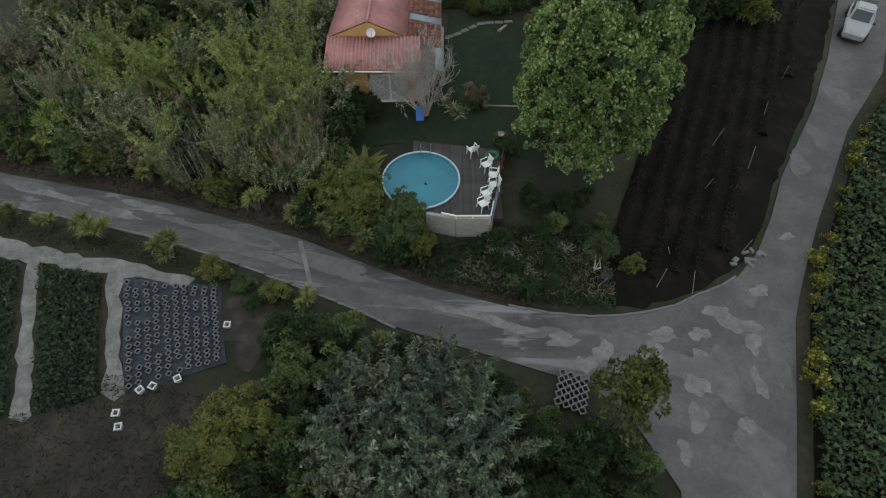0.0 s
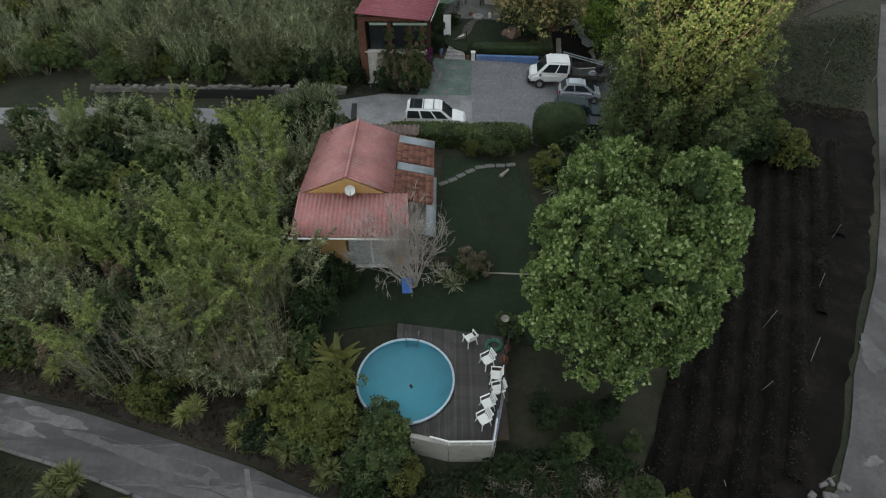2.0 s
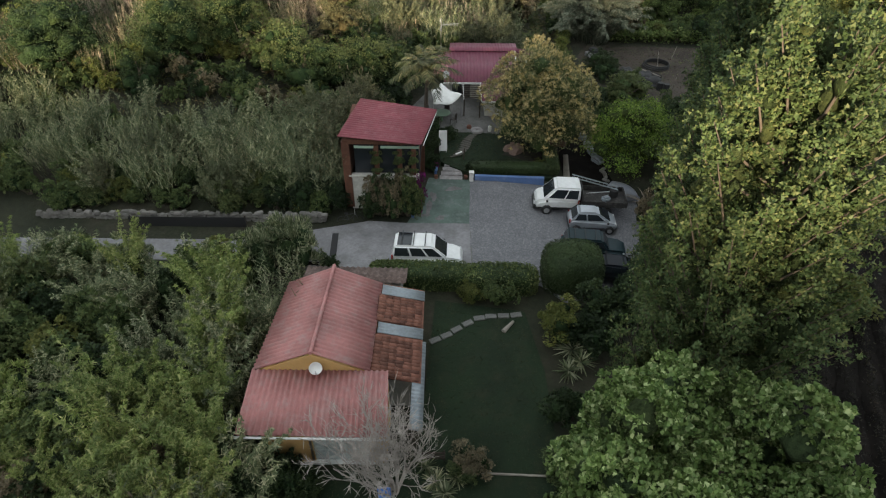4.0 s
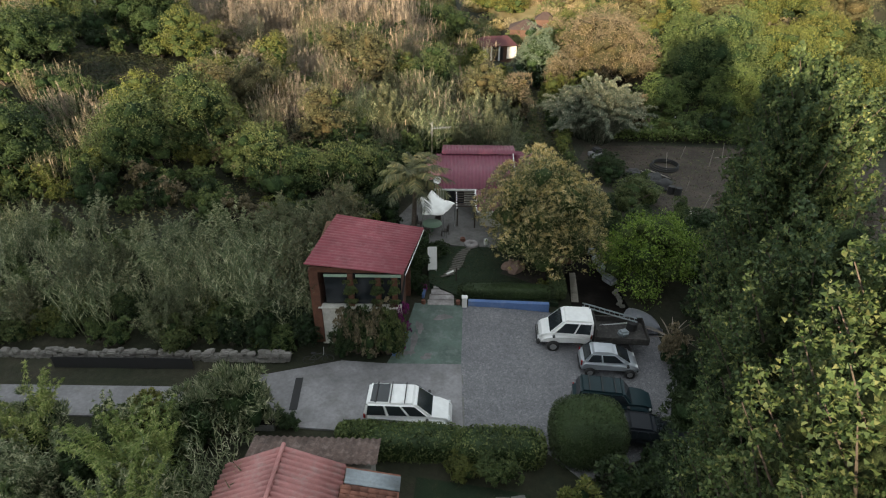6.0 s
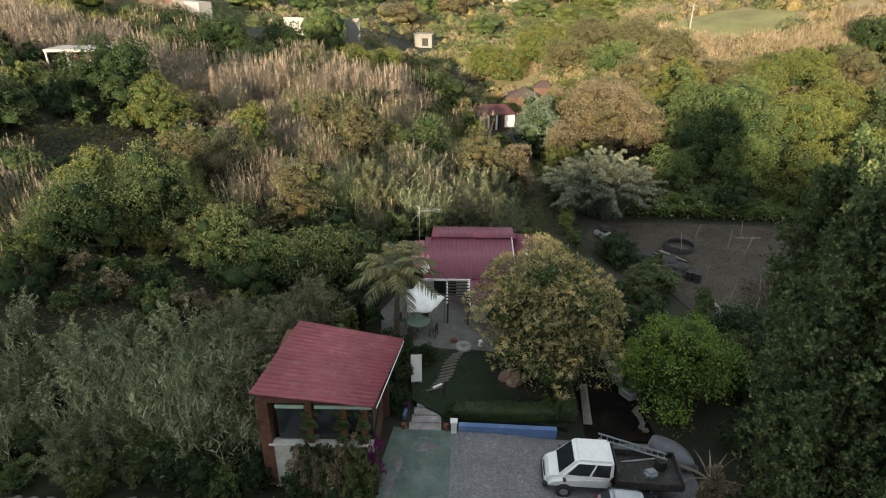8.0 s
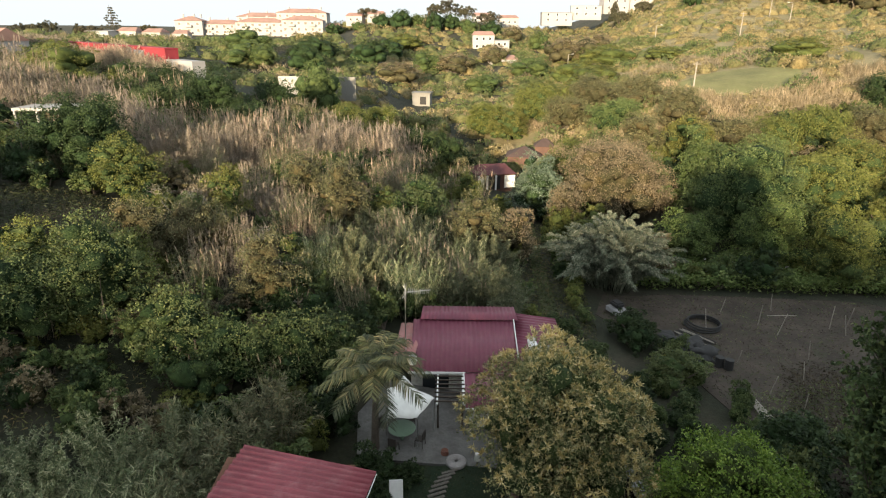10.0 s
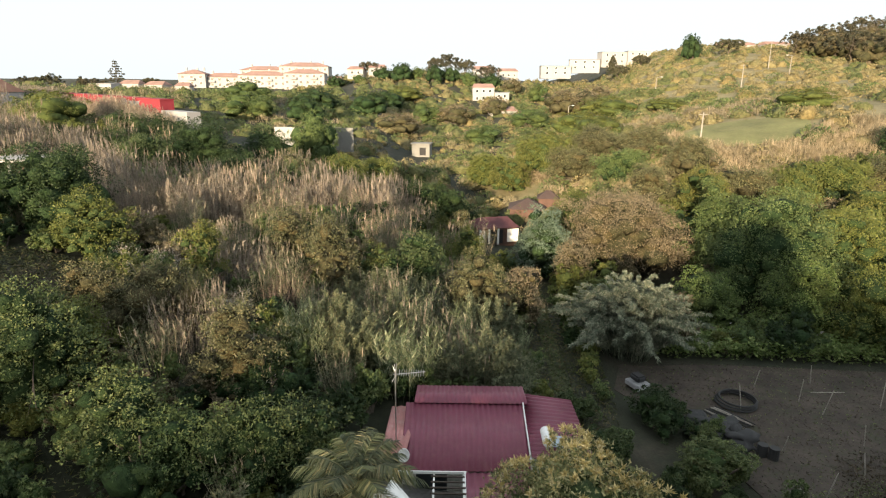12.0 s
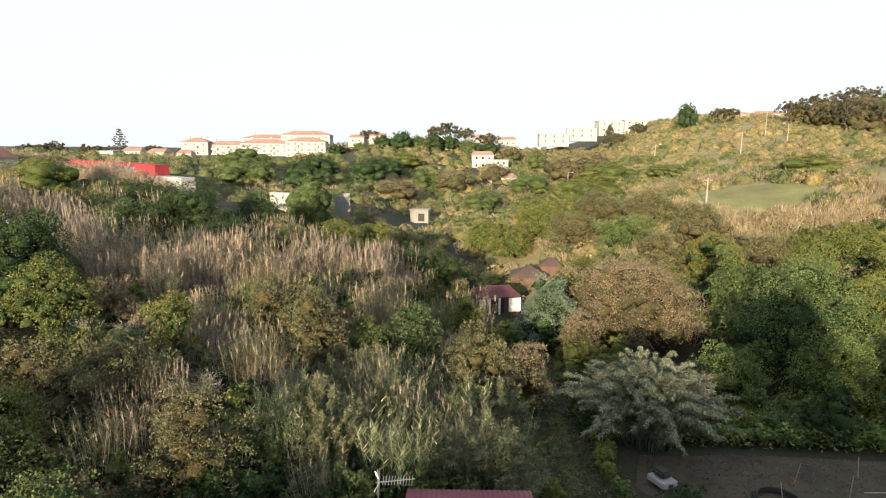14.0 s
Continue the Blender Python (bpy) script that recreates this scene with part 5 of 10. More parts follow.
def full_crown(seed, rad, hi, k, leaf, low=0.12, ragged=0.2, dense=85):
    """A crown at its true size: rounded boughs of uneven reach over an ellipsoid, with small leaves in tufts on them."""
    r = np.random.default_rng(seed)
    n = 26 + int(6 * rad)
    lobes = []
    for i in range(n):
        q = (i + 0.5) / n
        a = i * 2.4 + r.normal() * 0.3
        ring = rad * 0.8 * math.sqrt(max(0.02, 1 - ((q - 0.25) / 0.8) ** 2)) * (1 + ragged * r.normal()) * (1 if r.random() < 0.75 else 0.6)
        s = rad * r.uniform(0.15, 0.34)
        lobes.append((ring * math.cos(a), ring * math.sin(a), hi * (low + (1 - low) * (0.1 + 0.8 * q)) * (1 + 0.35 * ragged * r.normal()), s * 1.15, s * r.uniform(0.7, 1.0)))
    leafmat, mass_, width = TREE_KIND[k]
    area = 4 * rad * hi + 6 * rad * rad
    p, w = crown_points(lobes, dense * area / 4.4, 4.4, 0.19 + 0.018 * rad, r, 0.22, 0.75)
    p[:, 2] = np.maximum(p[:, 2], 0.05)
    v, f = leaf_quads(p, w, leaf, width, r, upright=0.25)
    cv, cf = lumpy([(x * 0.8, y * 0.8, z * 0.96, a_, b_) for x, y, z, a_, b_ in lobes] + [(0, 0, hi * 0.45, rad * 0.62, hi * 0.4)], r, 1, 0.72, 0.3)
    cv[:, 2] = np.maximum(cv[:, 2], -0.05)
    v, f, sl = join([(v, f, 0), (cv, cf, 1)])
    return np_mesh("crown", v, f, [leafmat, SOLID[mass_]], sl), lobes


def blossom_of(lobes, n, seed):
    """Starry upright flower heads over the outside of a crown."""
    r = np.random.default_rng(seed)
    L = np.asarray(lobes)
    i = r.choice(len(L), n, p=L[:, 3] / L[:, 3].sum())
    way = r.normal(size=(n, 3)) * [1, 1, 0.8] + L[i, :3] / np.linalg.norm(L[i, :3], axis=1, keepdims=True) * 0.8 + [0, 0, 0.5]
    way /= np.linalg.norm(way, axis=1, keepdims=True)
    c = L[i, :3] + way * L[i, 3:4] * 1.18
    d = r.normal(size=(n, 30, 3)) + way[:, None] * 0.5 + [0, 0, 0.5]
    d /= np.linalg.norm(d, axis=2, keepdims=True)
    s = r.uniform(0.16, 0.34, (n, 1, 1))
    v, f = leaf_quads((c[:, None] + d * s * r.uniform(0.2, 0.8, (n, 30, 1))).reshape(-1, 3), d.reshape(-1, 3), 0.19, 0.3, r, upright=0.3)
    return np_mesh("blossom", v, f, [LEAF_GOLD])


def valley_tree(k, x, y, rad, hi, words, low=0.12, ragged=0.2, name="tree", dense=85, leaf=0.12):
    seed = int(abs(x) * 31 + y * 17)
    t = thing(name, words, "tree", None, "single trees")
    me, lobes = full_crown(seed, rad, hi, k, leaf + 0.0009 * max(0.0, y - 60), low, ragged, dense)
    part("crown", me, None, t)
    if k == "loquat":
        part("blossom", blossom_of(lobes, 760, seed), None, t, "pale golden flower heads")
    tv, tf = tubes(limb_paths((0, 0, -0.4), (0, 0, hi * 0.75), lobes, np.random.default_rng(seed), 0.05 + 0.028 * rad, count=7), 6)
    part("trunk", np_mesh("trunk", tv, tf, [M_BARK], smooth=True), None, t)
    t.matrix_world = pose(x, y, gz(x, y))


# on the shaded slope
for k, x, y, rad, hi, words in (
        ("deep", -30.5, 90.0, 4.4, 6.8, "large dark evergreen tree on the slope"), ("lime", -24.4, 84.6, 2.5, 5.2, "yellow-green tree with a bare bough"), ("lime", -15.4, 83.6, 1.6, 4.8, "small yellow-green tree by dead trunks"),
        ("olive", -10.6, 90.0, 2.2, 5.2, "olive-green tree among dry cane"), ("olive", -6.3, 85.4, 1.9, 6.9, "upright olive-green tree on the slope"), ("lime", -20.6, 79.4, 1.1, 3.2, "small bright green bush on the slope"),
        ("olive", -15.4, 76.6, 3.0, 4.2, "brownish spreading bush on the slope"), ("olive", -19.2, 75.8, 2.2, 4.0, "dull olive bush on the slope"), ("green", -17.6, 68.0, 2.8, 6.4, "dense leafy tree above the cane bank"),
        ("lime", -17.6, 71.4, 1.6, 4.6, "yellow-green tree beside a dense one")):
    valley_tree(k, x, y, rad, hi, words)
for k, x, y, rad, hi, words in (
        ("olive", -8.9, 71.6, 2.3, 5.8, "yellow-olive tree behind the cottage"), ("green", -12.4, 66.2, 2.5, 4.2, "dark bush on the slope foot"), ("green", -6.3, 65.6, 2.4, 4.2, "dark green bush beside the cottage"),
        ("green", -3.9, 66.8, 1.8, 4.2, "leafy green bush by the cottage wall"), ("green", -9.4, 65.0, 2.1, 3.8, "leafy green bush near the cottage"), ("green", -21.5, 66.0, 3.4, 5.4, "dark leafy tree above the cane"),
        ("deep", -31.0, 64.0, 3.8, 5.0, "dark spreading tree on the slope"), ("lime", -22.8, 70.2, 2.2, 5.2, "yellowing tree on the slope"), ("deep", -36.5, 80.0, 3.4, 4.0, "dark tree on the upper slope")):
    valley_tree(k, x, y, rad, hi, words)
# along the valley floor
for k, x, y, rad, hi, words in (
        ("green", 0.2, 91.8, 2.5, 6.6, "broad green tree behind the cane"), ("green", -1.9, 89.4, 1.8, 4.2, "green bush behind the cane"), ("lime", -3.4, 89.6, 1.5, 4.8, "yellow-green slender tree behind the cane"),
        ("lime", 5.3, 104.6, 2.0, 5.4, "upright yellow-green tree near the huts"), ("olive", 4.8, 114.0, 1.3, 5.8, "narrow dull tree near the huts"), ("olive", 5.7, 88.6, 2.9, 6.2, "round yellowing tree behind the cottage"),
        ("rust", 9.5, 90.6, 2.1, 5.4, "rusty half-dry tree beside the path"), ("bluish", 13.6, 106.2, 3.1, 7.2, "round bluish-green tree beside the far huts"), ("rust", 22.9, 107.4, 6.4, 8.8, "broad rusty brown tree in the valley"),
        ("rust", 16.4, 102.0, 2.0, 5.8, "small rusty tree beside the broad one")):
    valley_tree(k, x, y, rad, hi, words, 0.05)
# on the sunny side
for k, x, y, rad, hi, words in (
        ("lime", 21.0, 119.8, 4.4, 5.8, "round yellow-green bush below the timber hut"), ("olive", 31.0, 123.6, 3.8, 6.0, "olive dome of an acacia"), ("lime", 35.4, 116.6, 3.5, 7.6, "yellow-green acacia behind the dark tree"),
        ("olive", 39.2, 130.0, 3.8, 5.8, "olive acacia dome on the slope foot"), ("bright", 32.2, 103.6, 3.0, 10.6, "dark conical tree beside the huge one"), ("green", 34.6, 97.0, 5.6, 11.4, "huge dark green tree in the valley"),
        ("bright", 27.4, 93.2, 3.0, 5.0, "leafy bush at the foot of the huge tree"), ("bright", 35.0, 91.8, 3.4, 6.8, "leafy green bush before the huge tree"), ("lime", 42.2, 99.6, 4.2, 8.8, "sunlit yellow-green tree in the valley"),
        ("lime", 39.6, 88.6, 3.4, 6.6, "yellow-green tree behind the plot")):
    valley_tree(k, x, y, rad, hi, words, 0.05)
for k, x, y, rad, hi, words in (
        ("lime", 47.0, 102.0, 4.2, 7.6, "broad sunlit acacia behind the plot"), ("olive", 42.4, 119.4, 4.2, 5.6, "olive acacia in the row"), ("lime", 48.4, 118.4, 4.2, 5.4, "yellow-green acacia in the row"),
        ("lime", 54.0, 118.0, 4.3, 5.8, "sunlit acacia in the row"), ("olive", 60.0, 117.6, 4.0, 5.6, "olive acacia at the row end"), ("lime", 52.5, 108.0, 4.4, 6.8, "yellow-green acacia on the sunny side"),
        ("green", 58.0, 102.0, 4.6, 7.2, "green tree on the sunny side"), ("lime", 51.0, 94.0, 4.0, 6.8, "sunlit tree behind the creepers"), ("green", 45.5, 91.0, 2.8, 5.0, "green bush behind the creepers"), ("olive", 27.0, 118.0, 3.2, 5.0, "olive bush beside the acacias")):
    valley_tree(k, x, y, rad, hi, words, 0.05)
# farther up both sides
for k, x, y, rad, hi, words in (
        ("deep", -24.6, 131.0, 4.4, 6.8, "dark tree above the valley"), ("deep", -31.2, 121.0, 5.0, 7.2, "broad dark tree on the far slope"), ("green", -36.0, 116.0, 3.2, 5.6, "green tree on the far slope"),
        ("lime", -12.6, 127.0, 3.3, 6.0, "yellow-green tree above the valley floor"), ("lime", -8.6, 133.0, 3.5, 6.6, "sunlit yellow-green tree on the far slope"), ("olive", -18.0, 121.6, 3.3, 5.6, "olive tree on the far slope"),
        ("lime", -8.4, 119.4, 3.0, 5.0, "bright yellow-green tree on the slope"), ("olive", -12.8, 112.0, 2.8, 4.6, "olive bush above the cane"), ("deep", -23.4, 115.2, 3.4, 5.2, "dark bush on the far slope"), ("green", -1.8, 123.6, 3.6, 5.8, "leafy green tree on the valley floor")):
    valley_tree(k, x, y, rad, hi, words)
for k, x, y, rad, hi, words in (
        ("deep", 2.6, 127.0, 3.2, 5.4, "dark tree on the valley floor"), ("lime", 10.4, 150.6, 4.0, 6.2, "yellow-green bush at the hill foot"), ("lime", 19.6, 148.4, 4.2, 6.0, "sunlit bush behind the timber hut"),
        ("olive", 29.4, 149.0, 4.4, 5.4, "olive bush on the hill slope"), ("lime", 13.8, 143.4, 3.4, 5.2, "yellow-green bush beside the timber hut"), ("olive", 23.5, 140.0, 4.0, 5.6, "olive bush above the timber hut"),
        ("olive", 36.0, 142.0, 4.4, 5.0, "low olive bush below the green field"), ("deep", 68.0, 127.0, 3.6, 4.4, "dark bush at the cane band"), ("green", 30.0, 134.0, 3.8, 5.0, "green bush at the hill foot"), ("deep", -44.0, 138.0, 4.4, 5.4, "dark tree below the red building")):
    valley_tree(k, x, y, rad, hi, words)


# thicket left of the garden
def thicket(x, y):
    return y > road_edge(x) + 1.5 and (x < -7.9 or (y < 29.2 and x < -5.6)) and y < 43.0


scatter(["reed_plume", "bamboo", "green", "reed_silver", "deep", "reed_mixed", "rust"], [0.24, 0.1, 0.22, 0.14, 0.17, 0.08, 0.05], -30, -5, 22, 35.5, 1.75, 1.0, 1.55, "in the thicket beside the house", "thicket shrubs", 31, thicket)
scatter(["reed_silver", "green", "deep", "reed_green", "reed_plume", "lime"], [0.3, 0.28, 0.18, 0.08, 0.1, 0.06], -30, -5, 35.3, 43.5, 1.95, 1.1, 1.6, "at the back of the thicket", "back of the thicket", 46, thicket)
for i, (x, y, s) in enumerate([(-9.4, 26.6, 1.35), (-8.3, 28.3, 1.2), (-10.6, 25.6, 1.25), (-11.4, 27.4, 1.4), (-9.1, 30.4, 1.25), (-11.8, 30.0, 1.4), (-9.6, 33.5, 1.2), (-10.2, 37.0, 1.3), (-12.6, 25.2, 1.1), (-8.6, 25.0, 1.1), (-13.8, 33.0, 1.3), (-11.5, 40.0, 1.3)]):
    plant("cane_clump", REED["plume"][i % 3], "tall feathery yellow-green bamboo clump in the thicket", "bamboo", x, y, i * 67, s, s * 1.1, "bamboo beside the house")
for i, (x, y, s, sz) in enumerate([(-6.9, 29.2, 1.0, 1.15), (-5.6, 29.0, 0.9, 1.1), (-4.6, 29.3, 0.7, 0.95), (-7.8, 30.4, 1.1, 1.3), (-6.0, 28.0, 0.8, 0.8)]):
    plant("shrub", BUSH["deep"][i % 2], "dark shrub before the porch", "shrub", x, y, i * 61, s, sz, "shrubs before the porch")
scatter(["green", "lime", "deep"], [0.5, 0.3, 0.2], -9, 0.2, 18.8, 22.4, 1.5, 0.8, 1.15, "above the lane before the pool", "shrubs before the pool", 37, lambda x, y: y > road_edge(x) + 1.2 and y < 21.2 - max(0, x) and x < -0.2)
scatter(["reed_green", "green", "reed_silver", "deep", "reed_pale", "reed_mixed"], [0.26, 0.2, 0.34, 0.08, 0.08, 0.04], -28, -6.4, 49.6, 60, 1.75, 0.85, 1.3, "on the bank behind the lane", "bank of cane", 32, lambda x, y: y > 49.4)
scatter(["green", "lime", "deep"], [0.5, 0.25, 0.25], -26, -6.2, 48.9, 53.2, 1.45, 0.65, 1.05, "on the bank above the lane wall", "low bank shrubs", 43, lambda x, y: True)
mass_scatter(["reed_green", "green", "reed_silver", "deep", "lime"], [0.26, 0.3, 0.26, 0.1, 0.08], -48, -28, 49.4, 60, 1.7, 0.85, 1.3, "on the bank behind the lane", 47)
for i, (x, y, s) in enumerate([(-7.6, 51.6, 1.25), (-8.6, 53.0, 1.3), (-7.4, 54.2, 1.3), (-9.8, 51.8, 1.2), (-8.4, 55.8, 1.35), (-7.2, 57.2, 1.3), (-10.2, 54.4, 1.3), (-6.8, 59.0, 1.25), (-9.2, 58.0, 1.3), (-11.4, 52.8, 1.2), (-11.2, 56.4, 1.25), (-5.8, 60.4, 1.2)]):
    kind_ = ("green", "silver", "pale")[i % 3]
    plant("cane_clump", REED[kind_][i % 2], RWORD[kind_] + " beside the pavilion", "reed", x, y, i * 67, s, s, "cane beside the pavilion")
scatter(["deep", "green"], [0.55, 0.45], 11.4, 22.5, 61, 77, 1.9, 0.5, 0.95, "between the cottage and the plot", "low shrubs by the plot", 44, lambda x, y: x > 11.6 and y < 60.5 + (x - 10) * 1.6 and not (x < 13.4 and y < 64.5))
scatter(["deep", "green"], [0.85, 0.15], 1.6, 9.8, 16.4, 23.4, 1.2, 0.42, 0.8, "below the plane tree", "shrubs below the plane tree", 38, lambda x, y: y > road_edge(x) + 0.7 and (x > 4.2 or y < 20.2) and not (y < 19.0 and 6.4 < x))
scatter(["reed_great", "silver"], [0.88, 0.12], -4.6, 2.6, 4.6, 11.2, 1.5, 1.15, 1.6, "in front of the lane", "great cane stand", 39, lambda x, y: (x + 1.2) ** 2 / 15 + (y - 8) ** 2 / 12 < 1)
scatter(["deep", "green"], [0.6, 0.4], -9.2, 11, 0.5, 15.8, 1.3, 0.65, 1.15, "below the lane", "shrubs below the lane", 40,
        lambda x, y: y < np.interp(x, [-9, -6.6, -2.4, 3.2, 7.2, 8.8, 10, 11], [16.6, 15.6, 13.6, 11.7, 10.2, 8.6, 6.0, 1]) - 0.75 and not (5 < x < 7.4 and 9 < y < 12.5) and ((x + 1.2) ** 2 / 13 + (y - 8) ** 2 / 10 > 1) and (x > -7.4 or y < 6 or y > 12.5))
scatter(["green", "deep"], [0.5, 0.5], -22, -8, 1.0, 8.6, 1.9, 0.7, 1.2, "beside the plant nursery", "shrubs beside the nursery", 41, lambda x, y: y < 4.5 or x > -11.5)
scatter(["deep", "green", "lime"], [0.5, 0.35, 0.15], 14.6, 26, 40, 66, 2.3, 0.9, 1.7, "under the poplars", "shrubs under the poplars", 42, lambda x, y: x > 14.8 + (2.5 if 49 < y < 60 else 0) and not (y > 60 and x < 22) and x < 26 + (y - 50) * 0.3)
mass_scatter(["reed_mixed", "reed_dry", "green", "deep", "lime", "rust", "reed_green"], [0.18, 0.2, 0.26, 0.08, 0.1, 0.06, 0.12], -46, -1.0, 60, 98, 1.9, 0.85, 1.35, "on the valley slope", 33, lambda x, y: x < -3.6 + (y - 60) * 0.05 or y > 75)
mass_scatter(["reed_mixed", "reed_green", "green"], [0.5, 0.3, 0.2], -3, 8, 74.6, 90, 1.8, 1.1, 1.5, "behind the cottage", 34, lambda x, y: x < 7.4)
mass_scatter(["lime", "green", "rust", "deep"], [0.34, 0.46, 0.1, 0.1], 13.5, 64, 87, 126, 2.7, 1.4, 2.3, "on the sunny side of the valley", 35, lambda x, y: (x > 16 or y > 112) and math.hypot(x - 34.5, y - 95) > 6.5 and math.hypot(x - 24.8, y - 102) > 6 and math.hypot(x - 18.4, y - 86) > 5)
mass_scatter(["green", "lime", "reed_mixed", "reed_dry", "deep"], [0.26, 0.16, 0.22, 0.28, 0.08], -70, 8, 96, 132, 2.6, 1.3, 2.1, "on the far slope", 36, lambda x, y: x < 6.5 and off_carport(x, y))
mass_scatter(["green", "lime", "deep", "rust"], [0.5, 0.25, 0.15, 0.1], 6.8, 17, 76, 120, 1.6, 0.6, 1.15, "beside the valley path", 45, lambda x, y: abs(x - float(np.interp(y, [76, 86, 96, 104, 110, 116], [11.1, 11.5, 12.0, 12.5, 11.5, 10.4]))) > 1.5 and math.hypot(x - 9.3, y - 119) > 8 and not (x > 14.5 and y < 84) and math.hypot(x - 18.4, y - 86) > 4)


def mid_trees(kinds, weights, x0, x1, y0, y1, gap, smin, smax, where, seed, keep=None):
    """Rounded crowns that stand out of the scrub, each its own tree."""
    for x, y, r in spots(x0, x1, y0, y1, gap, seed, keep):
        k = kinds[int(r.choice(len(kinds), p=weights))]
        s = r.uniform(smin, smax)
        whole_tree(MID[k][int(r.integers(0, 2))], WORD[k] + " rounded tree " + where, x, y, r.uniform(0, 360), s, s * r.uniform(0.85, 1.25), "valley trees", "scrub_tree")


mid_trees(["green", "deep", "lime", "rust"], [0.34, 0.46, 0.08, 0.12], -50, -4, 61, 97, 6.4, 1.5, 2.5, "on the valley slope", 51, lambda x, y: (x < -6 or y > 80) and not meadow(x, y) and not cane_zone(x, y))
mid_trees(["green", "deep", "lime", "rust"], [0.46, 0.14, 0.28, 0.12], -75, 5, 98, 150, 6.4, 1.9, 3.2, "on the far slope", 52, lambda x, y: off_carport(x, y) and not cane_zone(x, y))
mid_trees(["lime", "green", "rust"], [0.55, 0.32, 0.13], 48, 80, 90, 128, 6.0, 2.3, 3.8, "on the sunny side", 53, lambda x, y: True)


# far scrub as one mass
def far_scrub(name, label, leafmat, n, region, size_lo, size_hi, seed, per=60, leaf=0.42, width=0.6, tall=1.0, keep=None, core=None):
    """Rounded bushes, or beds of cane, that nobody could count."""
    r = np.random.default_rng(seed)
    x0, x1, y0, y1 = region
    x, y = r.uniform(x0, x1, n), r.uniform(y0, y1, n)
    if keep is not None:
        ok = keep(x, y)
        x, y = x[ok], y[ok]
        n = len(x)
    z = ground(x, y)
    s = r.uniform(size_lo, size_hi, n)
    w = r.normal(size=(n, per, 3))
    w /= np.linalg.norm(w, axis=2, keepdims=True)
    w[..., 2] = np.abs(w[..., 2]) * 1.0 - 0.1
    p = np.stack([x, y, z], 1)[:, None] + w * s[:, None, None] * [1, 1, tall] * (0.85 + 0.2 * r.random((n, per, 1)))
    sz = np.repeat(s, per) * leaf
    way = (w + r.normal(size=w.shape) * 0.5) * [1, 1, 1 + (tall > 1.2) * 3]
    v, f = leaf_quads(p.reshape(-1, 3), way.reshape(-1, 3), sz, width, r, upright=0.4)
    mats, sl = [leafmat], None
    if core:
        L = [(x[i], y[i], z[i] - 0.1 * s[i], s[i] * r.uniform(0.85, 1.3), s[i] * r.uniform(0.75, 1.1)) for i in range(n)]
        cv, cf = lumpy(L, r, 2, 0.72, 0.25, True)
        v, f, sl = join([(v, f, 0), (cv, cf, 1)])
        mats = [leafmat, core]
    thing(name, label, "scrub", kind="stuff", data=np_mesh(name, v, f, mats, sl, True))


def off_field(x, y):
    return (((x - 55) / 12) ** 2 + ((y - 146) / 10.5) ** 2 > 1) & (np.hypot(x + 6, y - 184) > 8)


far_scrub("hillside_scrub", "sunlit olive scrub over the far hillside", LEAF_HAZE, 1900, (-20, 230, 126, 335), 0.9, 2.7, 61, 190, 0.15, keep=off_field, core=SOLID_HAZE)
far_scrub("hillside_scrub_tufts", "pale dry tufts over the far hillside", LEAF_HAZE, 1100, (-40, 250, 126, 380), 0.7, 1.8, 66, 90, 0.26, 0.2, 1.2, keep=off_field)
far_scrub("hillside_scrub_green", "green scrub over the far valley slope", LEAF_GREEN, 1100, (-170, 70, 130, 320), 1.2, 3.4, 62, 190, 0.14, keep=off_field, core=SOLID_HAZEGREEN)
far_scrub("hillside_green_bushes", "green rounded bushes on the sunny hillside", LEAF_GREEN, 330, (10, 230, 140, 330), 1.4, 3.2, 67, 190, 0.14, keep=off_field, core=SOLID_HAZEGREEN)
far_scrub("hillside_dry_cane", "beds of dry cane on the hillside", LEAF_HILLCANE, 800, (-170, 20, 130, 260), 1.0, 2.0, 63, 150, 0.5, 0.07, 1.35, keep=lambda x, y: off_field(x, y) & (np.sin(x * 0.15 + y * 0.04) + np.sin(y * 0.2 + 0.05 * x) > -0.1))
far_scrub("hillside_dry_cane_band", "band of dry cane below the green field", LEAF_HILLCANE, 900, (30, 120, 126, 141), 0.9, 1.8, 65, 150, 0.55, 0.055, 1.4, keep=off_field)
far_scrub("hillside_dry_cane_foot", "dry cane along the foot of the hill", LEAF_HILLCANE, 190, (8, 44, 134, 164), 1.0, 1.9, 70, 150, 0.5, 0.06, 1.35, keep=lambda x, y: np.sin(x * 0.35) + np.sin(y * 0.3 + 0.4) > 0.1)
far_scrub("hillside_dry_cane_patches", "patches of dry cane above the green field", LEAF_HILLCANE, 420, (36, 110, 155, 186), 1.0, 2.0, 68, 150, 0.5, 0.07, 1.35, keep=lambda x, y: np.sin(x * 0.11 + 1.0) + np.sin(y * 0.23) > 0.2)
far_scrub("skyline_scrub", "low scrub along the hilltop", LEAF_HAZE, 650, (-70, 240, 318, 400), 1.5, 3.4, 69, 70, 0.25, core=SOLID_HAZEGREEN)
# scrub on the added ridge, out of view; it roughens the shade line
far_scrub("ridge_scrub", "rough scrub on the unseen ridge added behind", LEAF_GREEN, 500, (-400, 400, -300, -200), 3, 5, 64, 20, 0.7)

# ---------------------------------------------------------------- foreground: lane, nursery, field
road = bpy.data.objects["road"]


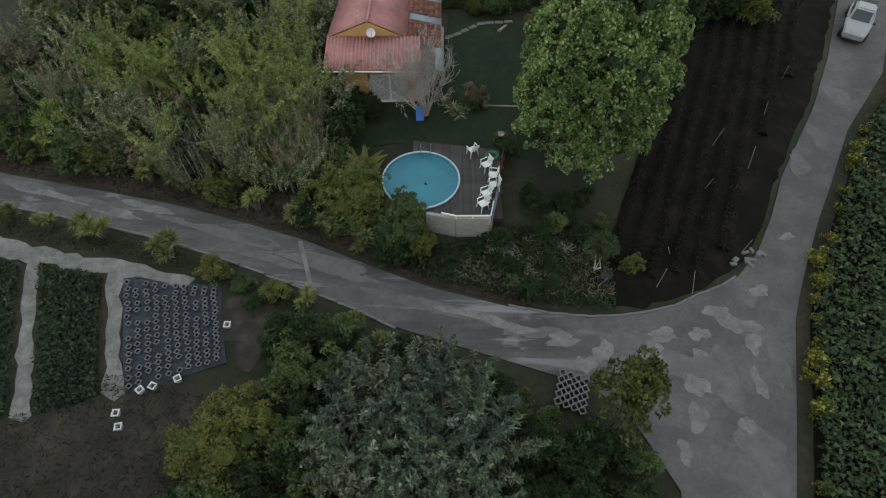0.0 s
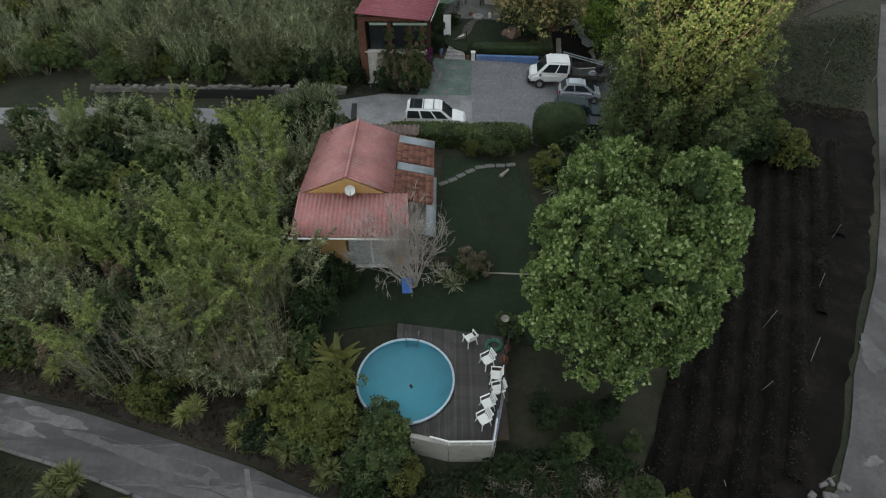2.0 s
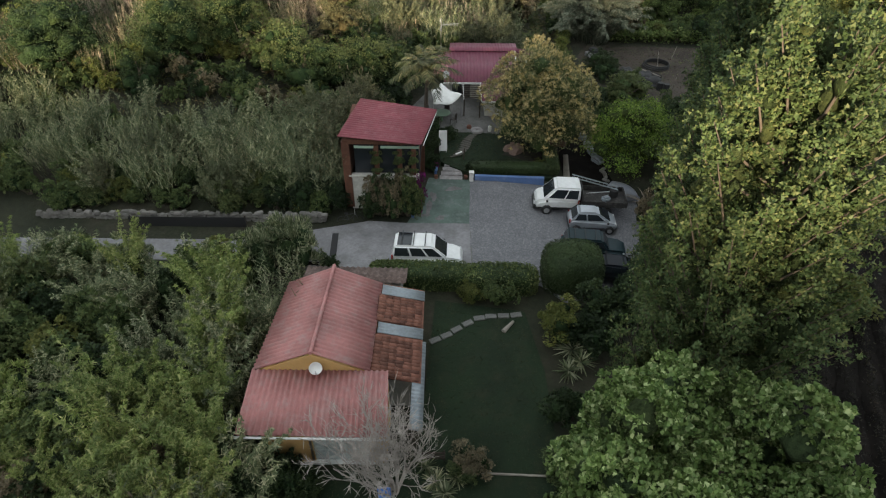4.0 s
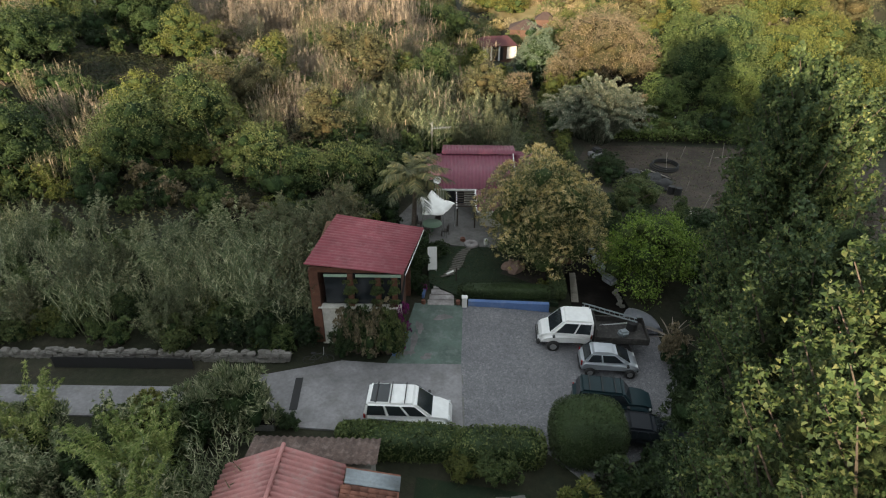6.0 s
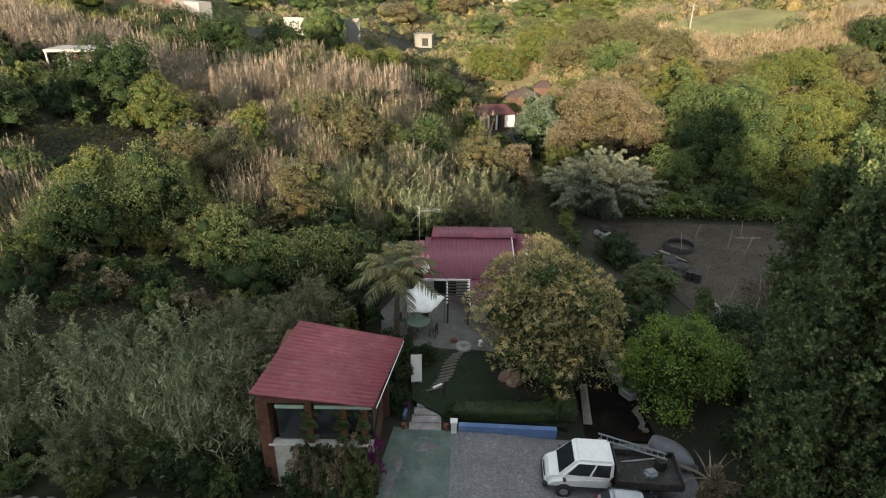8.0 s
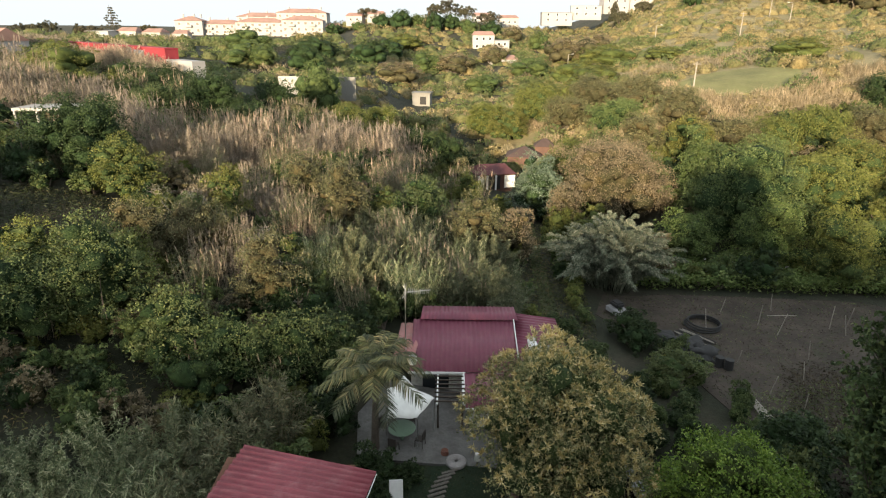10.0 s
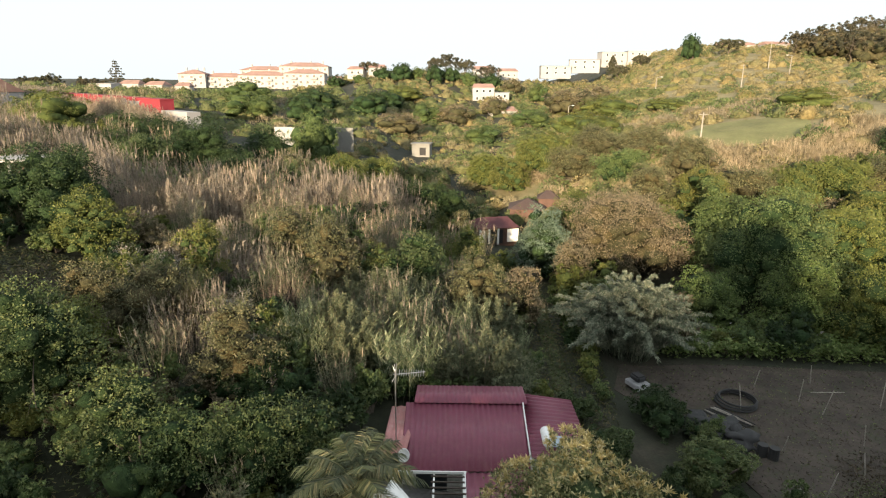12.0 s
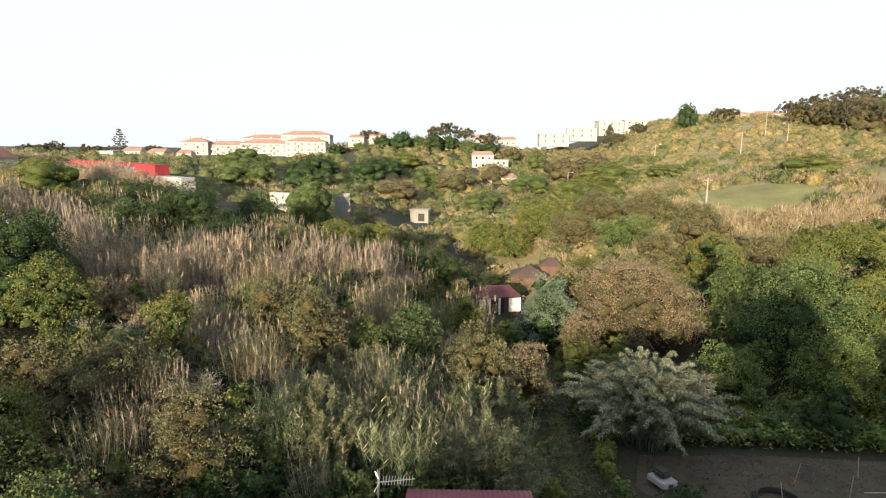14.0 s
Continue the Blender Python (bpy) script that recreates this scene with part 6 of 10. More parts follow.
def blob(x, y, rx, ry, seed, n=22, turn=0.0):
    r = np.random.default_rng(seed)
    ph = r.random(4) * 6.28
    out = []
    for i in range(n):
        a = 2 * math.pi * i / n
        k = 1 + 0.22 * math.sin(2 * a + ph[0]) + 0.16 * math.sin(3 * a + ph[1]) + 0.12 * math.sin(5 * a + ph[2]) + 0.07 * math.sin(8 * a + ph[3])
        u, w = rx * k * math.cos(a), ry * k * math.sin(a)
        out.append((x + u * math.cos(turn) - w * math.sin(turn), y + u * math.sin(turn) + w * math.cos(turn)))
    return out


# repairs in the concrete: x, y, radii, light or dark
REPAIRS = [(14.4, 15.6, 0.75, 0.45, 1), (11.1, 14.3, 0.8, 0.42, 1), (13.1, 14.4, 0.5, 0.4, 1), (15.3, 14.9, 0.95, 0.5, 1), (15.7, 13.9, 0.42, 0.6, 1), (10.4, 12.9, 0.9, 0.8, 1), (12.9, 13.0, 0.45, 0.6, 1),
           (12.4, 11.6, 0.7, 0.6, 1), (11.9, 10.0, 0.55, 0.6, 1), (14.1, 9.6, 0.35, 0.4, 1), (15.3, 11.7, 0.3, 0.75, 1), (19.3, 20.2, 0.42, 0.2, 1), (9.3, 14.0, 1.1, 0.5, 0), (12.0, 12.6, 1.2, 0.8, 0),
           (13.6, 12.0, 1.0, 1.4, 0), (14.4, 8.2, 1.1, 1.5, 0), (8.0, 13.3, 0.5, 0.6, 1), (6.0, 13.9, 0.9, 0.35, 1), (4.6, 14.3, 1.3, 0.35, 0), (7.0, 12.6, 0.5, 0.5, 1), (16.6, 12.6, 0.35, 1.4, 0),
           (10.9, 8.4, 0.35, 0.5, 1), (17.0, 17.0, 0.5, 0.4, 1), (16.3, 16.4, 0.35, 0.4, 0), (21.6, 25.4, 0.5, 1.2, 0), (23.6, 27.8, 0.5, 1.0, 0), (26.5, 31.6, 0.6, 1.4, 0)]
for i, (x, y, rx, ry, pale) in enumerate(REPAIRS):
    part("patch", drape("patch", blob(x, y, rx, ry, 500 + i), 0.056 + 0.0015 * (i % 5) + 0.002 * pale, M_PATCH if pale else M_PATCH_DARK, 3.0, 0.03), None, road, "pale concrete repair" if pale else "darker repair")
for i, (x, y, rx, ry, pale) in enumerate([(-22.5, 22.6, 2.6, 0.28, 1), (-18.2, 21.2, 1.6, 0.25, 1), (-24.2, 23.3, 1.6, 0.3, 0), (-19.8, 21.9, 1.2, 0.32, 0), (-16.6, 21.6, 1.4, 0.3, 1), (-12.0, 19.9, 3.0, 0.4, 0),
                                          (-6.0, 18.1, 3.0, 0.45, 0), (-9.5, 18.4, 2.2, 0.25, 0), (-1.2, 16.0, 2.4, 0.4, 0), (1.6, 15.3, 1.8, 0.25, 1), (3.2, 14.7, 1.4, 0.3, 1)]):
    part("patch", drape("patch", blob(x, y, rx, ry, 540 + i, turn=-0.28), 0.058 + 0.0015 * (i % 4), M_PATCH if pale else M_PATCH_DARK, 3.0, 0.03), None, road, "damp or pale stripe")
part("patch", drape("patch", [(-7.95, 19.55), (-7.72, 19.55), (-6.75, 16.6), (-7.0, 16.65)], 0.062, M_PATCH, 3.0, 0.03), None, road, "pale concrete strip across the lane")


def kerb_run(name, pts, w, h, length, material, label):
    """A row of kerb stones along a line; each stone a part."""
    k = thing(name, label, "kerb", kind="structure")
    for (x0, y0), (x1, y1) in zip(pts, pts[1:]):
        d = math.hypot(x1 - x0, y1 - y0)
        n = max(1, round(d / length))
        for i in range(n):
            s = (i + 0.5) / n
            x, y = x0 + (x1 - x0) * s, y0 + (y1 - y0) * s
            ob = part("kerb_stone", box(d / n - 0.015, w, h + random.uniform(-0.02, 0.02), (0, 0, -0.1), 0.015), material, k)
            ob.matrix_world = pose(x, y, gz(x, y), 0, 0, math.degrees(math.atan2(y1 - y0, x1 - x0)) + random.uniform(-1.2, 1.2))
    return k


kerb_run("kerb", [(3.4, 15.9), (5.4, 15.45), (7.5, 15.3), (9.1, 15.4), (10.75, 15.7), (12.3, 16.1), (13.7, 16.8), (15, 17.3), (16, 17.9)], 0.12, 0.2, 0.9, M_PATCH, "pale concrete kerb round the junction")
kerb_run("kerb_lane", [(-25.4, 21.9), (-20, 20.65), (-15, 19.3), (-10.8, 17.9), (-6.6, 16.4), (-4.4, 15.5), (-2.4, 14.5)], 0.14, 0.2, 1.4, M_SLAB, "low concrete edging of the lane")

# nursery beds
thing("slab_path", "cracked pale concrete strip along the nursery", "path", kind="structure", data=drape("slab_path", ragged([(-26, 20.3), (-22.0, 18.9), (-17, 17.85), (-12.9, 17.0), (-13.2, 16.3), (-17.2, 17.0), (-22.3, 17.9), (-26, 19.2)], 0.16, 0.6), 0.06, M_SLAB, 1.0))
for i, (a, b) in enumerate((((-17.0, 17.1), (-14.9, 10.3)), ((-21.6, 18.1), (-18.6, 9.2)))):
    thing("slab_strip", "broken concrete path between nursery beds", "path", kind="structure",
          data=drape("slab_strip", ragged([(a[0] - 0.38, a[1]), (a[0] + 0.38, a[1]), ((a[0] + b[0]) / 2 + 0.3, (a[1] + b[1]) / 2), (b[0] + 0.42, b[1] + 0.4), (b[0] + 0.1, b[1]), (b[0] - 0.45, b[1] + 0.2), ((a[0] + b[0]) / 2 - 0.34, (a[1] + b[1]) / 2)], 0.12, 0.6, 5 + i), 0.05, M_SLAB, 1.0))
CLOTH = [(-16.5, 16.85), (-11.4, 16.5), (-11.0, 14.4), (-10.3, 12.3), (-14.45, 10.5)]
thing("ground_cloth", "dark ground cloth under the nursery pots", "cloth", kind="structure", data=drape("ground_cloth", CLOTH, 0.03, M_CLOTH, 1.0))
M_POT = plain("grey_pot_plastic", (0.105, 0.11, 0.118), 0.7)
M_POTPALE = plain("pale_pot_plastic", (0.5, 0.5, 0.5), 0.6)


def pot_meshes():
    """A square nursery pot: outer wall, rim and soil."""
    bm = bmesh.new()
    for (s0, z0), (s1, z1) in (((0.11, 0), (0.15, 0.24)), ((0.15, 0.24), (0.165, 0.245)), ((0.165, 0.245), (0.165, 0.28)), ((0.165, 0.28), (0.105, 0.28)), ((0.105, 0.28), (0.10, 0.2))):
        a = [bm.verts.new((s0 * x, s0 * y, z0)) for x, y in ((-1, -1), (1, -1), (1, 1), (-1, 1))]
        b = [bm.verts.new((s1 * x, s1 * y, z1)) for x, y in ((-1, -1), (1, -1), (1, 1), (-1, 1))]
        for i in range(4):
            bm.faces.new((a[i], a[(i + 1) % 4], b[(i + 1) % 4], b[i]))
    soil = box(0.19, 0.19, 0.02, (0, 0, 0.2))
    return bm, soil


pb, sb = pot_meshes()
POT = bm_mesh("pot", pb, M_POT)
SOIL = bm_mesh("soil", sb, M_TILLED)
first = None
rr = random.Random(5)
for j in range(15):
    for i in range(10):
        u, w = (i + 0.5) / 10, (j + 0.4) / 15
        xl, yl = -16.4 + (-14.35 + 16.4) * w, 16.6 + (10.6 - 16.6) * w
        xr, yr = -11.5 + (-10.45 + 11.5) * w, 16.3 + (12.3 - 16.3) * w
        x, y = xl + (xr - xl) * u + rr.uniform(-0.05, 0.05), yl + (yr - yl) * u + rr.uniform(-0.05, 0.05)
        if rr.random() < 0.06:
            continue
        m = pose(x, y, gz(x, y) + 0.035, 0, 0, -16 + rr.uniform(-5, 5)) @ Matrix.Diagonal((0.85, 0.85, 0.85, 1))
        if first is None:
            first = thing("nursery_pot", "empty grey square nursery pot on dark cloth", "plant pot", m, "nursery pots")
            o1 = new("rim", POT)
            o1.parent = first
            o2 = new("soil", SOIL)
            o2.parent = first
        else:
            copy_thing(first, m)
for x, y in ((-13.2, 10.9), (-13.7, 10.7), (-10.6, 14.2), (-14.4, 9.6), (-14.1, 9.0), (-12.2, 11.3)):
    bm, _ = pot_meshes()
    single("nursery_pot", bm, M_POTPALE, "pale plastic nursery pot beside the cloth", "plant pot", pose(x, y, gz(x, y) + 0.03, 0, 0, rr.uniform(0, 90)), "nursery pots")


def leaf_mass(name, label, category, material, outline, n, height, size, width, seed, upright=0.5, rows=None):
    """Low leafy growth over a stretch of ground, as one object."""
    r = np.random.default_rng(seed)
    P = np.array(outline)
    pts = np.stack([r.uniform(P[:, 0].min(), P[:, 0].max(), n * 3), r.uniform(P[:, 1].min(), P[:, 1].max(), n * 3)], 1)
    inside = np.zeros(len(pts), bool)
    for (x0, y0), (x1, y1) in zip(P, np.roll(P, -1, 0)):
        hit = ((y0 > pts[:, 1]) != (y1 > pts[:, 1])) & (pts[:, 0] < (x1 - x0) * (pts[:, 1] - y0) / (y1 - y0 + 1e-12) + x0)
        inside ^= hit
    pts = pts[inside][:n]
    k = len(pts)
    lump = 0.55 + 0.45 * np.sin(pts[:, 0] * 2.9 + np.sin(pts[:, 1] * 2.1)) * np.sin(pts[:, 1] * 2.6 + 1)
    z = ground(pts[:, 0], pts[:, 1]) + height * np.sqrt(r.random(k)) * (0.55 + 0.45 * lump)
    v, f = leaf_quads(np.column_stack([pts, z]), r.normal(size=(k, 3)) * [1, 1, 0.5] + [0, 0, 0.25], size, width, r, upright=upright)
    return thing(name, label, category, kind="stuff", data=np_mesh(name, v, f, [material]))


leaf_mass("seedlings", "bed of dark green seedlings in the nursery", "seedlings", LEAF_SEEDLING, [(-21.0, 17.6), (-17.6, 16.9), (-15.6, 10.4), (-18.0, 9.6)], 7000, 0.5, 0.18, 0.5, 71)
leaf_mass("seedlings", "bed of dark green seedlings in the nursery", "seedlings", LEAF_SEEDLING, [(-27.5, 18.8), (-22.1, 17.6), (-19.2, 9.4), (-23, 8)], 8500, 0.5, 0.18, 0.5, 72)
thing("bare_earth", "bare brown earth below the nursery beds", "earth", kind="structure", data=drape("bare_earth", blob(-14, 7.4, 8.5, 2.6, 77, 30), 0.02, M_SOIL, 1.2))
thing("bare_earth", "bare earth beside the lane", "earth", kind="structure", data=drape("bare_earth", blob(-9.6, 14.2, 1.3, 2.0, 78, 30), 0.02, M_SOIL, 1.2))
leaf_mass("rough_grass", "rough dark grass below the nursery", "grass", LEAF_DARKGRASS, blob(-14, 6.6, 10.5, 4.4, 79, 30), 9000, 0.35, 0.22, 0.22, 78, 0.2)
leaf_mass("verge_grass", "rough grass between lane and nursery", "grass", LEAF_DARKGRASS, [(-27, 21.8), (-15, 18.9), (-7, 16.0), (-7.5, 15.2), (-12.6, 17.2), (-22, 19.2), (-27, 20.5)], 5000, 0.35, 0.2, 0.22, 80, 0.2)
verge = [(x, float(road_edge(x)) + 0.25) for x in np.arange(-34, 8, 2.0)]
thing("bare_earth_verge", "litter strewn earth bank along the lane", "earth", kind="structure", data=drape("bare_earth_verge", verge + [(x, y + 2.4) for x, y in verge[::-1]], 0.03, M_SOIL, 1.2))


leaf_mass("dead_growth", "dead brown stalks on the bank below the deck", "stalks", LEAF_RUST, [(0.5, 17.4), (5.5, 16.2), (9.0, 16.4), (9.4, 19.6), (5.0, 19.8), (1.5, 19.2)], 2400, 0.7, 0.34, 0.06, 114, 0.25)
leaf_mass("bank_litter", "leaf litter along the foot of the bank", "litter", LEAF_RUSTDARK, [(x, float(road_edge(x)) + 0.3) for x in np.arange(-28, 8, 3.0)] + [(x, float(road_edge(x)) + 2.3) for x in np.arange(8, -29, -3.0)], 6000, 0.08, 0.14, 0.5, 115, 0.8)
leaf_mass("bank_weeds", "dark weeds on the bank below the garden", "weeds", LEAF_DEEP, [(x, float(road_edge(x)) + 0.5) for x in np.arange(-3, 10, 2.0)] + [(9, 20), (4, 20.5), (0.5, 19.5), (-3, 20)], 9000, 0.55, 0.2, 0.35, 107, 0.4)
leaf_mass("bank_litter", "dry litter on the bank along the lane", "litter", LEAF_RUSTDARK, verge + [(x, y + 2.6) for x, y in verge[::-1]], 9000, 0.18, 0.22, 0.3, 108, 0.4)


# spiky rosettes along the lane
def rosette(seed, n, length, width, trunk_h, mats, heads=1):
    """Pointed leaves that spring from the tops of one or several short stems."""
    r = np.random.default_rng(seed)
    chunks, stems = [], []
    for h in range(heads):
        g = h * 2.4 + r.random()
        top = np.array([0.26 * math.cos(g), 0.26 * math.sin(g), 0.0]) * (heads > 1) + [0, 0, trunk_h * (1 + 0.3 * r.normal() * (heads > 1))]
        k = n // heads
        a = r.random(k) * 2 * np.pi
        e = np.arccos(1 - (1.15 if heads == 1 else 0.95) * r.random(k)) * 0.95
        d = np.stack([np.cos(a) * np.sin(e), np.sin(a) * np.sin(e), np.cos(e)], 1)
        root = d * 0.05 + top
        ln = (length * (0.75 + 0.4 * r.random(k)))[:, None]
        chunks.append((*blades(root, root + d * ln, np.full((k, 1), width), r, 0.18, 3), 0))
        stems.append([(0, 0, -0.1, 0.08), (*(top * [0.5, 0.5, 0.6]), 0.06), (*top, 0.05)])
    chunks.append((*tubes(stems, 6), 1))
    v, f, s = join(chunks)
    return np_mesh("rosette", v, f, mats, s)


YUCCA = [rosette(600 + i, 420, 0.36, 0.05, 0.62 + 0.08 * i, [LEAF_ROSETTE, M_BARK], 5) for i in range(3)]
for i, (x, y, s) in enumerate([(-22.9, 25.5, 1.0), (-18.6, 24.6, 1.1), (-16.94, 23.6, 1.25), (-15.0, 22.9, 1.1), (-21.8, 25.4, 1.3), (-20.2, 25.0, 1.35), (-24.6, 26.0, 1.3), (-26.4, 26.6, 1.3), (-10.4, 21.5, 1.2), (-6.2, 20.0, 1.1), (-12.6, 22.4, 1.35), (-8.1, 20.6, 1.0), (-4.4, 19.2, 1.1), (-14.4, 18.3, 1.35), (-21.4, 20.1, 0.9),
                               (-23.8, 20.6, 1.0), (-18.4, 19.5, 1.25), (-19.3, 19.7, 1.0), (-6.9, 15.6, 1.0), (-4.4, 14.5, 0.9), (-2.9, 13.6, 0.8)]):
    if i in (4, 5, 6, 7, 10):
        plant("shrub", BUSH["lime"][i % 3], "rounded pale green shrub above the lane", "shrub", x, y, i * 53, s * 0.85, s * 0.78, "rounded shrubs along the lane")
    else:
        plant("yucca", YUCCA[i % 3], "pale green tufted rosette plant beside the lane", "plant", x, y, i * 53, s * 1.2, None, "rosettes along the lane")
for i, (x, y, s, k) in enumerate([(-20.9, 25.4, 0.85, "lime"), (-25.4, 26.5, 0.9, "lime"), (-11.9, 17.3, 0.85, "lime"), (-8.6, 16.0, 0.75, "lime"), (-10.2, 16.6, 0.55, "green"), (-18.9, 24.9, 0.8, "green"), (-9.6, 15.6, 0.5, "deep")]):
    plant("shrub", BUSH[k][i % len(BUSH[k])], "rounded clipped shrub beside the lane", "shrub", x, y, i * 71, s, s * 0.75, "rounded shrubs along the lane")
lb = [(0.1, 0, 3.2, 0.75, 0.8), (0.5, 0.2, 2.5, 0.6, 0.6), (-0.4, 0.3, 2.6, 0.55, 0.6), (0, -0.4, 2.1, 0.6, 0.5), (0.2, 0.3, 3.8, 0.4, 0.5)]
tree("sapling", "thin young tree with light leaves beside the junction", "tree", "", lb, 260, 16, 0.16, 0.15, LEAF_LIME, (0.1, 0, 3.4), 0.06, 0.6, 15, m=at(7.7, 9.5, 0, 1.35))
leaf_mass("flower_heads", "white flower heads below the cane stand", "flowers", LEAF_WHITE, [(-4.6, 6.6), (-3.6, 6.6), (-3.4, 7.8), (-4.4, 7.9)], 40, 1.6, 0.2, 0.9, 73)
M_TRAY = plain("grey_crate", (0.12, 0.12, 0.125), 0.7)
for i in range(4):
    for j in range(5):
        bm, _ = pot_meshes()
        single("nursery_pot", bm, M_TRAY, "grey pot stacked beside the lane", "plant pot", at(5.35 + 0.36 * i + 0.1 * j, 10.6 + 0.36 * j - 0.15 * i, 12), "pots beside the lane")

tree("sapling", "slender young tree with a pale stem below the plane tree", "tree", "", [(0, 0, 2.5, 0.55, 0.5), (0.3, 0.2, 2.2, 0.4, 0.4), (-0.3, -0.1, 2.3, 0.4, 0.4), (0, 0, 2.9, 0.35, 0.35)], 200, 15, 0.12, 0.12, LEAF_CLIPPED, (0.1, 0.1, 2.6), 0.06, 0.5, 16, m=at(8.15, 17.9), bark=M_PALEBARK)
plant("shrub", BUSH["lime"][1], "small yellow-green shrub at the field corner", "shrub", 10.3, 18.3, 40, 0.6, 0.6)

# tilled field: ridges of dark earth with low growth
FIELD = [(8.6, 16.0), (10.6, 16.0), (13.4, 17.0), (15.7, 18.1), (17.1, 19.5), (18.4, 21.5), (19.9, 24.4), (24.2, 31.0), (27.3, 36.6), (30.8, 43.2), (32, 47), (26.5, 49), (21, 46), (16.5, 37), (12.6, 27), (9.6, 20.5), (7.6, 18.0)]
thing("field", "dark tilled field beside the garden", "field", kind="structure", data=drape("field", ragged(FIELD, 0.14), 0.03, M_TILLED, 1.2))
dirx, diry = 0.385, 0.923
r = np.random.default_rng(88)
for k in range(11):
    off = -3.6 + 1.08 * k
    V, F = [], []
    L = np.arange(0.0, 30.0, 0.4)
    base = np.array([12.6, 17.2]) + np.array([diry, -dirx]) * off
    ctr = base + np.outer(L, [dirx, diry])
    edge = np.interp(ctr[:, 1], [15, 17.3, 20, 24.6, 31, 36.6, 46, 60], [14, 14.5, 16.4, 18.5, 22.8, 25.9, 30.4, 36]) - 0.5
    ok = (ctr[:, 0] < edge) & (ctr[:, 1] > 17.6 + 0.12 * np.abs(ctr[:, 0] - 11)) & (ctr[:, 1] < 46)
    ctr = ctr[ok]
    if len(ctr) < 6:
        continue
    z = ground(ctr[:, 0], ctr[:, 1])
    for o, h in ((-0.42, 0.0), (-0.22, 0.16), (0, 0.24), (0.22, 0.16), (0.42, 0.0)):
        j = r.normal(size=len(ctr)) * 0.04
        V.append(np.column_stack([ctr[:, 0] + diry * (o + j), ctr[:, 1] - dirx * (o + j), z + 0.03 + h + r.normal(size=len(ctr)) * 0.03]))
    n = len(ctr)
    for q in range(4):
        i = np.arange(n - 1)
        F.append(np.stack([q * n + i, (q + 1) * n + i, (q + 1) * n + i + 1, q * n + i + 1], 1))
    thing("field_ridge", "ridge of dark tilled earth in the field", "earth ridge", group="ridges of the field", data=np_mesh("field_ridge", np.concatenate(V), np.concatenate(F), [M_TILLED], smooth=True))
    n_l = n * 22
    t = r.integers(0, n, n_l)
    p = np.column_stack([ctr[t, 0] + r.normal(size=n_l) * 0.2, ctr[t, 1] + r.normal(size=n_l) * 0.2, z[t] + 0.2 + np.abs(r.normal(size=n_l)) * 0.2])
    v, f = leaf_quads(p, r.normal(size=(n_l, 3)) + [0, 0, 0.6], 0.13, 0.4, r)
    thing("crop_row", "row of withered dark crop on an earth ridge", "crop", kind="stuff", data=np_mesh("crop_row", v, f, [LEAF_CROP]))


def stake(x, y, h, tilt, turn, r0=0.02, label="pale wooden stake in the field", group="stakes in the field"):
    bm = rod((0, 0, -0.2), (0, 0, h), r0, r0 * 0.8, 6)
    single("stake", bm, M_WOODPALE, label, "stake", pose(x, y, gz(x, y), tilt, 0, turn), group)


for i, (x, y, h, tl) in enumerate([(11.5, 17.2, 1.5, 12), (13.4, 16.9, 1.5, 20), (12.6, 19.2, 0.8, 25), (16.6, 19.3, 1.5, 10), (15.4, 23.4, 1.0, 8), (16.8, 27.0, 1.4, 12), (18.4, 25.0, 1.5, 16), (20.8, 29.6, 1.3, 9), (23.4, 33.6, 1.2, 6), (8.3, 17.2, 1.4, 18)]):
    stake(x, y, h, tl, 140 + i * 67)
for i in range(9):
    bm = box(random.uniform(0.2, 0.5), random.uniform(0.15, 0.3), 0.16, (0, 0, -0.03), 0.03)
    single("rubble", bm, M_PATCH, "broken concrete lump at the field corner", "rubble", at(16.2 + 0.17 * i + random.uniform(-0.3, 0.3), 18.4 + random.uniform(-0.3, 0.4) + 0.1 * i, i * 40), "rubble at the corner")
# white bag and dark barrel at the field's edge
single("compost_bin", rod((0, 0, 0), (0, 0, 0.7), 0.3, 0.26, 12), M_BLACK, "dark plastic barrel at the field edge", "barrel", at(8.6, 17.4))

# crop right of the road with a flowering edge
HEDGE = [(19.0, 15.0), (22.2, 21.2), (26.5, 28.0), (31.4, 33.8), (35.5, 41), (48, 38), (40, 8), (20, -6), (13.8, -8), (14.2, 0), (16.0, 6.4), (17.3, 10)]
leaf_mass("field_crop", "dense dark green broad-leaved crop beside the road", "crop", LEAF_DEEP, HEDGE, 52000, 1.3, 0.24, 0.7, 74, 0.7)
thing("crop_earth", "dark earth under the crop", "earth", kind="structure", data=drape("crop_earth", HEDGE, 0.03, M_TILLED, 2.0))
leaf_mass("field_crop_light", "scattered lighter leaves in the crop", "crop", LEAF_GREEN, HEDGE, 4500, 1.4, 0.24, 0.7, 75, 0.6)
YEL = [bush_mesh("flower_shrub", 700 + i, [LEAF_YELLOW, M_BARK], random_lobes(710 + i, 5, 0.5, 1.0), 60, 9, 0.11, 0.13, 0.7) for i in range(3)]
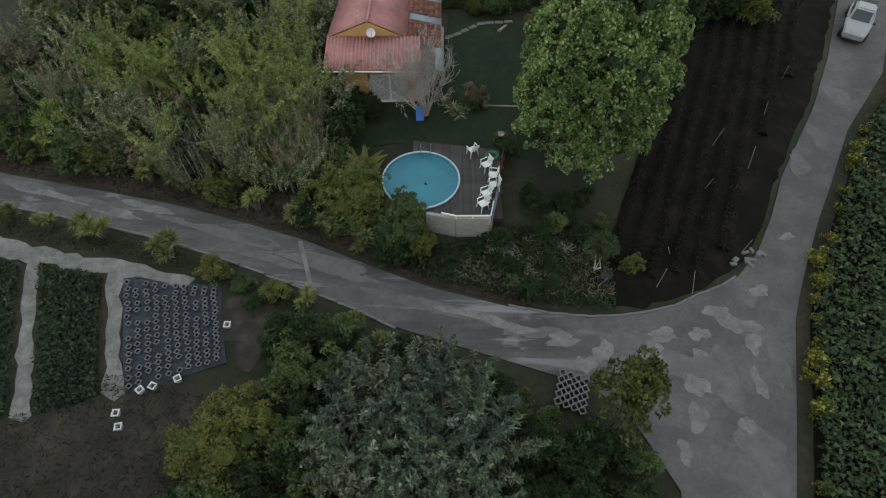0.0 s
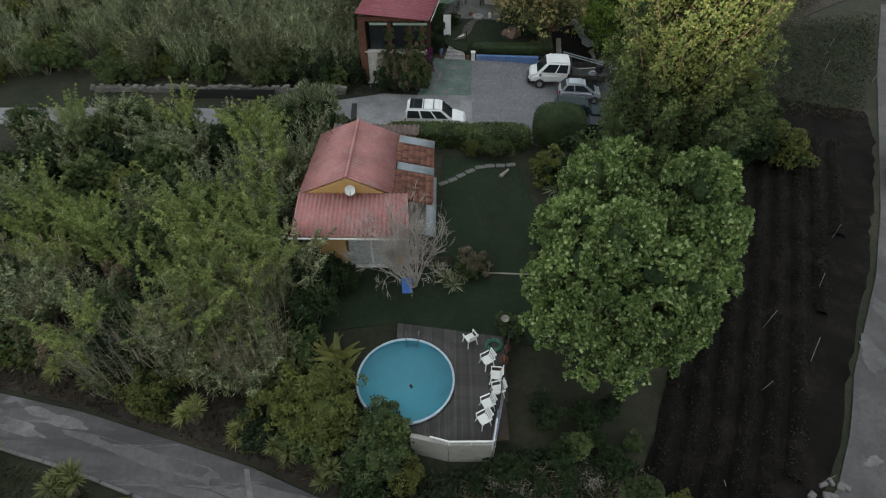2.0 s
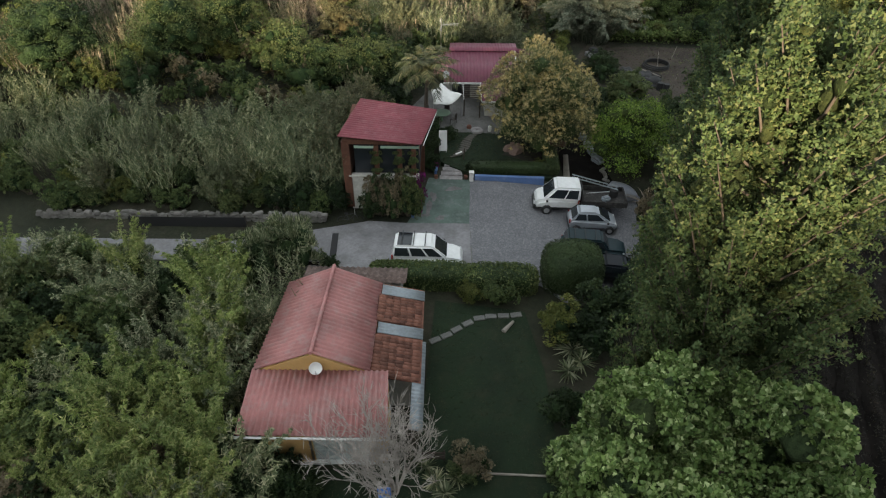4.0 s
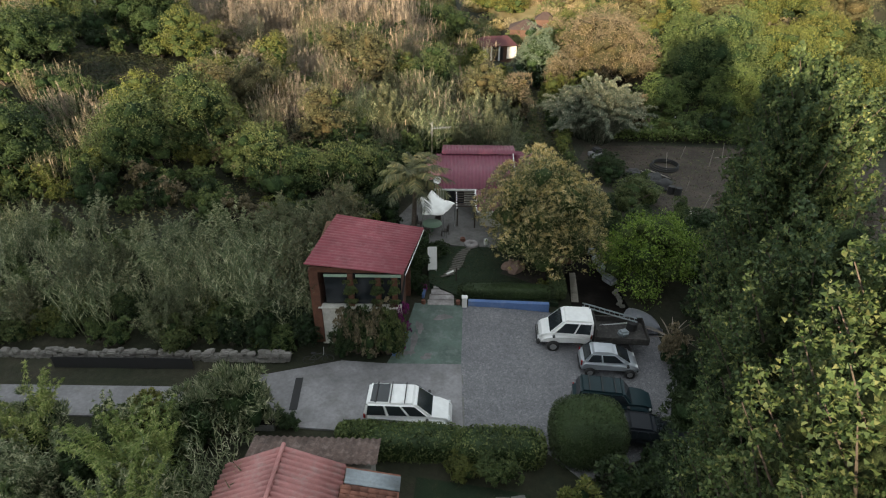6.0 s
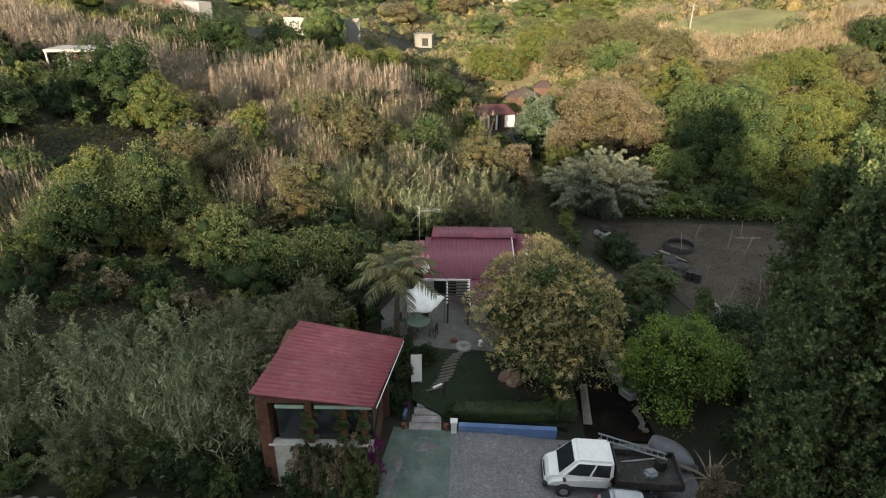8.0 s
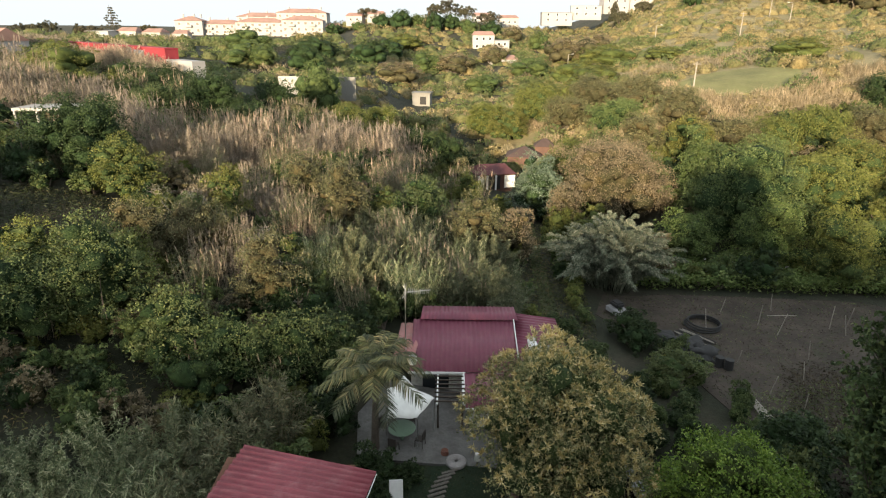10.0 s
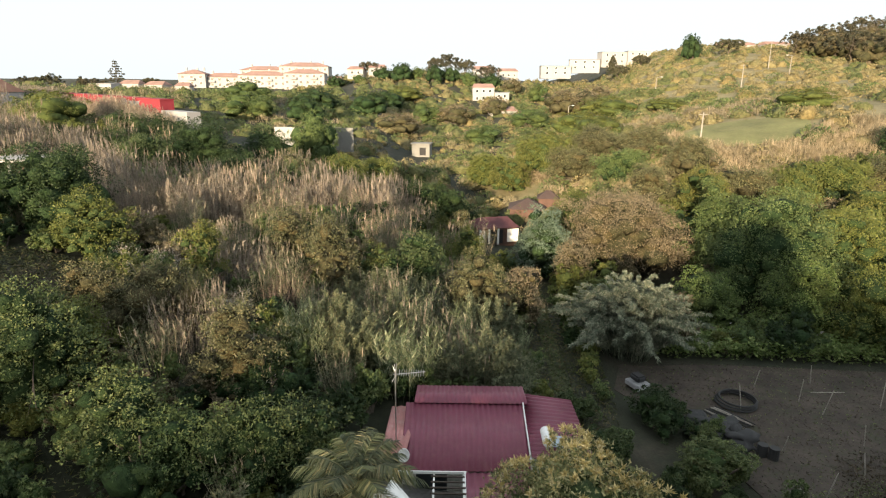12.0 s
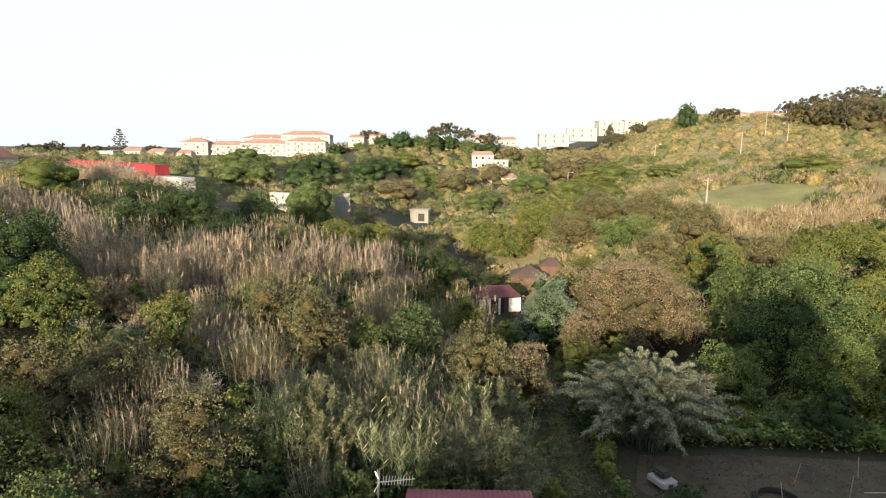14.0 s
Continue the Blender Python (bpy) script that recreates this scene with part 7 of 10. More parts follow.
for i, (x, y) in enumerate([(18.7, 13.6), (19.2, 15.2), (19.7, 16.3), (20.2, 17.4), (20.7, 18.5), (21.3, 19.8), (22.6, 21.9), (23.2, 23.0), (24.5, 25.0), (25.5, 26.4), (26.6, 28.0), (27.8, 29.4), (29.2, 31.0), (17.9, 11.8),
                            (17.4, 10.2), (16.4, 6.9), (16.1, 5.9), (15.6, 4.6), (18.2, 12.6), (30.8, 33.0)]):
    plant("flower_shrub", YEL[i % 3], "shrub with yellow flowers along the road", "shrub", x + 0.15 * math.sin(i * 9), y, i * 61, 0.9 + 0.35 * math.sin(i * 5), None, "flowering shrubs along the road")

# ---------------------------------------------------------------- pool garden
PX, PY, PR = -1.27, 23.45, 2.24
deck = thing("deck", "weathered grey timber deck round the pool", "deck")
DECK_Z = 0.32


def deck_span(x):
    back = np.interp(x, [-1.8, 3.4], [26.75, 25.9])
    front = np.interp(x, [-1.8, 0.65, 2.6, 3.4], [20.7, 20.2, 20.3, 22.6])
    return front, back


def plank(x, y0, y1):
    ob = part("plank", box(0.135, y1 - y0, 0.04, (0, 0, 0)), M_WOODDECK, deck)
    ob.matrix_world = pose(x, (y0 + y1) / 2, DECK_Z - 0.04 + random.uniform(-0.004, 0.004), 0, 0, random.uniform(-0.15, 0.15))


for i in range(36):
    x = -1.75 + 0.145 * i
    f, b = deck_span(x)
    d = PR + 0.03
    if abs(x - PX) < d:
        h = math.sqrt(d * d - (x - PX) ** 2)
        if PY + h < b - 0.1:
            plank(x, PY + h, b)
        if f < PY - h - 0.1:
            plank(x, f, PY - h)
    else:
        plank(x, f, b)
part("under_frame", box(2.2, 5.2, 0.2, (2.2, 23.2, 0.05)), M_WOODDARK, deck)

# wall below the deck and the rail
w = thing("retaining_wall", "stained grey rendered wall below the pool deck", "wall", kind="structure")


def wall_run(a, b, z0, z1, thick, material, parent, name="panel", label=""):
    d = math.hypot(b[0] - a[0], b[1] - a[1])
    ob = part(name, box(d, thick, z1 - z0, (0, 0, 0), 0.01), material, parent, label)
    ob.matrix_world = pose((a[0] + b[0]) / 2, (a[1] + b[1]) / 2, z0, 0, 0, math.degrees(math.atan2(b[1] - a[1], b[0] - a[0])))
    return ob


wall_run((-0.9, 20.45), (0.7, 20.1), -1.6, 0.95, 0.2, M_GREYWALL, w)
wall_run((0.7, 20.1), (2.5, 20.12), -1.9, 0.95, 0.2, M_GREYWALL, w)
wall_run((2.55, 20.12), (3.3, 23.4), -1.2, 0.5, 0.18, M_GREYWALL, w)
rail = thing("deck_rail", "white painted rail on the deck wall", "rail")
wall_run((-0.1, 20.3), (0.7, 20.08), 1.08, 1.16, 0.07, M_WHITE, rail, "top_rail")
wall_run((0.7, 20.08), (2.52, 20.1), 1.08, 1.16, 0.07, M_WHITE, rail, "top_rail")
wall_run((2.56, 20.1), (2.75, 21.1), 1.08, 1.16, 0.07, M_WHITE, rail, "top_rail")
for x, y in ((0.7, 20.08), (1.6, 20.09), (2.5, 20.1), (2.75, 21.1), (0.0, 20.28)):
    part("post", box(0.07, 0.07, 0.75, (x, y, 0.4)), M_WHITE, rail)
wall_run((2.62, 20.2), (2.95, 21.8), 0.5, 1.25, 0.03, M_BLUE, rail, "panel", "faded blue side panel")
fence = thing("plank_fence", "low brown plank fence along the deck", "fence")
for i in range(4):
    a, b = (2.9 + 0.18 * i, 21.9 + 0.95 * i), (3.08 + 0.18 * i, 22.8 + 0.95 * i)
    wall_run(a, b, 0.3, 1.0, 0.05, M_WOODDARK, fence, "board")

# the pool
M_LINER = surface("blue_pool_liner", (0.085, 0.40, 0.50), 0.5, 0.08, 1.0, 6.0, 0.0)
M_POOLWALL = surface("blue_pool_side", (0.10, 0.17, 0.33), 0.5, 0.15, 1.0, 6.0, 0.0)
M_WATER, nt, b = node_mat("pool_water")
b.inputs["Base Color"].default_value = (0.72, 0.93, 0.97, 1)
b.inputs["Transmission Weight"].default_value = 1.0
b.inputs["IOR"].default_value = 1.33
b.inputs["Roughness"].default_value = 0.02
wnz = noise_node(nt, 2.2, 2, 0.5)
bp = nt.nodes.new("ShaderNodeBump")
bp.inputs["Strength"].default_value = 0.05
bp.inputs["Distance"].default_value = 0.05
nt.links.new(wnz.outputs[0], bp.inputs["Height"])
nt.links.new(bp.outputs[0], b.inputs["Normal"])
M_POOLRIM = surface("pale_blue_rim", (0.48, 0.6, 0.68), 0.4, 0.2, 2.0, 12.0, 0.0)
pool = thing("pool", "round above-ground pool with blue liner and white rim", "swimming pool", pose(PX, PY, 0))


def lathe(profile, seg=56):
    """A profile of (radius, z) turned round the z axis."""
    a = np.linspace(0, 2 * np.pi, seg, endpoint=False)
    k = len(profile)
    V = np.concatenate([np.stack([p * np.cos(a), p * np.sin(a), np.full(seg, z)], 1) for p, z in profile])
    i = np.arange(seg)
    F = np.concatenate([np.stack([j * seg + i, j * seg + (i + 1) % seg, (j + 1) * seg + (i + 1) % seg, (j + 1) * seg + i], 1) for j in range(k - 1)])
    return V, F


def lathed(name, profile, material, seg=56):
    v, f = lathe(profile, seg)
    return np_mesh(name, v, f, [material], smooth=False)


part("side_wall", lathed("side_wall", [(PR - 0.01, -0.9), (PR - 0.01, 0.42)], M_POOLWALL), None, pool, "dark blue outer side")
part("liner", lathed("liner", [(PR - 0.065, 0.44), (PR - 0.07, 0.07), (0.01, 0.06)], M_LINER), None, pool)
part("rim", lathed("rim", [(PR - 0.075, 0.40), (PR - 0.075, 0.45), (PR - 0.05, 0.465), (PR + 0.0, 0.465), (PR + 0.03, 0.44), (PR + 0.03, 0.38)], M_POOLRIM), None, pool, "white pool rim")
wv = part("water", lathed("water", [(PR - 0.075, 0.36), (0.01, 0.36)], M_WATER), None, pool, "still clear water")
wv.visible_shadow = False
M_LADDER = plain("dull_ladder_steel", (0.2, 0.24, 0.28), 0.4, 0.6)
lad = thing("pool_ladder", "dull steel pool ladder hooked over the rim", "ladder")
for x in (-1.32, -0.72):
    t = [(x, PY + PR - 0.3, -0.4, 0.022), (x, PY + PR - 0.28, 0.9, 0.022), (x, PY + PR - 0.16, 1.05, 0.022), (x, PY + PR + 0.0, 1.05, 0.022), (x, PY + PR + 0.12, 0.9, 0.022), (x, PY + PR + 0.14, 0.33, 0.022)]
    v, f = tubes([t], 7)
    part("side_rail", np_mesh("side_rail", v, f, [M_LADDER], smooth=True), None, lad)
for z in (0.2, -0.05, -0.3):
    part("rung", rod((-1.32, PY + PR - 0.3, z), (-0.72, PY + PR - 0.3, z), 0.025), M_LADDER, lad)
single("pool_float", box(0.12, 0.2, 0.06, (0, 0, 0), 0.02), M_DARK, "small dark float on the water", "float", pose(-1.0, 23.1, 0.352, 0, 0, 30))


def plastic_chair():
    c = thing("plastic_chair", "white plastic armchair on the pool deck", "chair", group="white chairs by the pool")
    part("seat", box(0.46, 0.44, 0.035, (0, 0, 0.40), 0.015), M_WHITE_PLASTIC, c)
    bk = bmesh.new()
    for i in range(5):
        box(0.065, 0.025, 0.46, (-0.18 + 0.09 * i, 0.22, 0.42), 0.008, bk, pose(0, 0, 0, -12, 0, 0))
    box(0.5, 0.03, 0.09, (0, 0.32, 0.84), 0.012, bk, pose(0, 0, 0, -12, 0, 0))
    part("backrest", bk, M_WHITE_PLASTIC, c)
    for sx in (-1, 1):
        for y in (-0.2, 0.22):
            part("leg", rod((sx * 0.21, y * 0.9, 0.42), (sx * 0.27, y * 1.2, 0), 0.03, 0.025, 6), M_WHITE_PLASTIC, c)
        part("armrest", box(0.06, 0.5, 0.03, (sx * 0.28, 0.02, 0.64), 0.01), M_WHITE_PLASTIC, c)
        part("arm_post", rod((sx * 0.28, -0.2, 0.65), (sx * 0.25, -0.2, 0.4), 0.025, 0.025, 6), M_WHITE_PLASTIC, c)
    return c


chair = plastic_chair()
spots_ = [(1.75, 25.55, -150), (2.5, 24.3, -60), (2.85, 23.5, -95), (2.9, 22.75, -75), (2.4, 22.05, -65), (2.2, 21.3, -60)]
for i, (x, y, a) in enumerate(spots_):
    m = pose(x, y, DECK_Z + 0.002, 0, 0, a)
    if i == 0:
        chair.matrix_world = m
    else:
        copy_thing(chair, m)

# hose, pots and planters by the deck
M_HOSE = plain("green_hose", (0.05, 0.21, 0.14), 0.5)
pts = []
for i in range(150):
    a = i * 0.3
    q = 0.34 + 0.07 * math.sin(i * 0.37) + 0.03 * math.sin(i * 1.1)
    pts.append((q * math.cos(a), q * math.sin(a) * 0.9, 0.03 + 0.0012 * i, 0.017))
v, f = tubes([pts], 5)
single("garden_hose", np_mesh("garden_hose", v, f, [M_HOSE], smooth=True), None, "coiled green garden hose beside the deck", "hose", pose(2.9, 25.35, DECK_Z))
M_TERRA = surface("terracotta", (0.20, 0.09, 0.065), 0.85, 0.2, 3.0, 14.0, 0.1)


def flower_pot(x, y, z, s, label):
    return single("clay_pot", lathed("clay_pot", [(0.02, 0), (0.13, 0), (0.22, 0.18), (0.2, 0.36), (0.15, 0.42), (0.19, 0.46), (0.17, 0.46), (0.12, 0.40), (0.02, 0.38)], M_TERRA, 20), None, label, "pot", pose(x, y, z) @ Matrix.Diagonal((s, s, s, 1)), "clay pots")


flower_pot(3.35, 24.6, 0.0, 1.0, "round dark clay pot beside the deck")
flower_pot(3.2, 24.0, 0.0, 0.85, "round dark clay pot by the fence")
flower_pot(3.55, 25.3, 0.0, 0.8, "clay pot among garden plants")
plant("shrub", BUSH["green"][1], "leafy green shrub behind the hose", "shrub", 3.6, 26.5, 20, 0.75, 0.65)
single("hanging_ring", lathed("hanging_ring", [(0.2, 0), (0.2, 0.06), (0.16, 0.06), (0.15, 0.0), (0.02, 0.02)], M_WOODPALE, 20), None, "pale round basin among the shrubs", "basin", pose(3.45, 26.3, 1.25))
M_BIN = plain("blue_plastic", (0.09, 0.22, 0.62), 0.45)
bn = thing("blue_board", "upright blue plastic slide board under the bare tree", "board", pose(-1.45, 28.9, 0, -14, 0, 3))
part("panel", box(0.52, 0.07, 1.0, (0, 0, 0.02), 0.03), M_BIN, bn)
part("edge", box(0.56, 0.05, 0.08, (0, -0.04, 0.9), 0.02), M_BIN, bn)


# bare tree
def bare_tree(seed, height, spread, radius, levels=5, rise=0.12):
    r = np.random.default_rng(seed)
    paths = []

    def grow(p, d, ln, rad, lv):
        k = 4
        pts = [np.append(p, rad)]
        for i in range(k):
            d = d + r.normal(size=3) * 0.16 + [0, 0, 0.04]
            d /= np.linalg.norm(d)
            p = p + d * ln / k
            pts.append(np.append(p, rad * (1 - 0.45 * (i + 1) / k)))
        paths.append(pts)
        if lv:
            for _ in range(3 if lv > 2 else 4):
                s = pts[int(r.integers(2, k + 1))]
                nd = d + r.normal(size=3) * 0.5 * spread
                nd[2] += rise
                grow(s[:3], nd / np.linalg.norm(nd), ln * (0.62 + 0.2 * r.random()), s[3] * 0.62, lv - 1)
    for a in np.linspace(0, 6.28, 5)[:-1]:
        grow(np.array([0, 0, -0.1]), np.array([math.cos(a) * 0.35, math.sin(a) * 0.35, 1.0]), height * 0.34, radius, levels - 1)
    return tubes(paths, 3)


def vase_tree(seed, stems, height):
    """A leafless tree of many stems that fan out and fork into fine twigs."""
    r = np.random.default_rng(seed)
    paths = []

    def grow(p, d, ln, rad, lv):
        pts = [np.append(p, rad)]
        for i in range(6):
            d = d + r.normal(size=3) * 0.11 + [0, 0, 0.07]
            d /= np.linalg.norm(d)
            p = p + d * ln / 6
            pts.append(np.append(p, rad * (1 - 0.12 * (i + 1))))
        paths.append(pts)
        if lv:
            for q in r.choice([2, 3, 3, 4, 4, 5, 5, 6], 6 if lv > 1 else 4):
                nd = d + r.normal(size=3) * 0.5
                nd /= np.linalg.norm(nd)
                grow(pts[int(q)][:3], nd, ln * r.uniform(0.38, 0.6), max(0.014, pts[int(q)][3] * 0.55), lv - 1)
    for k in range(stems):
        a = k * 2.4
        o = r.uniform(0.1, 0.46)
        grow(np.array([0.1 * math.cos(a), 0.1 * math.sin(a), -0.1]), np.array([math.cos(a) * o - 0.16, math.sin(a) * o - 0.12, 1.0]), height * r.uniform(0.5, 0.72), 0.06, 3)
    return tubes([p for p in paths if p[0][3] > 0.05], 6), tubes([p for p in paths if p[0][3] <= 0.05], 3)


stems_, twigs_ = vase_tree(5, 13, 5.4)
bare = thing("bare_tree", "leafless pale tree with a tangle of fine branches", "tree", at(-1.1, 29.5))
part("trunk", np_mesh("trunk", *stems_, [M_PALEBARK], smooth=True), None, bare)
tagged(part("branchwork", np_mesh("branchwork", *twigs_, [M_PALEBARK], smooth=True), None, bare), kind="stuff")
v, f = bare_tree(9, 2.2, 1.3, 0.04, 4)
DEADBUSH = np_mesh("dead_bush", v, f, [M_PALEBARK])
v, f = bare_tree(10, 2.4, 1.1, 0.03, 4)
BROWNBUSH = np_mesh("brown_bush", v, f, [M_BARK])
REDBUSH = np_mesh("red_bush", *bare_tree(12, 2.6, 1.2, 0.035, 5), [M_REDTWIG])
for i, (x, y, s, k) in enumerate([(5.0, 18.6, 1.0, 1), (6.3, 18.0, 0.9, 1), (4.0, 18.9, 0.9, 0), (7.4, 18.9, 0.8, 1), (3.2, 17.8, 0.9, 1), (4.4, 17.4, 0.8, 0), (5.6, 17.3, 0.9, 1), (3.0, 19.2, 0.8, 0), (6.6, 19.4, 0.8, 0), (-9.0, 26.9, 1.0, 0), (-6.8, 28.4, 0.7, 0)]):
    plant("dead_bush", DEADBUSH if k == 0 else BROWNBUSH, "tangle of dry leafless branches", "dead shrub", x, y, i * 77, s, s * 0.6, "dry bushes")

# banana plants and bed plants


def big_leaves(n, length, width, lift, seed, mat, name):
    r = np.random.default_rng(seed)
    a = np.linspace(0, 2 * np.pi, n, endpoint=False) + r.random(n)
    root = np.stack([0.05 * np.cos(a), 0.05 * np.sin(a), np.full(n, lift * 0.45)], 1)
    ln = length * (0.8 + 0.4 * r.random(n))
    tip = root + np.stack([np.cos(a) * ln * 0.8, np.sin(a) * ln * 0.8, lift * (0.5 + 0.4 * r.random(n))], 1)
    v, f = blades(root, tip, np.full((n, 1), width), r, 0.25, 5)
    tv, tf = tubes([[(0, 0, -0.1, 0.11), (0, 0, lift * 0.5, 0.07)]], 7)
    v, f, s = join([(v, f, 0), (tv, tf, 1)])
    return np_mesh(name, v, f, [mat, M_BARK], s)


BANANA = big_leaves(8, 1.5, 0.42, 1.3, 4, LEAF_LIME, "banana")
for x, y, s in ((-4.5, 24.4, 0.95), (-4.1, 23.9, 0.7), (-5.0, 24.8, 0.8)):
    plant("banana_plant", BANANA, "banana plant with broad leaves beside the pool", "plant", x, y, x * 90, s, None, "banana plants")
AGAVE = rosette(650, 60, 0.75, 0.10, 0.12, [LEAF_SILVER, M_BARK])
for i, (x, y, s) in enumerate([(0.6, 29.9, 0.9), (1.0, 29.4, 0.9), (1.5, 30.1, 0.8), (7.6, 37.4, 1.3), (7.9, 36.6, 1.2), (7.2, 36.0, 1.1), (0.2, 30.6, 0.8)]):
    plant("agave", AGAVE, "grey-green spiky agave in the garden bed", "plant", x, y, i * 40, s, None, "agaves")
for i, (x, y, k, s, sz, words) in enumerate([
        (2.2, 30.7, "rust", 0.85, 0.75, "reddish brown shrub in the lawn bed"), (1.6, 30.2, "green", 0.6, 0.5, "low green shrub in the lawn bed"), (-6.6, 29.6, "deep", 1.2, 1.2, "dark shrub against the porch"),
        (-5.4, 29.9, "deep", 0.8, 0.9, "dark shrub before the porch"), (-4.6, 29.9, "green", 0.45, 0.35, "low plant before the glass door"), (-7.6, 31.2, "deep", 1.2, 1.3, "dark shrub beside the porch"),
        (7.2, 38.6, "lime", 1.25, 1.15, "glossy green shrub at the garden gate"), (8.6, 37.8, "deep", 1.3, 1.2, "dark shrub below the poplars"), (10.0, 40.0, "deep", 1.6, 1.4, "dark shrub beside the clipped hedge"),
        (11.8, 41.2, "deep", 1.5, 1.5, "dark shrub at the yard corner"), (5.9, 27.6, "deep", 0.9, 0.8, "dark shrub under the plane tree"), (5.6, 30.5, "green", 0.8, 0.7, "green shrub under the plane tree"),
        (6.6, 33.0, "deep", 1.1, 1.0, "dark shrub along the lawn"), (4.2, 41.0, "green", 0.9, 0.75, "low shrub before the hedge"), (2.4, 41.2, "lime", 0.75, 0.6, "low yellow-green shrub before the hedge"),
        (-8.2, 44.2, "silver", 1.5, 2.0, "tall silvery shrub beside the lane"), (-9.8, 43.6, "silver", 1.5, 1.8, "silvery shrub beside the lane"), (-12.6, 43.2, "lime", 1.4, 1.3, "yellow-green shrub beside the lane"),
        (-17.5, 42.8, "silver", 1.5, 1.5, "silvery shrub above the lane"), (-21.5, 43.2, "silver", 1.5, 1.5, "silvery shrub along the lane"), (13.8, 44.0, "deep", 1.4, 1.5, "dark shrub at the yard edge"),
        (14.6, 46.6, "deep", 1.3, 1.6, "dark climber at the yard edge"), (14.6, 49.0, "rust", 0.9, 1.4, "withered climber at the yard edge")]):
    plant("shrub", BUSH[k][i % len(BUSH[k])], words, "shrub", x, y, i * 47, s, sz, "garden shrubs")

# stepping stones and lawn edging
STONE = bm_mesh("stepping_stone", box(0.62, 0.36, 0.07, (0, 0, -0.03), 0.02), M_SLAB)
for i, (x, y, a) in enumerate([(0.45, 37.95, 28), (1.05, 38.3, 28), (1.6, 38.75, 35), (2.2, 39.2, 32), (2.85, 39.6, 10), (3.5, 39.75, 3), (4.2, 39.8, 0), (4.9, 39.9, 10)]):
    single("stepping_stone", STONE, None, "pale stone slab set in the lawn", "stepping stone", at(x, y, a, 1, 0.05), "stepping stones")
single("lawn_edging", rod((2.6, 30.35, 0.05), (5.3, 30.25, 0.05), 0.05), M_WOODPALE, "thin pale edging pole across the lawn", "edging")
single("drift_log", rod((4.1, 38.6, 0.08), (4.7, 39.3, 0.12), 0.14, 0.08, 8), M_WOODPALE, "old log lying beside the path", "log")
bench = thing("low_fence", "low dark slatted fence beside the garden house", "fence")
for i in range(3):
    part("slat", box(1.3, 0.04, 0.1, (0.35, 30.95, 0.15 + 0.2 * i)), M_WOODDARK, bench)
for x in (-0.25, 0.95):
    part("post", box(0.06, 0.06, 0.75, (x, 30.98, 0)), M_WOODDARK, bench)


# clipped hedges
def leafy_solid(name, label, shapes, n, size, mat, seed, kind="", inner=True):
    """A clipped hedge: leaves over the skins of rounded blocks (x, y, z, sx, sy, sz, power)."""
    r = np.random.default_rng(seed)
    hedge = thing(name, label, "hedge", kind=kind)
    for (x, y, z, sx, sy, sz, pw) in shapes:
        w = r.normal(size=(n, 3))
        w /= np.linalg.norm(w, axis=1, keepdims=True)
        k = (np.abs(w) ** pw).sum(1) ** (-1 / pw)
        p = w * k[:, None] * [sx, sy, sz] * (0.93 + 0.1 * r.random((n, 1)))
        v, f = leaf_quads(p + [x, y, z], w * 0.6 + r.normal(size=(n, 3)) * 0.6, size, 0.6, r, upright=0.3)
        part("clipped_leaves", np_mesh("clipped_leaves", v, f, [mat]), None, hedge)
        # dark body under the leaves: shade between them put into its colour
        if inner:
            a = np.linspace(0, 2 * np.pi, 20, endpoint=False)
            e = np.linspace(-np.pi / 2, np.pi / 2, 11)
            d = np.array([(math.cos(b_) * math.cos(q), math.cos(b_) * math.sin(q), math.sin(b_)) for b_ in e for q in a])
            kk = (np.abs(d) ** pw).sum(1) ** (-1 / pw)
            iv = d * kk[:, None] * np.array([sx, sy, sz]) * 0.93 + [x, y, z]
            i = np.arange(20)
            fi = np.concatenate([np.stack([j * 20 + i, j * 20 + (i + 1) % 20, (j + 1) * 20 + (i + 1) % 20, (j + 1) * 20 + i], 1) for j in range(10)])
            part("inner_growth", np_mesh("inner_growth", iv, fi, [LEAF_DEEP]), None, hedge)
    return hedge


leafy_solid("round_hedge", "large clipped round hedge at the yard entrance", [(8.35, 42.85, 0.95, 1.75, 1.5, 1.5, 3.4)], 15000, 0.075, LEAF_CLIPPED, 81)
leafy_solid("garden_hedge", "clipped green hedge behind the garden house", [(0.2, 42.5, 0.5, 2.4, 0.75, 0.85, 4.5), (4.2, 42.2, 0.55, 2.1, 0.8, 0.95, 4.5), (-2.2, 43.0, 0.4, 1.3, 0.5, 0.7, 4)], 4500, 0.13, LEAF_GREEN, 82)

# ---------------------------------------------------------------- the yard and its vehicles
def paint(name, col, metal=0.0):
    return plain(name, col, 0.35, metal, 0.4 if col[0] > 0.1 else 0.18, 0.25 if col[0] > 0.1 else 0.0)


M_PAINT_WHITE = paint("white_car_paint", (0.78, 0.79, 0.79))
M_PAINT_SILVER = paint("silver_car_paint", (0.42, 0.45, 0.49), 0.4)
M_PAINT_DARK = paint("dark_green_car_paint", (0.012, 0.028, 0.034))
M_PAINT_NIGHT = paint("dark_car_paint", (0.012, 0.015, 0.02))
M_PAINT_PICKUP = paint("dull_white_paint", (0.3, 0.3, 0.31))
M_TRIM = plain("dark_car_trim", (0.03, 0.03, 0.032), 0.6)
M_LAMP = plain("clear_lamp", (0.6, 0.62, 0.63), 0.15)
M_REDLAMP = plain("red_lamp", (0.35, 0.02, 0.02), 0.25)


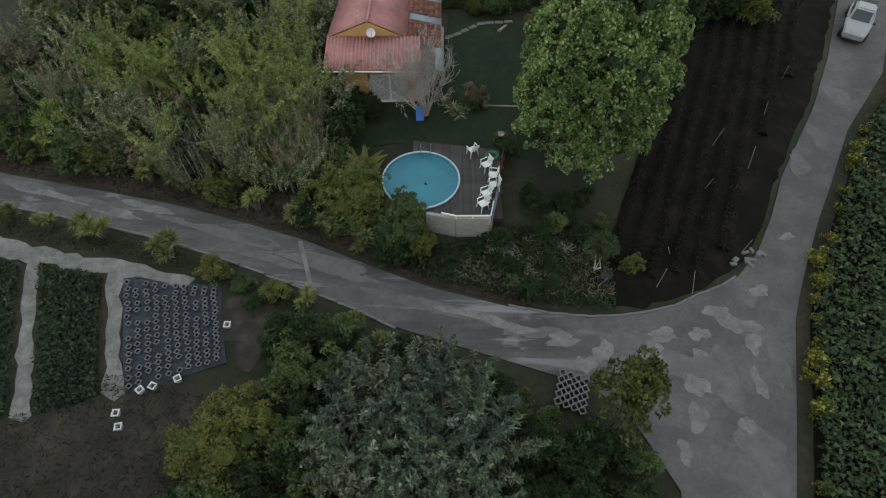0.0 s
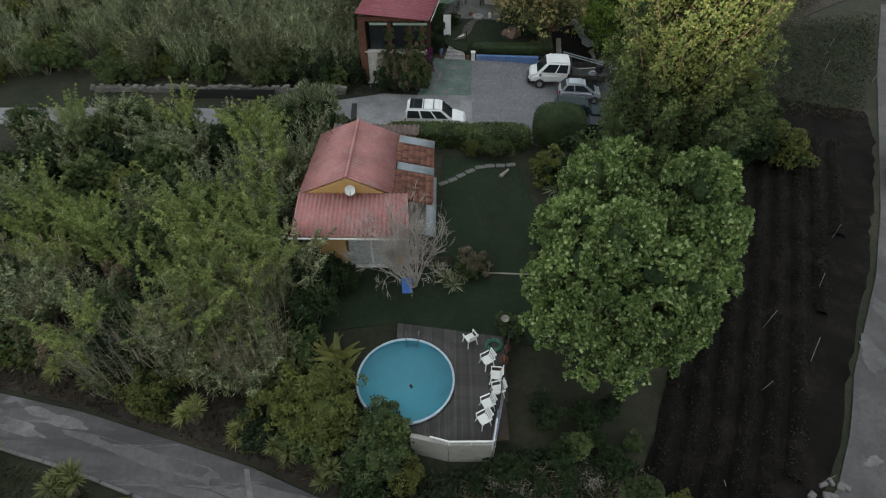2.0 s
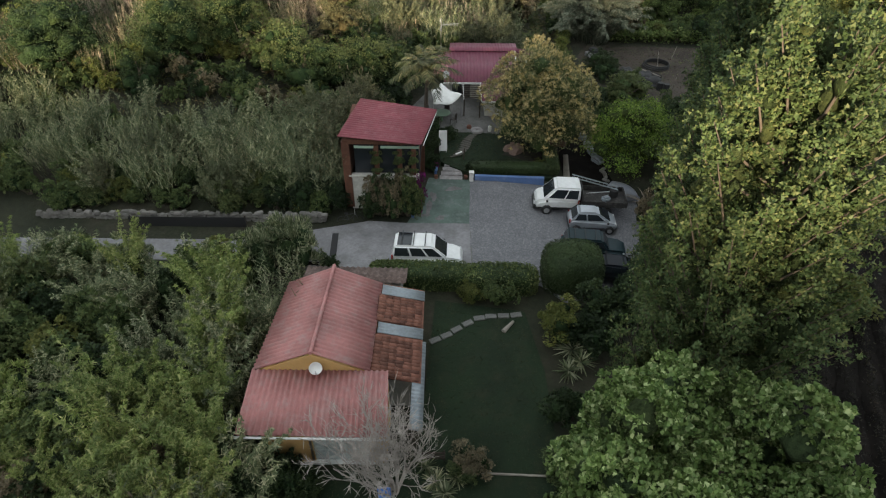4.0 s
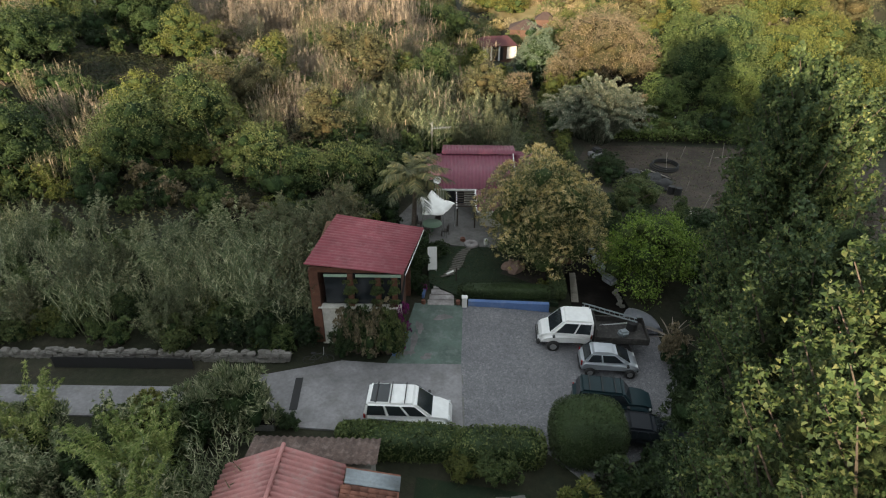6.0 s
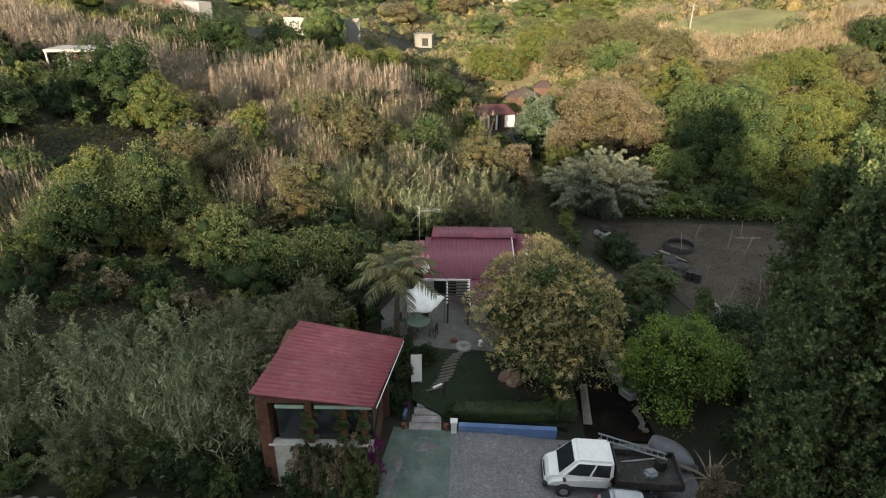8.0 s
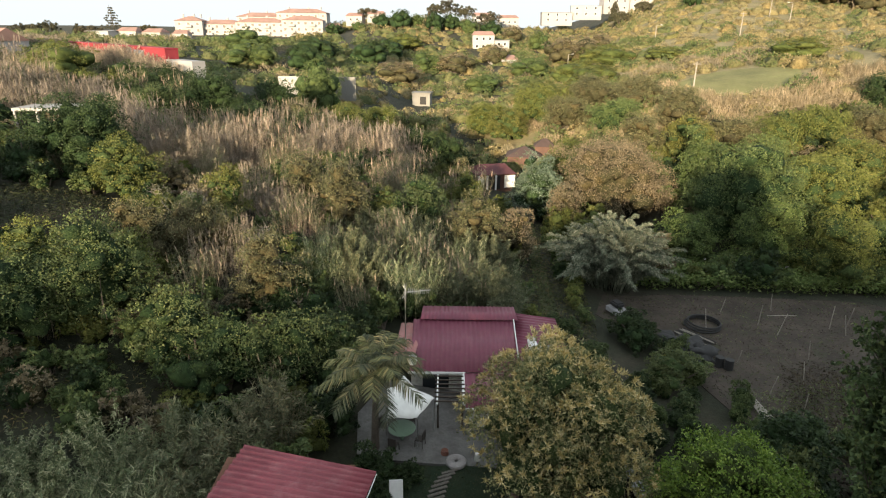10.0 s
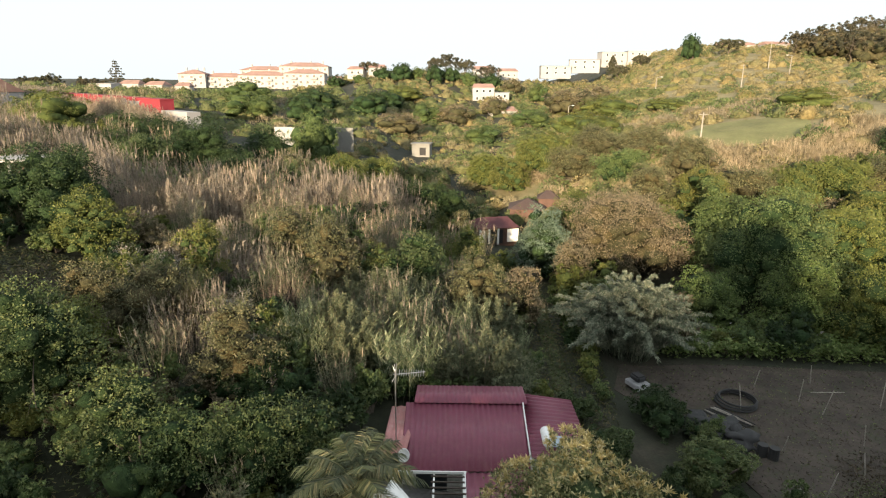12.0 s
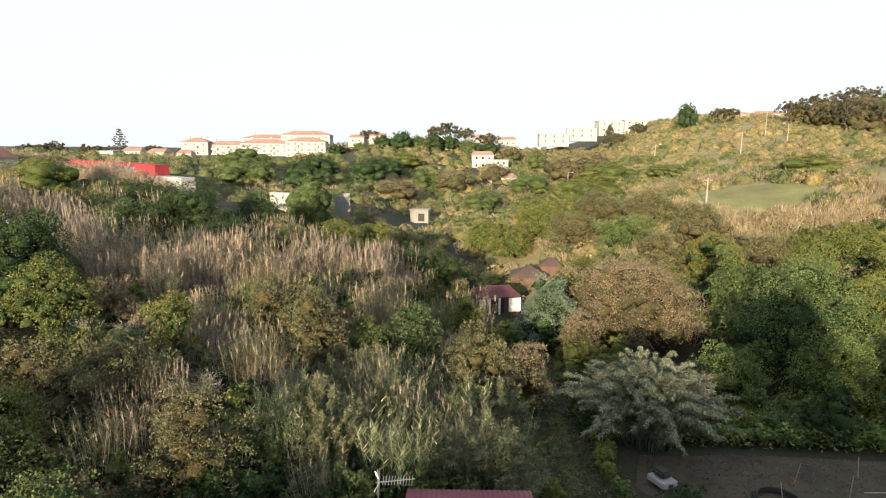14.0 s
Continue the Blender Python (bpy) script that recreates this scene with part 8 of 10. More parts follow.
def pane(bm, c, u0, u1, v0, v1, out, thick=0.012):
    """A thin plate on the four corners c (bottom rear, bottom front, top front, top rear), over that share of it."""
    c = [Vector(q) for q in c]

    def q(u, v):
        return (c[0] * (1 - u) + c[1] * u) * (1 - v) + (c[3] * (1 - u) + c[2] * u) * v
    n = (c[1] - c[0]).cross(c[3] - c[0]).normalized()
    if n.dot(Vector(out)) < 0:
        n = -n
    lo = [bm.verts.new(q(u, v) - n * 0.004) for u, v in ((u0, v0), (u1, v0), (u1, v1), (u0, v1))]
    hi = [bm.verts.new(q(u, v) + n * thick) for u, v in ((u0, v0), (u1, v0), (u1, v1), (u0, v1))]
    bm.faces.new(hi)
    bm.faces.new(lo[::-1])
    for i in range(4):
        bm.faces.new((lo[i], lo[(i + 1) % 4], hi[(i + 1) % 4], hi[i]))
    return bm


def wheel(parent, x, y, r, w=0.2):
    wh = part("wheel", lathed("tyre", [(r * 0.55, -w / 2), (r * 0.93, -w / 2), (r, -w * 0.3), (r, w * 0.3), (r * 0.93, w / 2), (r * 0.55, w / 2)], M_BLACK, 22), None, parent)
    wh.matrix_world = pose(x, y, r, 90, 0, 0)
    rim = part("rim", lathed("rim", [(r * 0.62, -w * 0.42), (r * 0.58, -w * 0.5), (r * 0.2, -w * 0.46), (0.01, -w * 0.5), (0.01, w * 0.5), (r * 0.2, w * 0.46), (r * 0.58, w * 0.5), (r * 0.62, w * 0.42)], M_STEEL, 16), None, wh)
    return wh


def car(name, label, body_outline, cabin, width, wheels, wheel_r, paint_mat, m, glass=None, bars=False, category="car", group="parked vehicles", side_split=(0.02, 0.36, 0.68, 0.97), hatch=None, soft_=0.12):
    """A vehicle that looks along +x. body_outline: x, z round the side; cabin: rear and front x at the belt and at the roof, belt and roof heights, half widths."""
    c = thing(name, label, category, group=group)
    bm = bmesh.new()
    hw = width / 2
    f = bm.faces.new([bm.verts.new((x, -hw, z)) for x, z in body_outline])
    ext = bmesh.ops.extrude_face_region(bm, geom=[f])
    bmesh.ops.translate(bm, vec=(0, width, 0), verts=[v for v in ext["geom"] if isinstance(v, bmesh.types.BMVert)])
    bmesh.ops.recalc_face_normals(bm, faces=bm.faces)
    sides = [e for e in bm.edges if abs(e.verts[0].co.y - e.verts[1].co.y) < 1e-4]
    bmesh.ops.bevel(bm, geom=sides, offset=0.2, segments=5, affect='EDGES', clamp_overlap=True)
    # plan taper towards both ends
    xs = [x for x, _ in body_outline]
    x0, x1 = min(xs), max(xs)
    for v in bm.verts:
        e = abs((v.co.x - (x0 + x1) / 2) / ((x1 - x0) / 2))
        v.co.y *= 1 - 0.2 * max(0.0, e - 0.55) ** 1.5 / 0.3
    body = part("body", bm, paint_mat, c, smooth=True)
    body.data.set_sharp_from_angle(angle=radians(32))
    rb, fb, rt, ft, zb, zr, wb, wt = cabin
    base = [(rb, zb, wb), (fb, zb, wb * 0.94), (ft, zr, wt), (rt, zr, wt)]
    cb = bmesh.new()
    L = [cb.verts.new((x, w_, z)) for x, z, w_ in base]
    R = [cb.verts.new((x, -w_, z)) for x, z, w_ in base]
    cb.faces.new(L)
    cb.faces.new(R[::-1])
    for i in range(4):
        j = (i + 1) % 4
        cb.faces.new((L[i], R[i], R[j], L[j]))
    bmesh.ops.recalc_face_normals(cb, faces=cb.faces)
    bmesh.ops.bevel(cb, geom=cb.edges[:], offset=soft_, segments=4, affect='EDGES', clamp_overlap=True)
    top = part("roof", cb, paint_mat, c, smooth=True)
    top.data.set_sharp_from_angle(angle=radians(32))
    P = {k: [Vector((x, s * w_, z)) for x, z, w_ in base] for k, s in (("l", 1), ("r", -1))}
    for k, s in (("l", 1), ("r", -1)):
        for a, b_ in zip(side_split, side_split[1:]):
            part("side_window", pane(bmesh.new(), P[k], a + 0.025, b_ - 0.02, 0.2, 0.86, (0, s, 0)), glass or M_GLASS_DARK, c, "dark side window")
    part("windscreen", pane(bmesh.new(), [P["r"][1], P["l"][1], P["l"][2], P["r"][2]], 0.1, 0.9, 0.1, 0.86, (1, 0, 0.3)), glass or M_GLASS_DARK, c, "dark windscreen")
    part("rear_window", pane(bmesh.new(), [P["r"][0], P["l"][0], P["l"][3], P["r"][3]], 0.08, 0.92, 0.2, 0.88, (-1, 0, 0.1)), glass or M_GLASS_DARK, c, "dark rear window")
    for x in wheels:
        for s in (-1, 1):
            wheel(c, x, s * (hw - 0.07), wheel_r)
    part("bumper", box(0.14, width * 0.72, 0.2, (x1 - 0.07, 0, 0.28), 0.04), M_TRIM, c)
    part("bumper", box(0.14, width * 0.72, 0.2, (x0 + 0.07, 0, 0.28), 0.04), M_TRIM, c)
    zl = cabin[4] * 0.78
    for s in (-1, 1):
        part("headlight", box(0.12, 0.3, 0.16, (x1 - 0.17, s * hw * 0.6, zl - 0.1), 0.03), M_LAMP, c)
        part("tail_light", box(0.08, 0.14, 0.3, (x0 + 0.07, s * hw * 0.68, zl - 0.06), 0.02), M_REDLAMP, c)
        part("mirror", box(0.14, 0.2, 0.13, (fb - 0.28, s * (hw + 0.06), zb - 0.02), 0.03), M_TRIM, c)
    if bars:
        for t in (0.2, 0.5, 0.8):
            x = rt + (ft - rt) * t
            part("roof_bar", box(0.05, wt * 2 - 0.05, 0.04, (x, 0, zr + 0.05), 0.01), M_TRIM, c)
    if hatch:
        part("roof_hatch", box(hatch[1] - hatch[0], wt * 1.6, 0.02, ((hatch[0] + hatch[1]) / 2, 0, zr + 0.002)), M_GLASS_DARK, c, "dark glass roof panel")
    c.matrix_world = m
    return c


def set_down(x, y, rz):
    return pose(x, y, gz(x, y) + 0.055, 0, 0, rz)


car("family_van", "white compact family van with dark glass roof panel", [(-2.1, 0.3), (-2.15, 0.9), (-2.05, 1.08), (0.85, 1.06), (1.5, 0.98), (1.95, 0.84), (2.12, 0.62), (2.15, 0.32)],
    (-2.1, 1.25, -1.95, 0.35, 1.0, 1.80, 0.88, 0.74), 1.8, (-1.35, 1.3), 0.32, M_PAINT_WHITE, set_down(-0.12, 44.3, -2), bars=True, hatch=(-1.75, -0.9))
car("small_car", "silver five-door hatchback parked in the yard", [(-1.62, 0.3), (-1.72, 0.6), (-1.66, 0.86), (-1.45, 0.98), (0.75, 0.95), (1.2, 0.86), (1.52, 0.72), (1.7, 0.5), (1.7, 0.32)],
    (-1.6, 1.22, -1.12, 0.22, 0.9, 1.5, 0.79, 0.58), 1.66, (-1.13, 1.16), 0.3, M_PAINT_SILVER, set_down(10.75, 48.62, -4) @ Matrix.Diagonal((0.94, 0.96, 0.97, 1)), soft_=0.17, side_split=(0.04, 0.4, 0.9))
car("estate_car", "dark green off-road car with roof rails", [(-2.1, 0.4), (-2.15, 1.0), (-2.0, 1.12), (0.85, 1.12), (1.6, 1.08), (2.05, 0.9), (2.1, 0.42)],
    (-2.0, 1.0, -1.8, 0.45, 1.06, 1.75, 0.82, 0.68), 1.76, (-1.3, 1.3), 0.35, M_PAINT_DARK, set_down(10.2, 45.55, -7) @ Matrix.Diagonal((0.93, 0.93, 0.93, 1)), bars=True)
car("dark_saloon", "dark saloon half hidden behind the round hedge", [(-2.0, 0.3), (-2.05, 0.8), (-1.9, 0.96), (0.85, 0.96), (1.6, 0.86), (2.0, 0.66), (2.05, 0.32)],
    (-1.5, 1.0, -0.9, 0.25, 0.9, 1.42, 0.8, 0.6), 1.72, (-1.25, 1.25), 0.3, M_PAINT_NIGHT, set_down(11.3, 43.4, -8))
# crew-cab tipper
tr = car("crew_cab_truck", "white crew cab truck with a dark flatbed", [(-1.25, 0.42), (-1.25, 1.25), (1.05, 1.22), (1.62, 1.02), (1.84, 0.72), (1.86, 0.38)],
         (-1.24, 1.28, -1.2, 0.45, 1.12, 2.08, 0.93, 0.8), 1.95, (0.95,), 0.36, M_PAINT_WHITE, pose(0, 0, 0), side_split=(0.06, 0.45, 0.92), category="truck")
M_BED = surface("dark_truck_bed", (0.035, 0.033, 0.032), 0.7, 0.3, 2.0, 10.0, 0.2, dirt=(0.12, 0.11, 0.1))
part("front_apron", box(0.2, 1.6, 0.34, (1.8, 0, 0.3), 0.06), M_TRIM, tr, "black plastic front apron")
part("grille", box(0.04, 0.9, 0.14, (1.83, 0, 0.76), 0.01), M_TRIM, tr, "black grille")
part("chassis", box(3.2, 0.9, 0.25, (-2.6, 0, 0.45)), M_TRIM, tr)
part("bed_floor", box(3.0, 2.0, 0.08, (-2.85, 0, 0.85)), M_BED, tr, "dusty dark load bed")
for s in (-1, 1):
    part("bed_side", box(3.0, 0.05, 0.38, (-2.85, s * 1.0, 0.9), 0.01), M_BED, tr)
part("bed_tail", box(0.05, 2.0, 0.38, (-4.35, 0, 0.9), 0.01), M_BED, tr)
part("bed_head", box(0.08, 2.0, 0.9, (-1.36, 0, 0.9), 0.01), M_BED, tr)
for s in (-1, 1):
    wheel(tr, -3.1, s * 0.85, 0.36, 0.26)
tr.matrix_world = set_down(8.9, 50.75, 176)
# load on the bed
ld = thing("aluminium_ladder", "aluminium ladder lying slantwise over the truck bed", "ladder")
for y in (-0.2, 0.2):
    part("side_rail", box(3.6, 0.05, 0.08, (0, y, 0)), M_ZINC, ld)
for i in range(11):
    part("rung", rod((-1.65 + 0.33 * i, -0.2, 0.04), (-1.65 + 0.33 * i, 0.2, 0.04), 0.018, sides=5), M_ZINC, ld)
ld.matrix_world = pose(11.25, 51.3, 1.55, 0, 9, -14) @ Matrix.Diagonal((0.9, 0.9, 0.9, 1))
single("load_barrel", rod((0, 0, 0), (0, 0, 0.6), 0.3, 0.28, 12), M_BLACK, "black tub on the truck bed", "tub", pose(12.55, 50.85, gz(13, 51) + 0.99))
single("load_sack", box(0.6, 0.5, 0.4, (0, 0, 0), 0.12), M_ZINC, "pale grey sack on the truck bed", "sack", pose(11.95, 50.35, gz(12.4, 51) + 0.99, 0, 0, 20))
single("load_rail", rod((0, 0, 0), (2.2, 0, 0.1), 0.04), M_STEEL, "steel bar on the truck bed", "bar", pose(10.55, 51.15, gz(11, 51) + 1.04, 0, 0, 6))
# pickup far down the road
car("pickup", "white pickup parked on the road by the field", [(-2.5, 0.4), (-2.5, 1.05), (-0.7, 1.05), (-0.65, 1.1), (1.15, 1.1), (2.2, 0.98), (2.5, 0.75), (2.5, 0.4)],
    (-0.75, 1.15, -0.6, 0.5, 1.04, 1.75, 0.82, 0.7), 1.8, (-1.6, 1.6), 0.36, M_PAINT_PICKUP, set_down(30.9, 39.7, -122), category="pickup", side_split=(0.06, 0.5, 0.92))
pk = bpy.data.objects["pickup"]
part("load_bed", box(1.7, 1.5, 0.02, (-1.6, 0, 1.055)), M_BED, pk, "dark load bed")

# grey upturned boat under the climbers
bm = bmesh.new()
N = 14
rows_ = []
for i in range(N + 1):
    t = i / N
    wdt = 0.95 * math.sin(math.pi * min(1, 0.12 + t * 0.95)) ** 0.6
    rows_.append([bm.verts.new((-1.7 + 3.4 * t, wdt * math.cos(a), 0.05 + 0.75 * math.sin(a) * (0.75 + 0.25 * math.sin(math.pi * t)))) for a in np.linspace(0, math.pi, 9)])
for a, b_ in zip(rows_, rows_[1:]):
    for j in range(8):
        bm.faces.new((a[j], a[j + 1], b_[j + 1], b_[j]))
bmesh.ops.solidify(bm, geom=bm.faces[:], thickness=0.03)
M_HULL = surface("grey_hull_paint", (0.30, 0.32, 0.36), 0.4, 0.15, 0.8, 6.0, 0.05, dirt=(0.45, 0.45, 0.45), dirt_amt=0.6)
single("upturned_boat", bm, M_HULL, "grey upturned hull behind the truck", "boat", pose(13.9, 52.35, gz(13.9, 52.3) + 0.25, 12, 0, -52) @ Matrix.Diagonal((0.76, 0.76, 0.8, 1)), smooth=True)

# cobbles are set in rows in the bed
M_SETT, nt, b = node_mat("cobble_setts")
tc = nt.nodes.new("ShaderNodeTexCoord")
vo = nt.nodes.new("ShaderNodeTexVoronoi")
vo.inputs["Scale"].default_value = 11.0
nt.links.new(tc.outputs["Object"], vo.inputs["Vector"])
vd = nt.nodes.new("ShaderNodeTexVoronoi")
vd.feature = 'DISTANCE_TO_EDGE'
vd.inputs["Scale"].default_value = 11.0
nt.links.new(tc.outputs["Object"], vd.inputs["Vector"])
sep = nt.nodes.new("ShaderNodeSeparateColor")
nt.links.new(vo.outputs["Color"], sep.inputs[0])
rc = ramp(nt, sep.outputs[0], [(0.0, (0.155, 0.156, 0.168)), (0.7, (0.195, 0.195, 0.21)), (1.0, (0.255, 0.255, 0.27))])
re_ = ramp(nt, vd.outputs[0], [(0.01, (0.5,) * 3), (0.11, (1.0,) * 3)])
nb = noise_node(nt, 0.5, 6, 0.7)
rn = ramp(nt, nb.outputs[0], [(0.3, (0.8, 0.8, 0.82)), (0.7, (1.1, 1.1, 1.08))])
m1 = nt.nodes.new("ShaderNodeMixRGB")
m1.blend_type = 'MULTIPLY'
m1.inputs[0].default_value = 1.0
m2 = nt.nodes.new("ShaderNodeMixRGB")
m2.blend_type = 'MULTIPLY'
m2.inputs[0].default_value = 1.0
nt.links.new(rc.outputs[0], m1.inputs[1])
nt.links.new(re_.outputs[0], m1.inputs[2])
nt.links.new(m1.outputs[0], m2.inputs[1])
nt.links.new(rn.outputs[0], m2.inputs[2])
nt.links.new(m2.outputs[0], b.inputs["Base Color"])
b.inputs["Roughness"].default_value = 0.8
bp = nt.nodes.new("ShaderNodeBump")
bp.inputs["Strength"].default_value = 0.5
bp.inputs["Distance"].default_value = 0.02
nt.links.new(vd.outputs[0], bp.inputs["Height"])
nt.links.new(bp.outputs[0], b.inputs["Normal"])
bed = bpy.data.objects["pavement_bed"]
bed.data.materials[0] = M_SETT
tagged(bed, "grey cobbled yard of small worn setts")
kerb_run("kerb_yard", [(2.6, 43.5), (2.6, 48.4)], 0.1, 0.16, 0.8, M_SLAB, "flush stone strip between lane and cobbles")
single("gate_threshold", box(1.2, 0.12, 0.1, (6.6, 42.75, 0.0), 0.01), M_SLAB, "pale threshold stone of the garden gate", "threshold")
for i, (x, y, rx, ry) in enumerate([(-0.2, 50.2, 0.18, 1.0), (0.1, 51.6, 0.25, 0.5), (-0.6, 49.3, 0.4, 0.2), (1.5, 52.6, 0.5, 0.3), (0.6, 49.0, 0.3, 0.25)]):
    part("patch", drape("patch", blob(x, y, rx, ry, 580 + i), 0.061 + 0.001 * i, M_PATCH, 3.0, 0.02), None, bpy.data.objects["pavement_green"], "worn pale spot")
single("drain_cover", box(0.4, 2.3, 0.02, (0, 0, 0.06)), M_BLACK, "dark drain grating across the lane", "drain", at(-6.1, 46.0, 4))

# stone wall with dark netting along the lane
sw = thing("stone_wall", "low rubble stone wall along the lane", "wall", kind="structure")
rq = random.Random(17)
x = -26.0
core = part("core", box(19.0, 0.34, 0.42, (-16.5, 48.58, 0.0), 0.05), M_STONEWALL, sw)
STN = [bm_mesh("stone", box(0.34, 0.25, 0.24, (0, 0, 0), 0.05), M_STONEWALL), bm_mesh("stone", box(0.46, 0.28, 0.2, (0, 0, 0), 0.05), M_STONEWALL)]
for k in range(280):
    x = -26 + 19.0 * rq.random()
    lvl = rq.randint(0, 3)
    ob = new("stone", STN[k % 2])
    ob.parent = sw
    ob.matrix_world = pose(x, 48.34 + (0.1 if lvl < 3 else 0.25 * rq.random()), 0.02 + 0.17 * lvl, rq.uniform(-8, 8), rq.uniform(-8, 8), rq.uniform(-20, 20))
net = thing("shade_netting", "black shade netting on posts beside the lane", "fence")
part("net", box(7.6, 0.03, 0.75, (-15.9, 47.7, 0.1)), M_BLACK, net)
for x in (-19.6, -17.1, -14.6, -12.1):
    part("post", rod((x, 47.75, 0), (x, 47.75, 0.95), 0.035, sides=6), M_WOODDARK, net)


# bicycle
def bicycle(m):
    bk = thing("bicycle", "old dark bicycle leaning at the lane", "bicycle")
    for x in (-0.52, 0.52):
        v, f = lathe([(0.32, -0.018), (0.34, 0), (0.32, 0.018), (0.30, 0), (0.32, -0.018)], 26)
        ob = part("wheel", np_mesh("wheel", v, f, [M_BLACK]), None, bk)
        ob.matrix_world = pose(x, 0, 0.34, 90, 0, 0)
    fr = bmesh.new()
    for a, b_ in (((-0.52, 0, 0.34), (-0.1, 0, 0.3)), ((-0.1, 0, 0.3), (-0.22, 0, 0.85)), ((-0.1, 0, 0.3), (0.38, 0, 0.78)), ((-0.2, 0, 0.76), (0.36, 0, 0.86)), ((0.34, 0, 0.98), (0.52, 0, 0.34)), ((-0.52, 0, 0.34), (-0.2, 0, 0.76))):
        rod(a, b_, 0.02, sides=6, bm=fr)
    part("frame", fr, M_TRIM, bk)
    part("saddle", box(0.26, 0.14, 0.06, (-0.22, 0, 0.87), 0.02), M_BLACK, bk)
    part("handlebar", rod((0.34, -0.28, 1.0), (0.34, 0.28, 1.0), 0.016, sides=6), M_STEEL, bk)
    bk.matrix_world = m


bicycle(pose(-5.35, 48.35, gz(-5.35, 48.35) + 0.06, 10, 0, 8))
trough = thing("planter_trough", "grey planter trough beside the lane", "planter", at(-7.2, 43.7, 0))
part("trough", box(1.2, 0.4, 0.4, (0, 0, 0), 0.03), M_SLAB, trough)
part("soil", box(1.1, 0.3, 0.02, (0, 0, 0.4)), M_TILLED, trough)
plant("shrub", BUSH["deep"][0], "dark plant beside the planter trough", "shrub", -6.0, 43.9, 10, 0.6, 0.5)

# ---------------------------------------------------------------- front garden of the cottage
M_PATIO = surface("worn_patio_paving", (0.17, 0.165, 0.16), 0.9, 0.35, 0.9, 7.0, 0.25, dirt=(0.1, 0.095, 0.085), dirt_amt=0.7)
LAWN2 = [(2.7, 54.4), (8.9, 54.2), (9.4, 57), (9.0, 60.4), (3.6, 60.6), (1.2, 60.2), (0.4, 57.6), (0.6, 55.8)]
thing("lawn_front", "dark turf of the raised front garden", "lawn", kind="structure", data=drape("lawn_front", LAWN2, 0.3, M_LAWN, 1.2, 0.5))
thing("bed_earth", "bare brown earth bed in the front garden", "earth", kind="structure", data=drape("bed_earth", blob(7.6, 57.2, 1.5, 1.0, 91), 0.33, M_SOIL, 1.2, 0.2))
thing("patio", "pale paved patio before the cottage", "patio", kind="structure", data=drape("patio", [(-1.6, 60.8), (6.2, 60.8), (6.4, 67.2), (-0.6, 67.2), (-2, 64)], 0.12, M_PATIO, 1.2))
bw = thing("blue_wall", "low blue painted garden wall beside the yard", "wall", kind="structure")
wall_run((3.1, 53.95), (8.2, 53.7), -0.3, 0.42, 0.3, M_BLUE, bw)
wall_run((0.2, 54.6), (0.3, 55.6), 0.0, 0.36, 0.16, M_BLUE, bw)
wall_run((-1.25, 49.0), (-0.75, 50.9), 0.0, 0.5, 0.2, M_BLUE, bw)
leafy_solid("low_hedge", "low clipped hedge along the blue wall", [(5.6, 54.8, 0.55, 3.1, 0.5, 0.45, 5), (9.0, 56.2, 0.5, 0.5, 1.7, 0.5, 5)], 3600, 0.09, LEAF_CLIPPED, 83)
M_STEP = surface("worn_step_stone", (0.34, 0.32, 0.32), 0.9, 0.35, 1.6, 8.0, 0.3, dirt=(0.2, 0.18, 0.17), dirt_amt=0.7)
M_TREAD = surface("dark_tread_timber", (0.16, 0.145, 0.13), 0.9, 0.35, 2.0, 16.0, 0.4)
steps = thing("garden_steps", "three pale stone steps up to the front garden", "steps", kind="structure")
for i in range(3):
    part("step", box(1.7 - 0.12 * i, 0.6, 0.12, (1.35 + 0.05 * i, 54.1 + 0.5 * i, 0.0 + 0.07 * i), 0.02), M_STEP, steps)
part("landing", box(1.2, 1.1, 0.12, (1.45, 55.9, 0.24), 0.02), M_STEP, steps)
for x in (0.25, 2.45):
    flower_pot(x, 53.95, 0.05, 0.7, "small pale pot beside the steps")
gp = thing("gate_pillar", "short white gate pillar beside the steps", "pillar", pose(2.85, 53.75, 0))
part("shaft", box(0.3, 0.3, 0.75, (0, 0, 0), 0.02), M_WHITE, gp)
part("cap", box(0.38, 0.38, 0.08, (0, 0, 0.75), 0.02), M_WHITE, gp)
TREAD = bm_mesh("path_tread", box(0.95, 0.17, 0.06, (0, 0, -0.02), 0.02), M_TREAD)
for i in range(12):
    s = i / 11
    x, y = 1.75 + 1.5 * s + 0.15 * math.sin(s * 6), 56.7 + 3.4 * s
    single("path_tread", TREAD, None, "weathered timber tread in the garden path", "tread", pose(x, y, gz(x, y) + 0.33, 0, 0, 24), "garden path treads")
single("millstone", lathed("millstone", [(0.1, 0.12), (0.1, 0.16), (0.5, 0.16), (0.53, 0.13), (0.53, 0.0)], M_STEP, 28), None, "round pale millstone at the end of the path", "millstone", pose(3.5, 60.75, gz(3.5, 60.75) + 0.3))
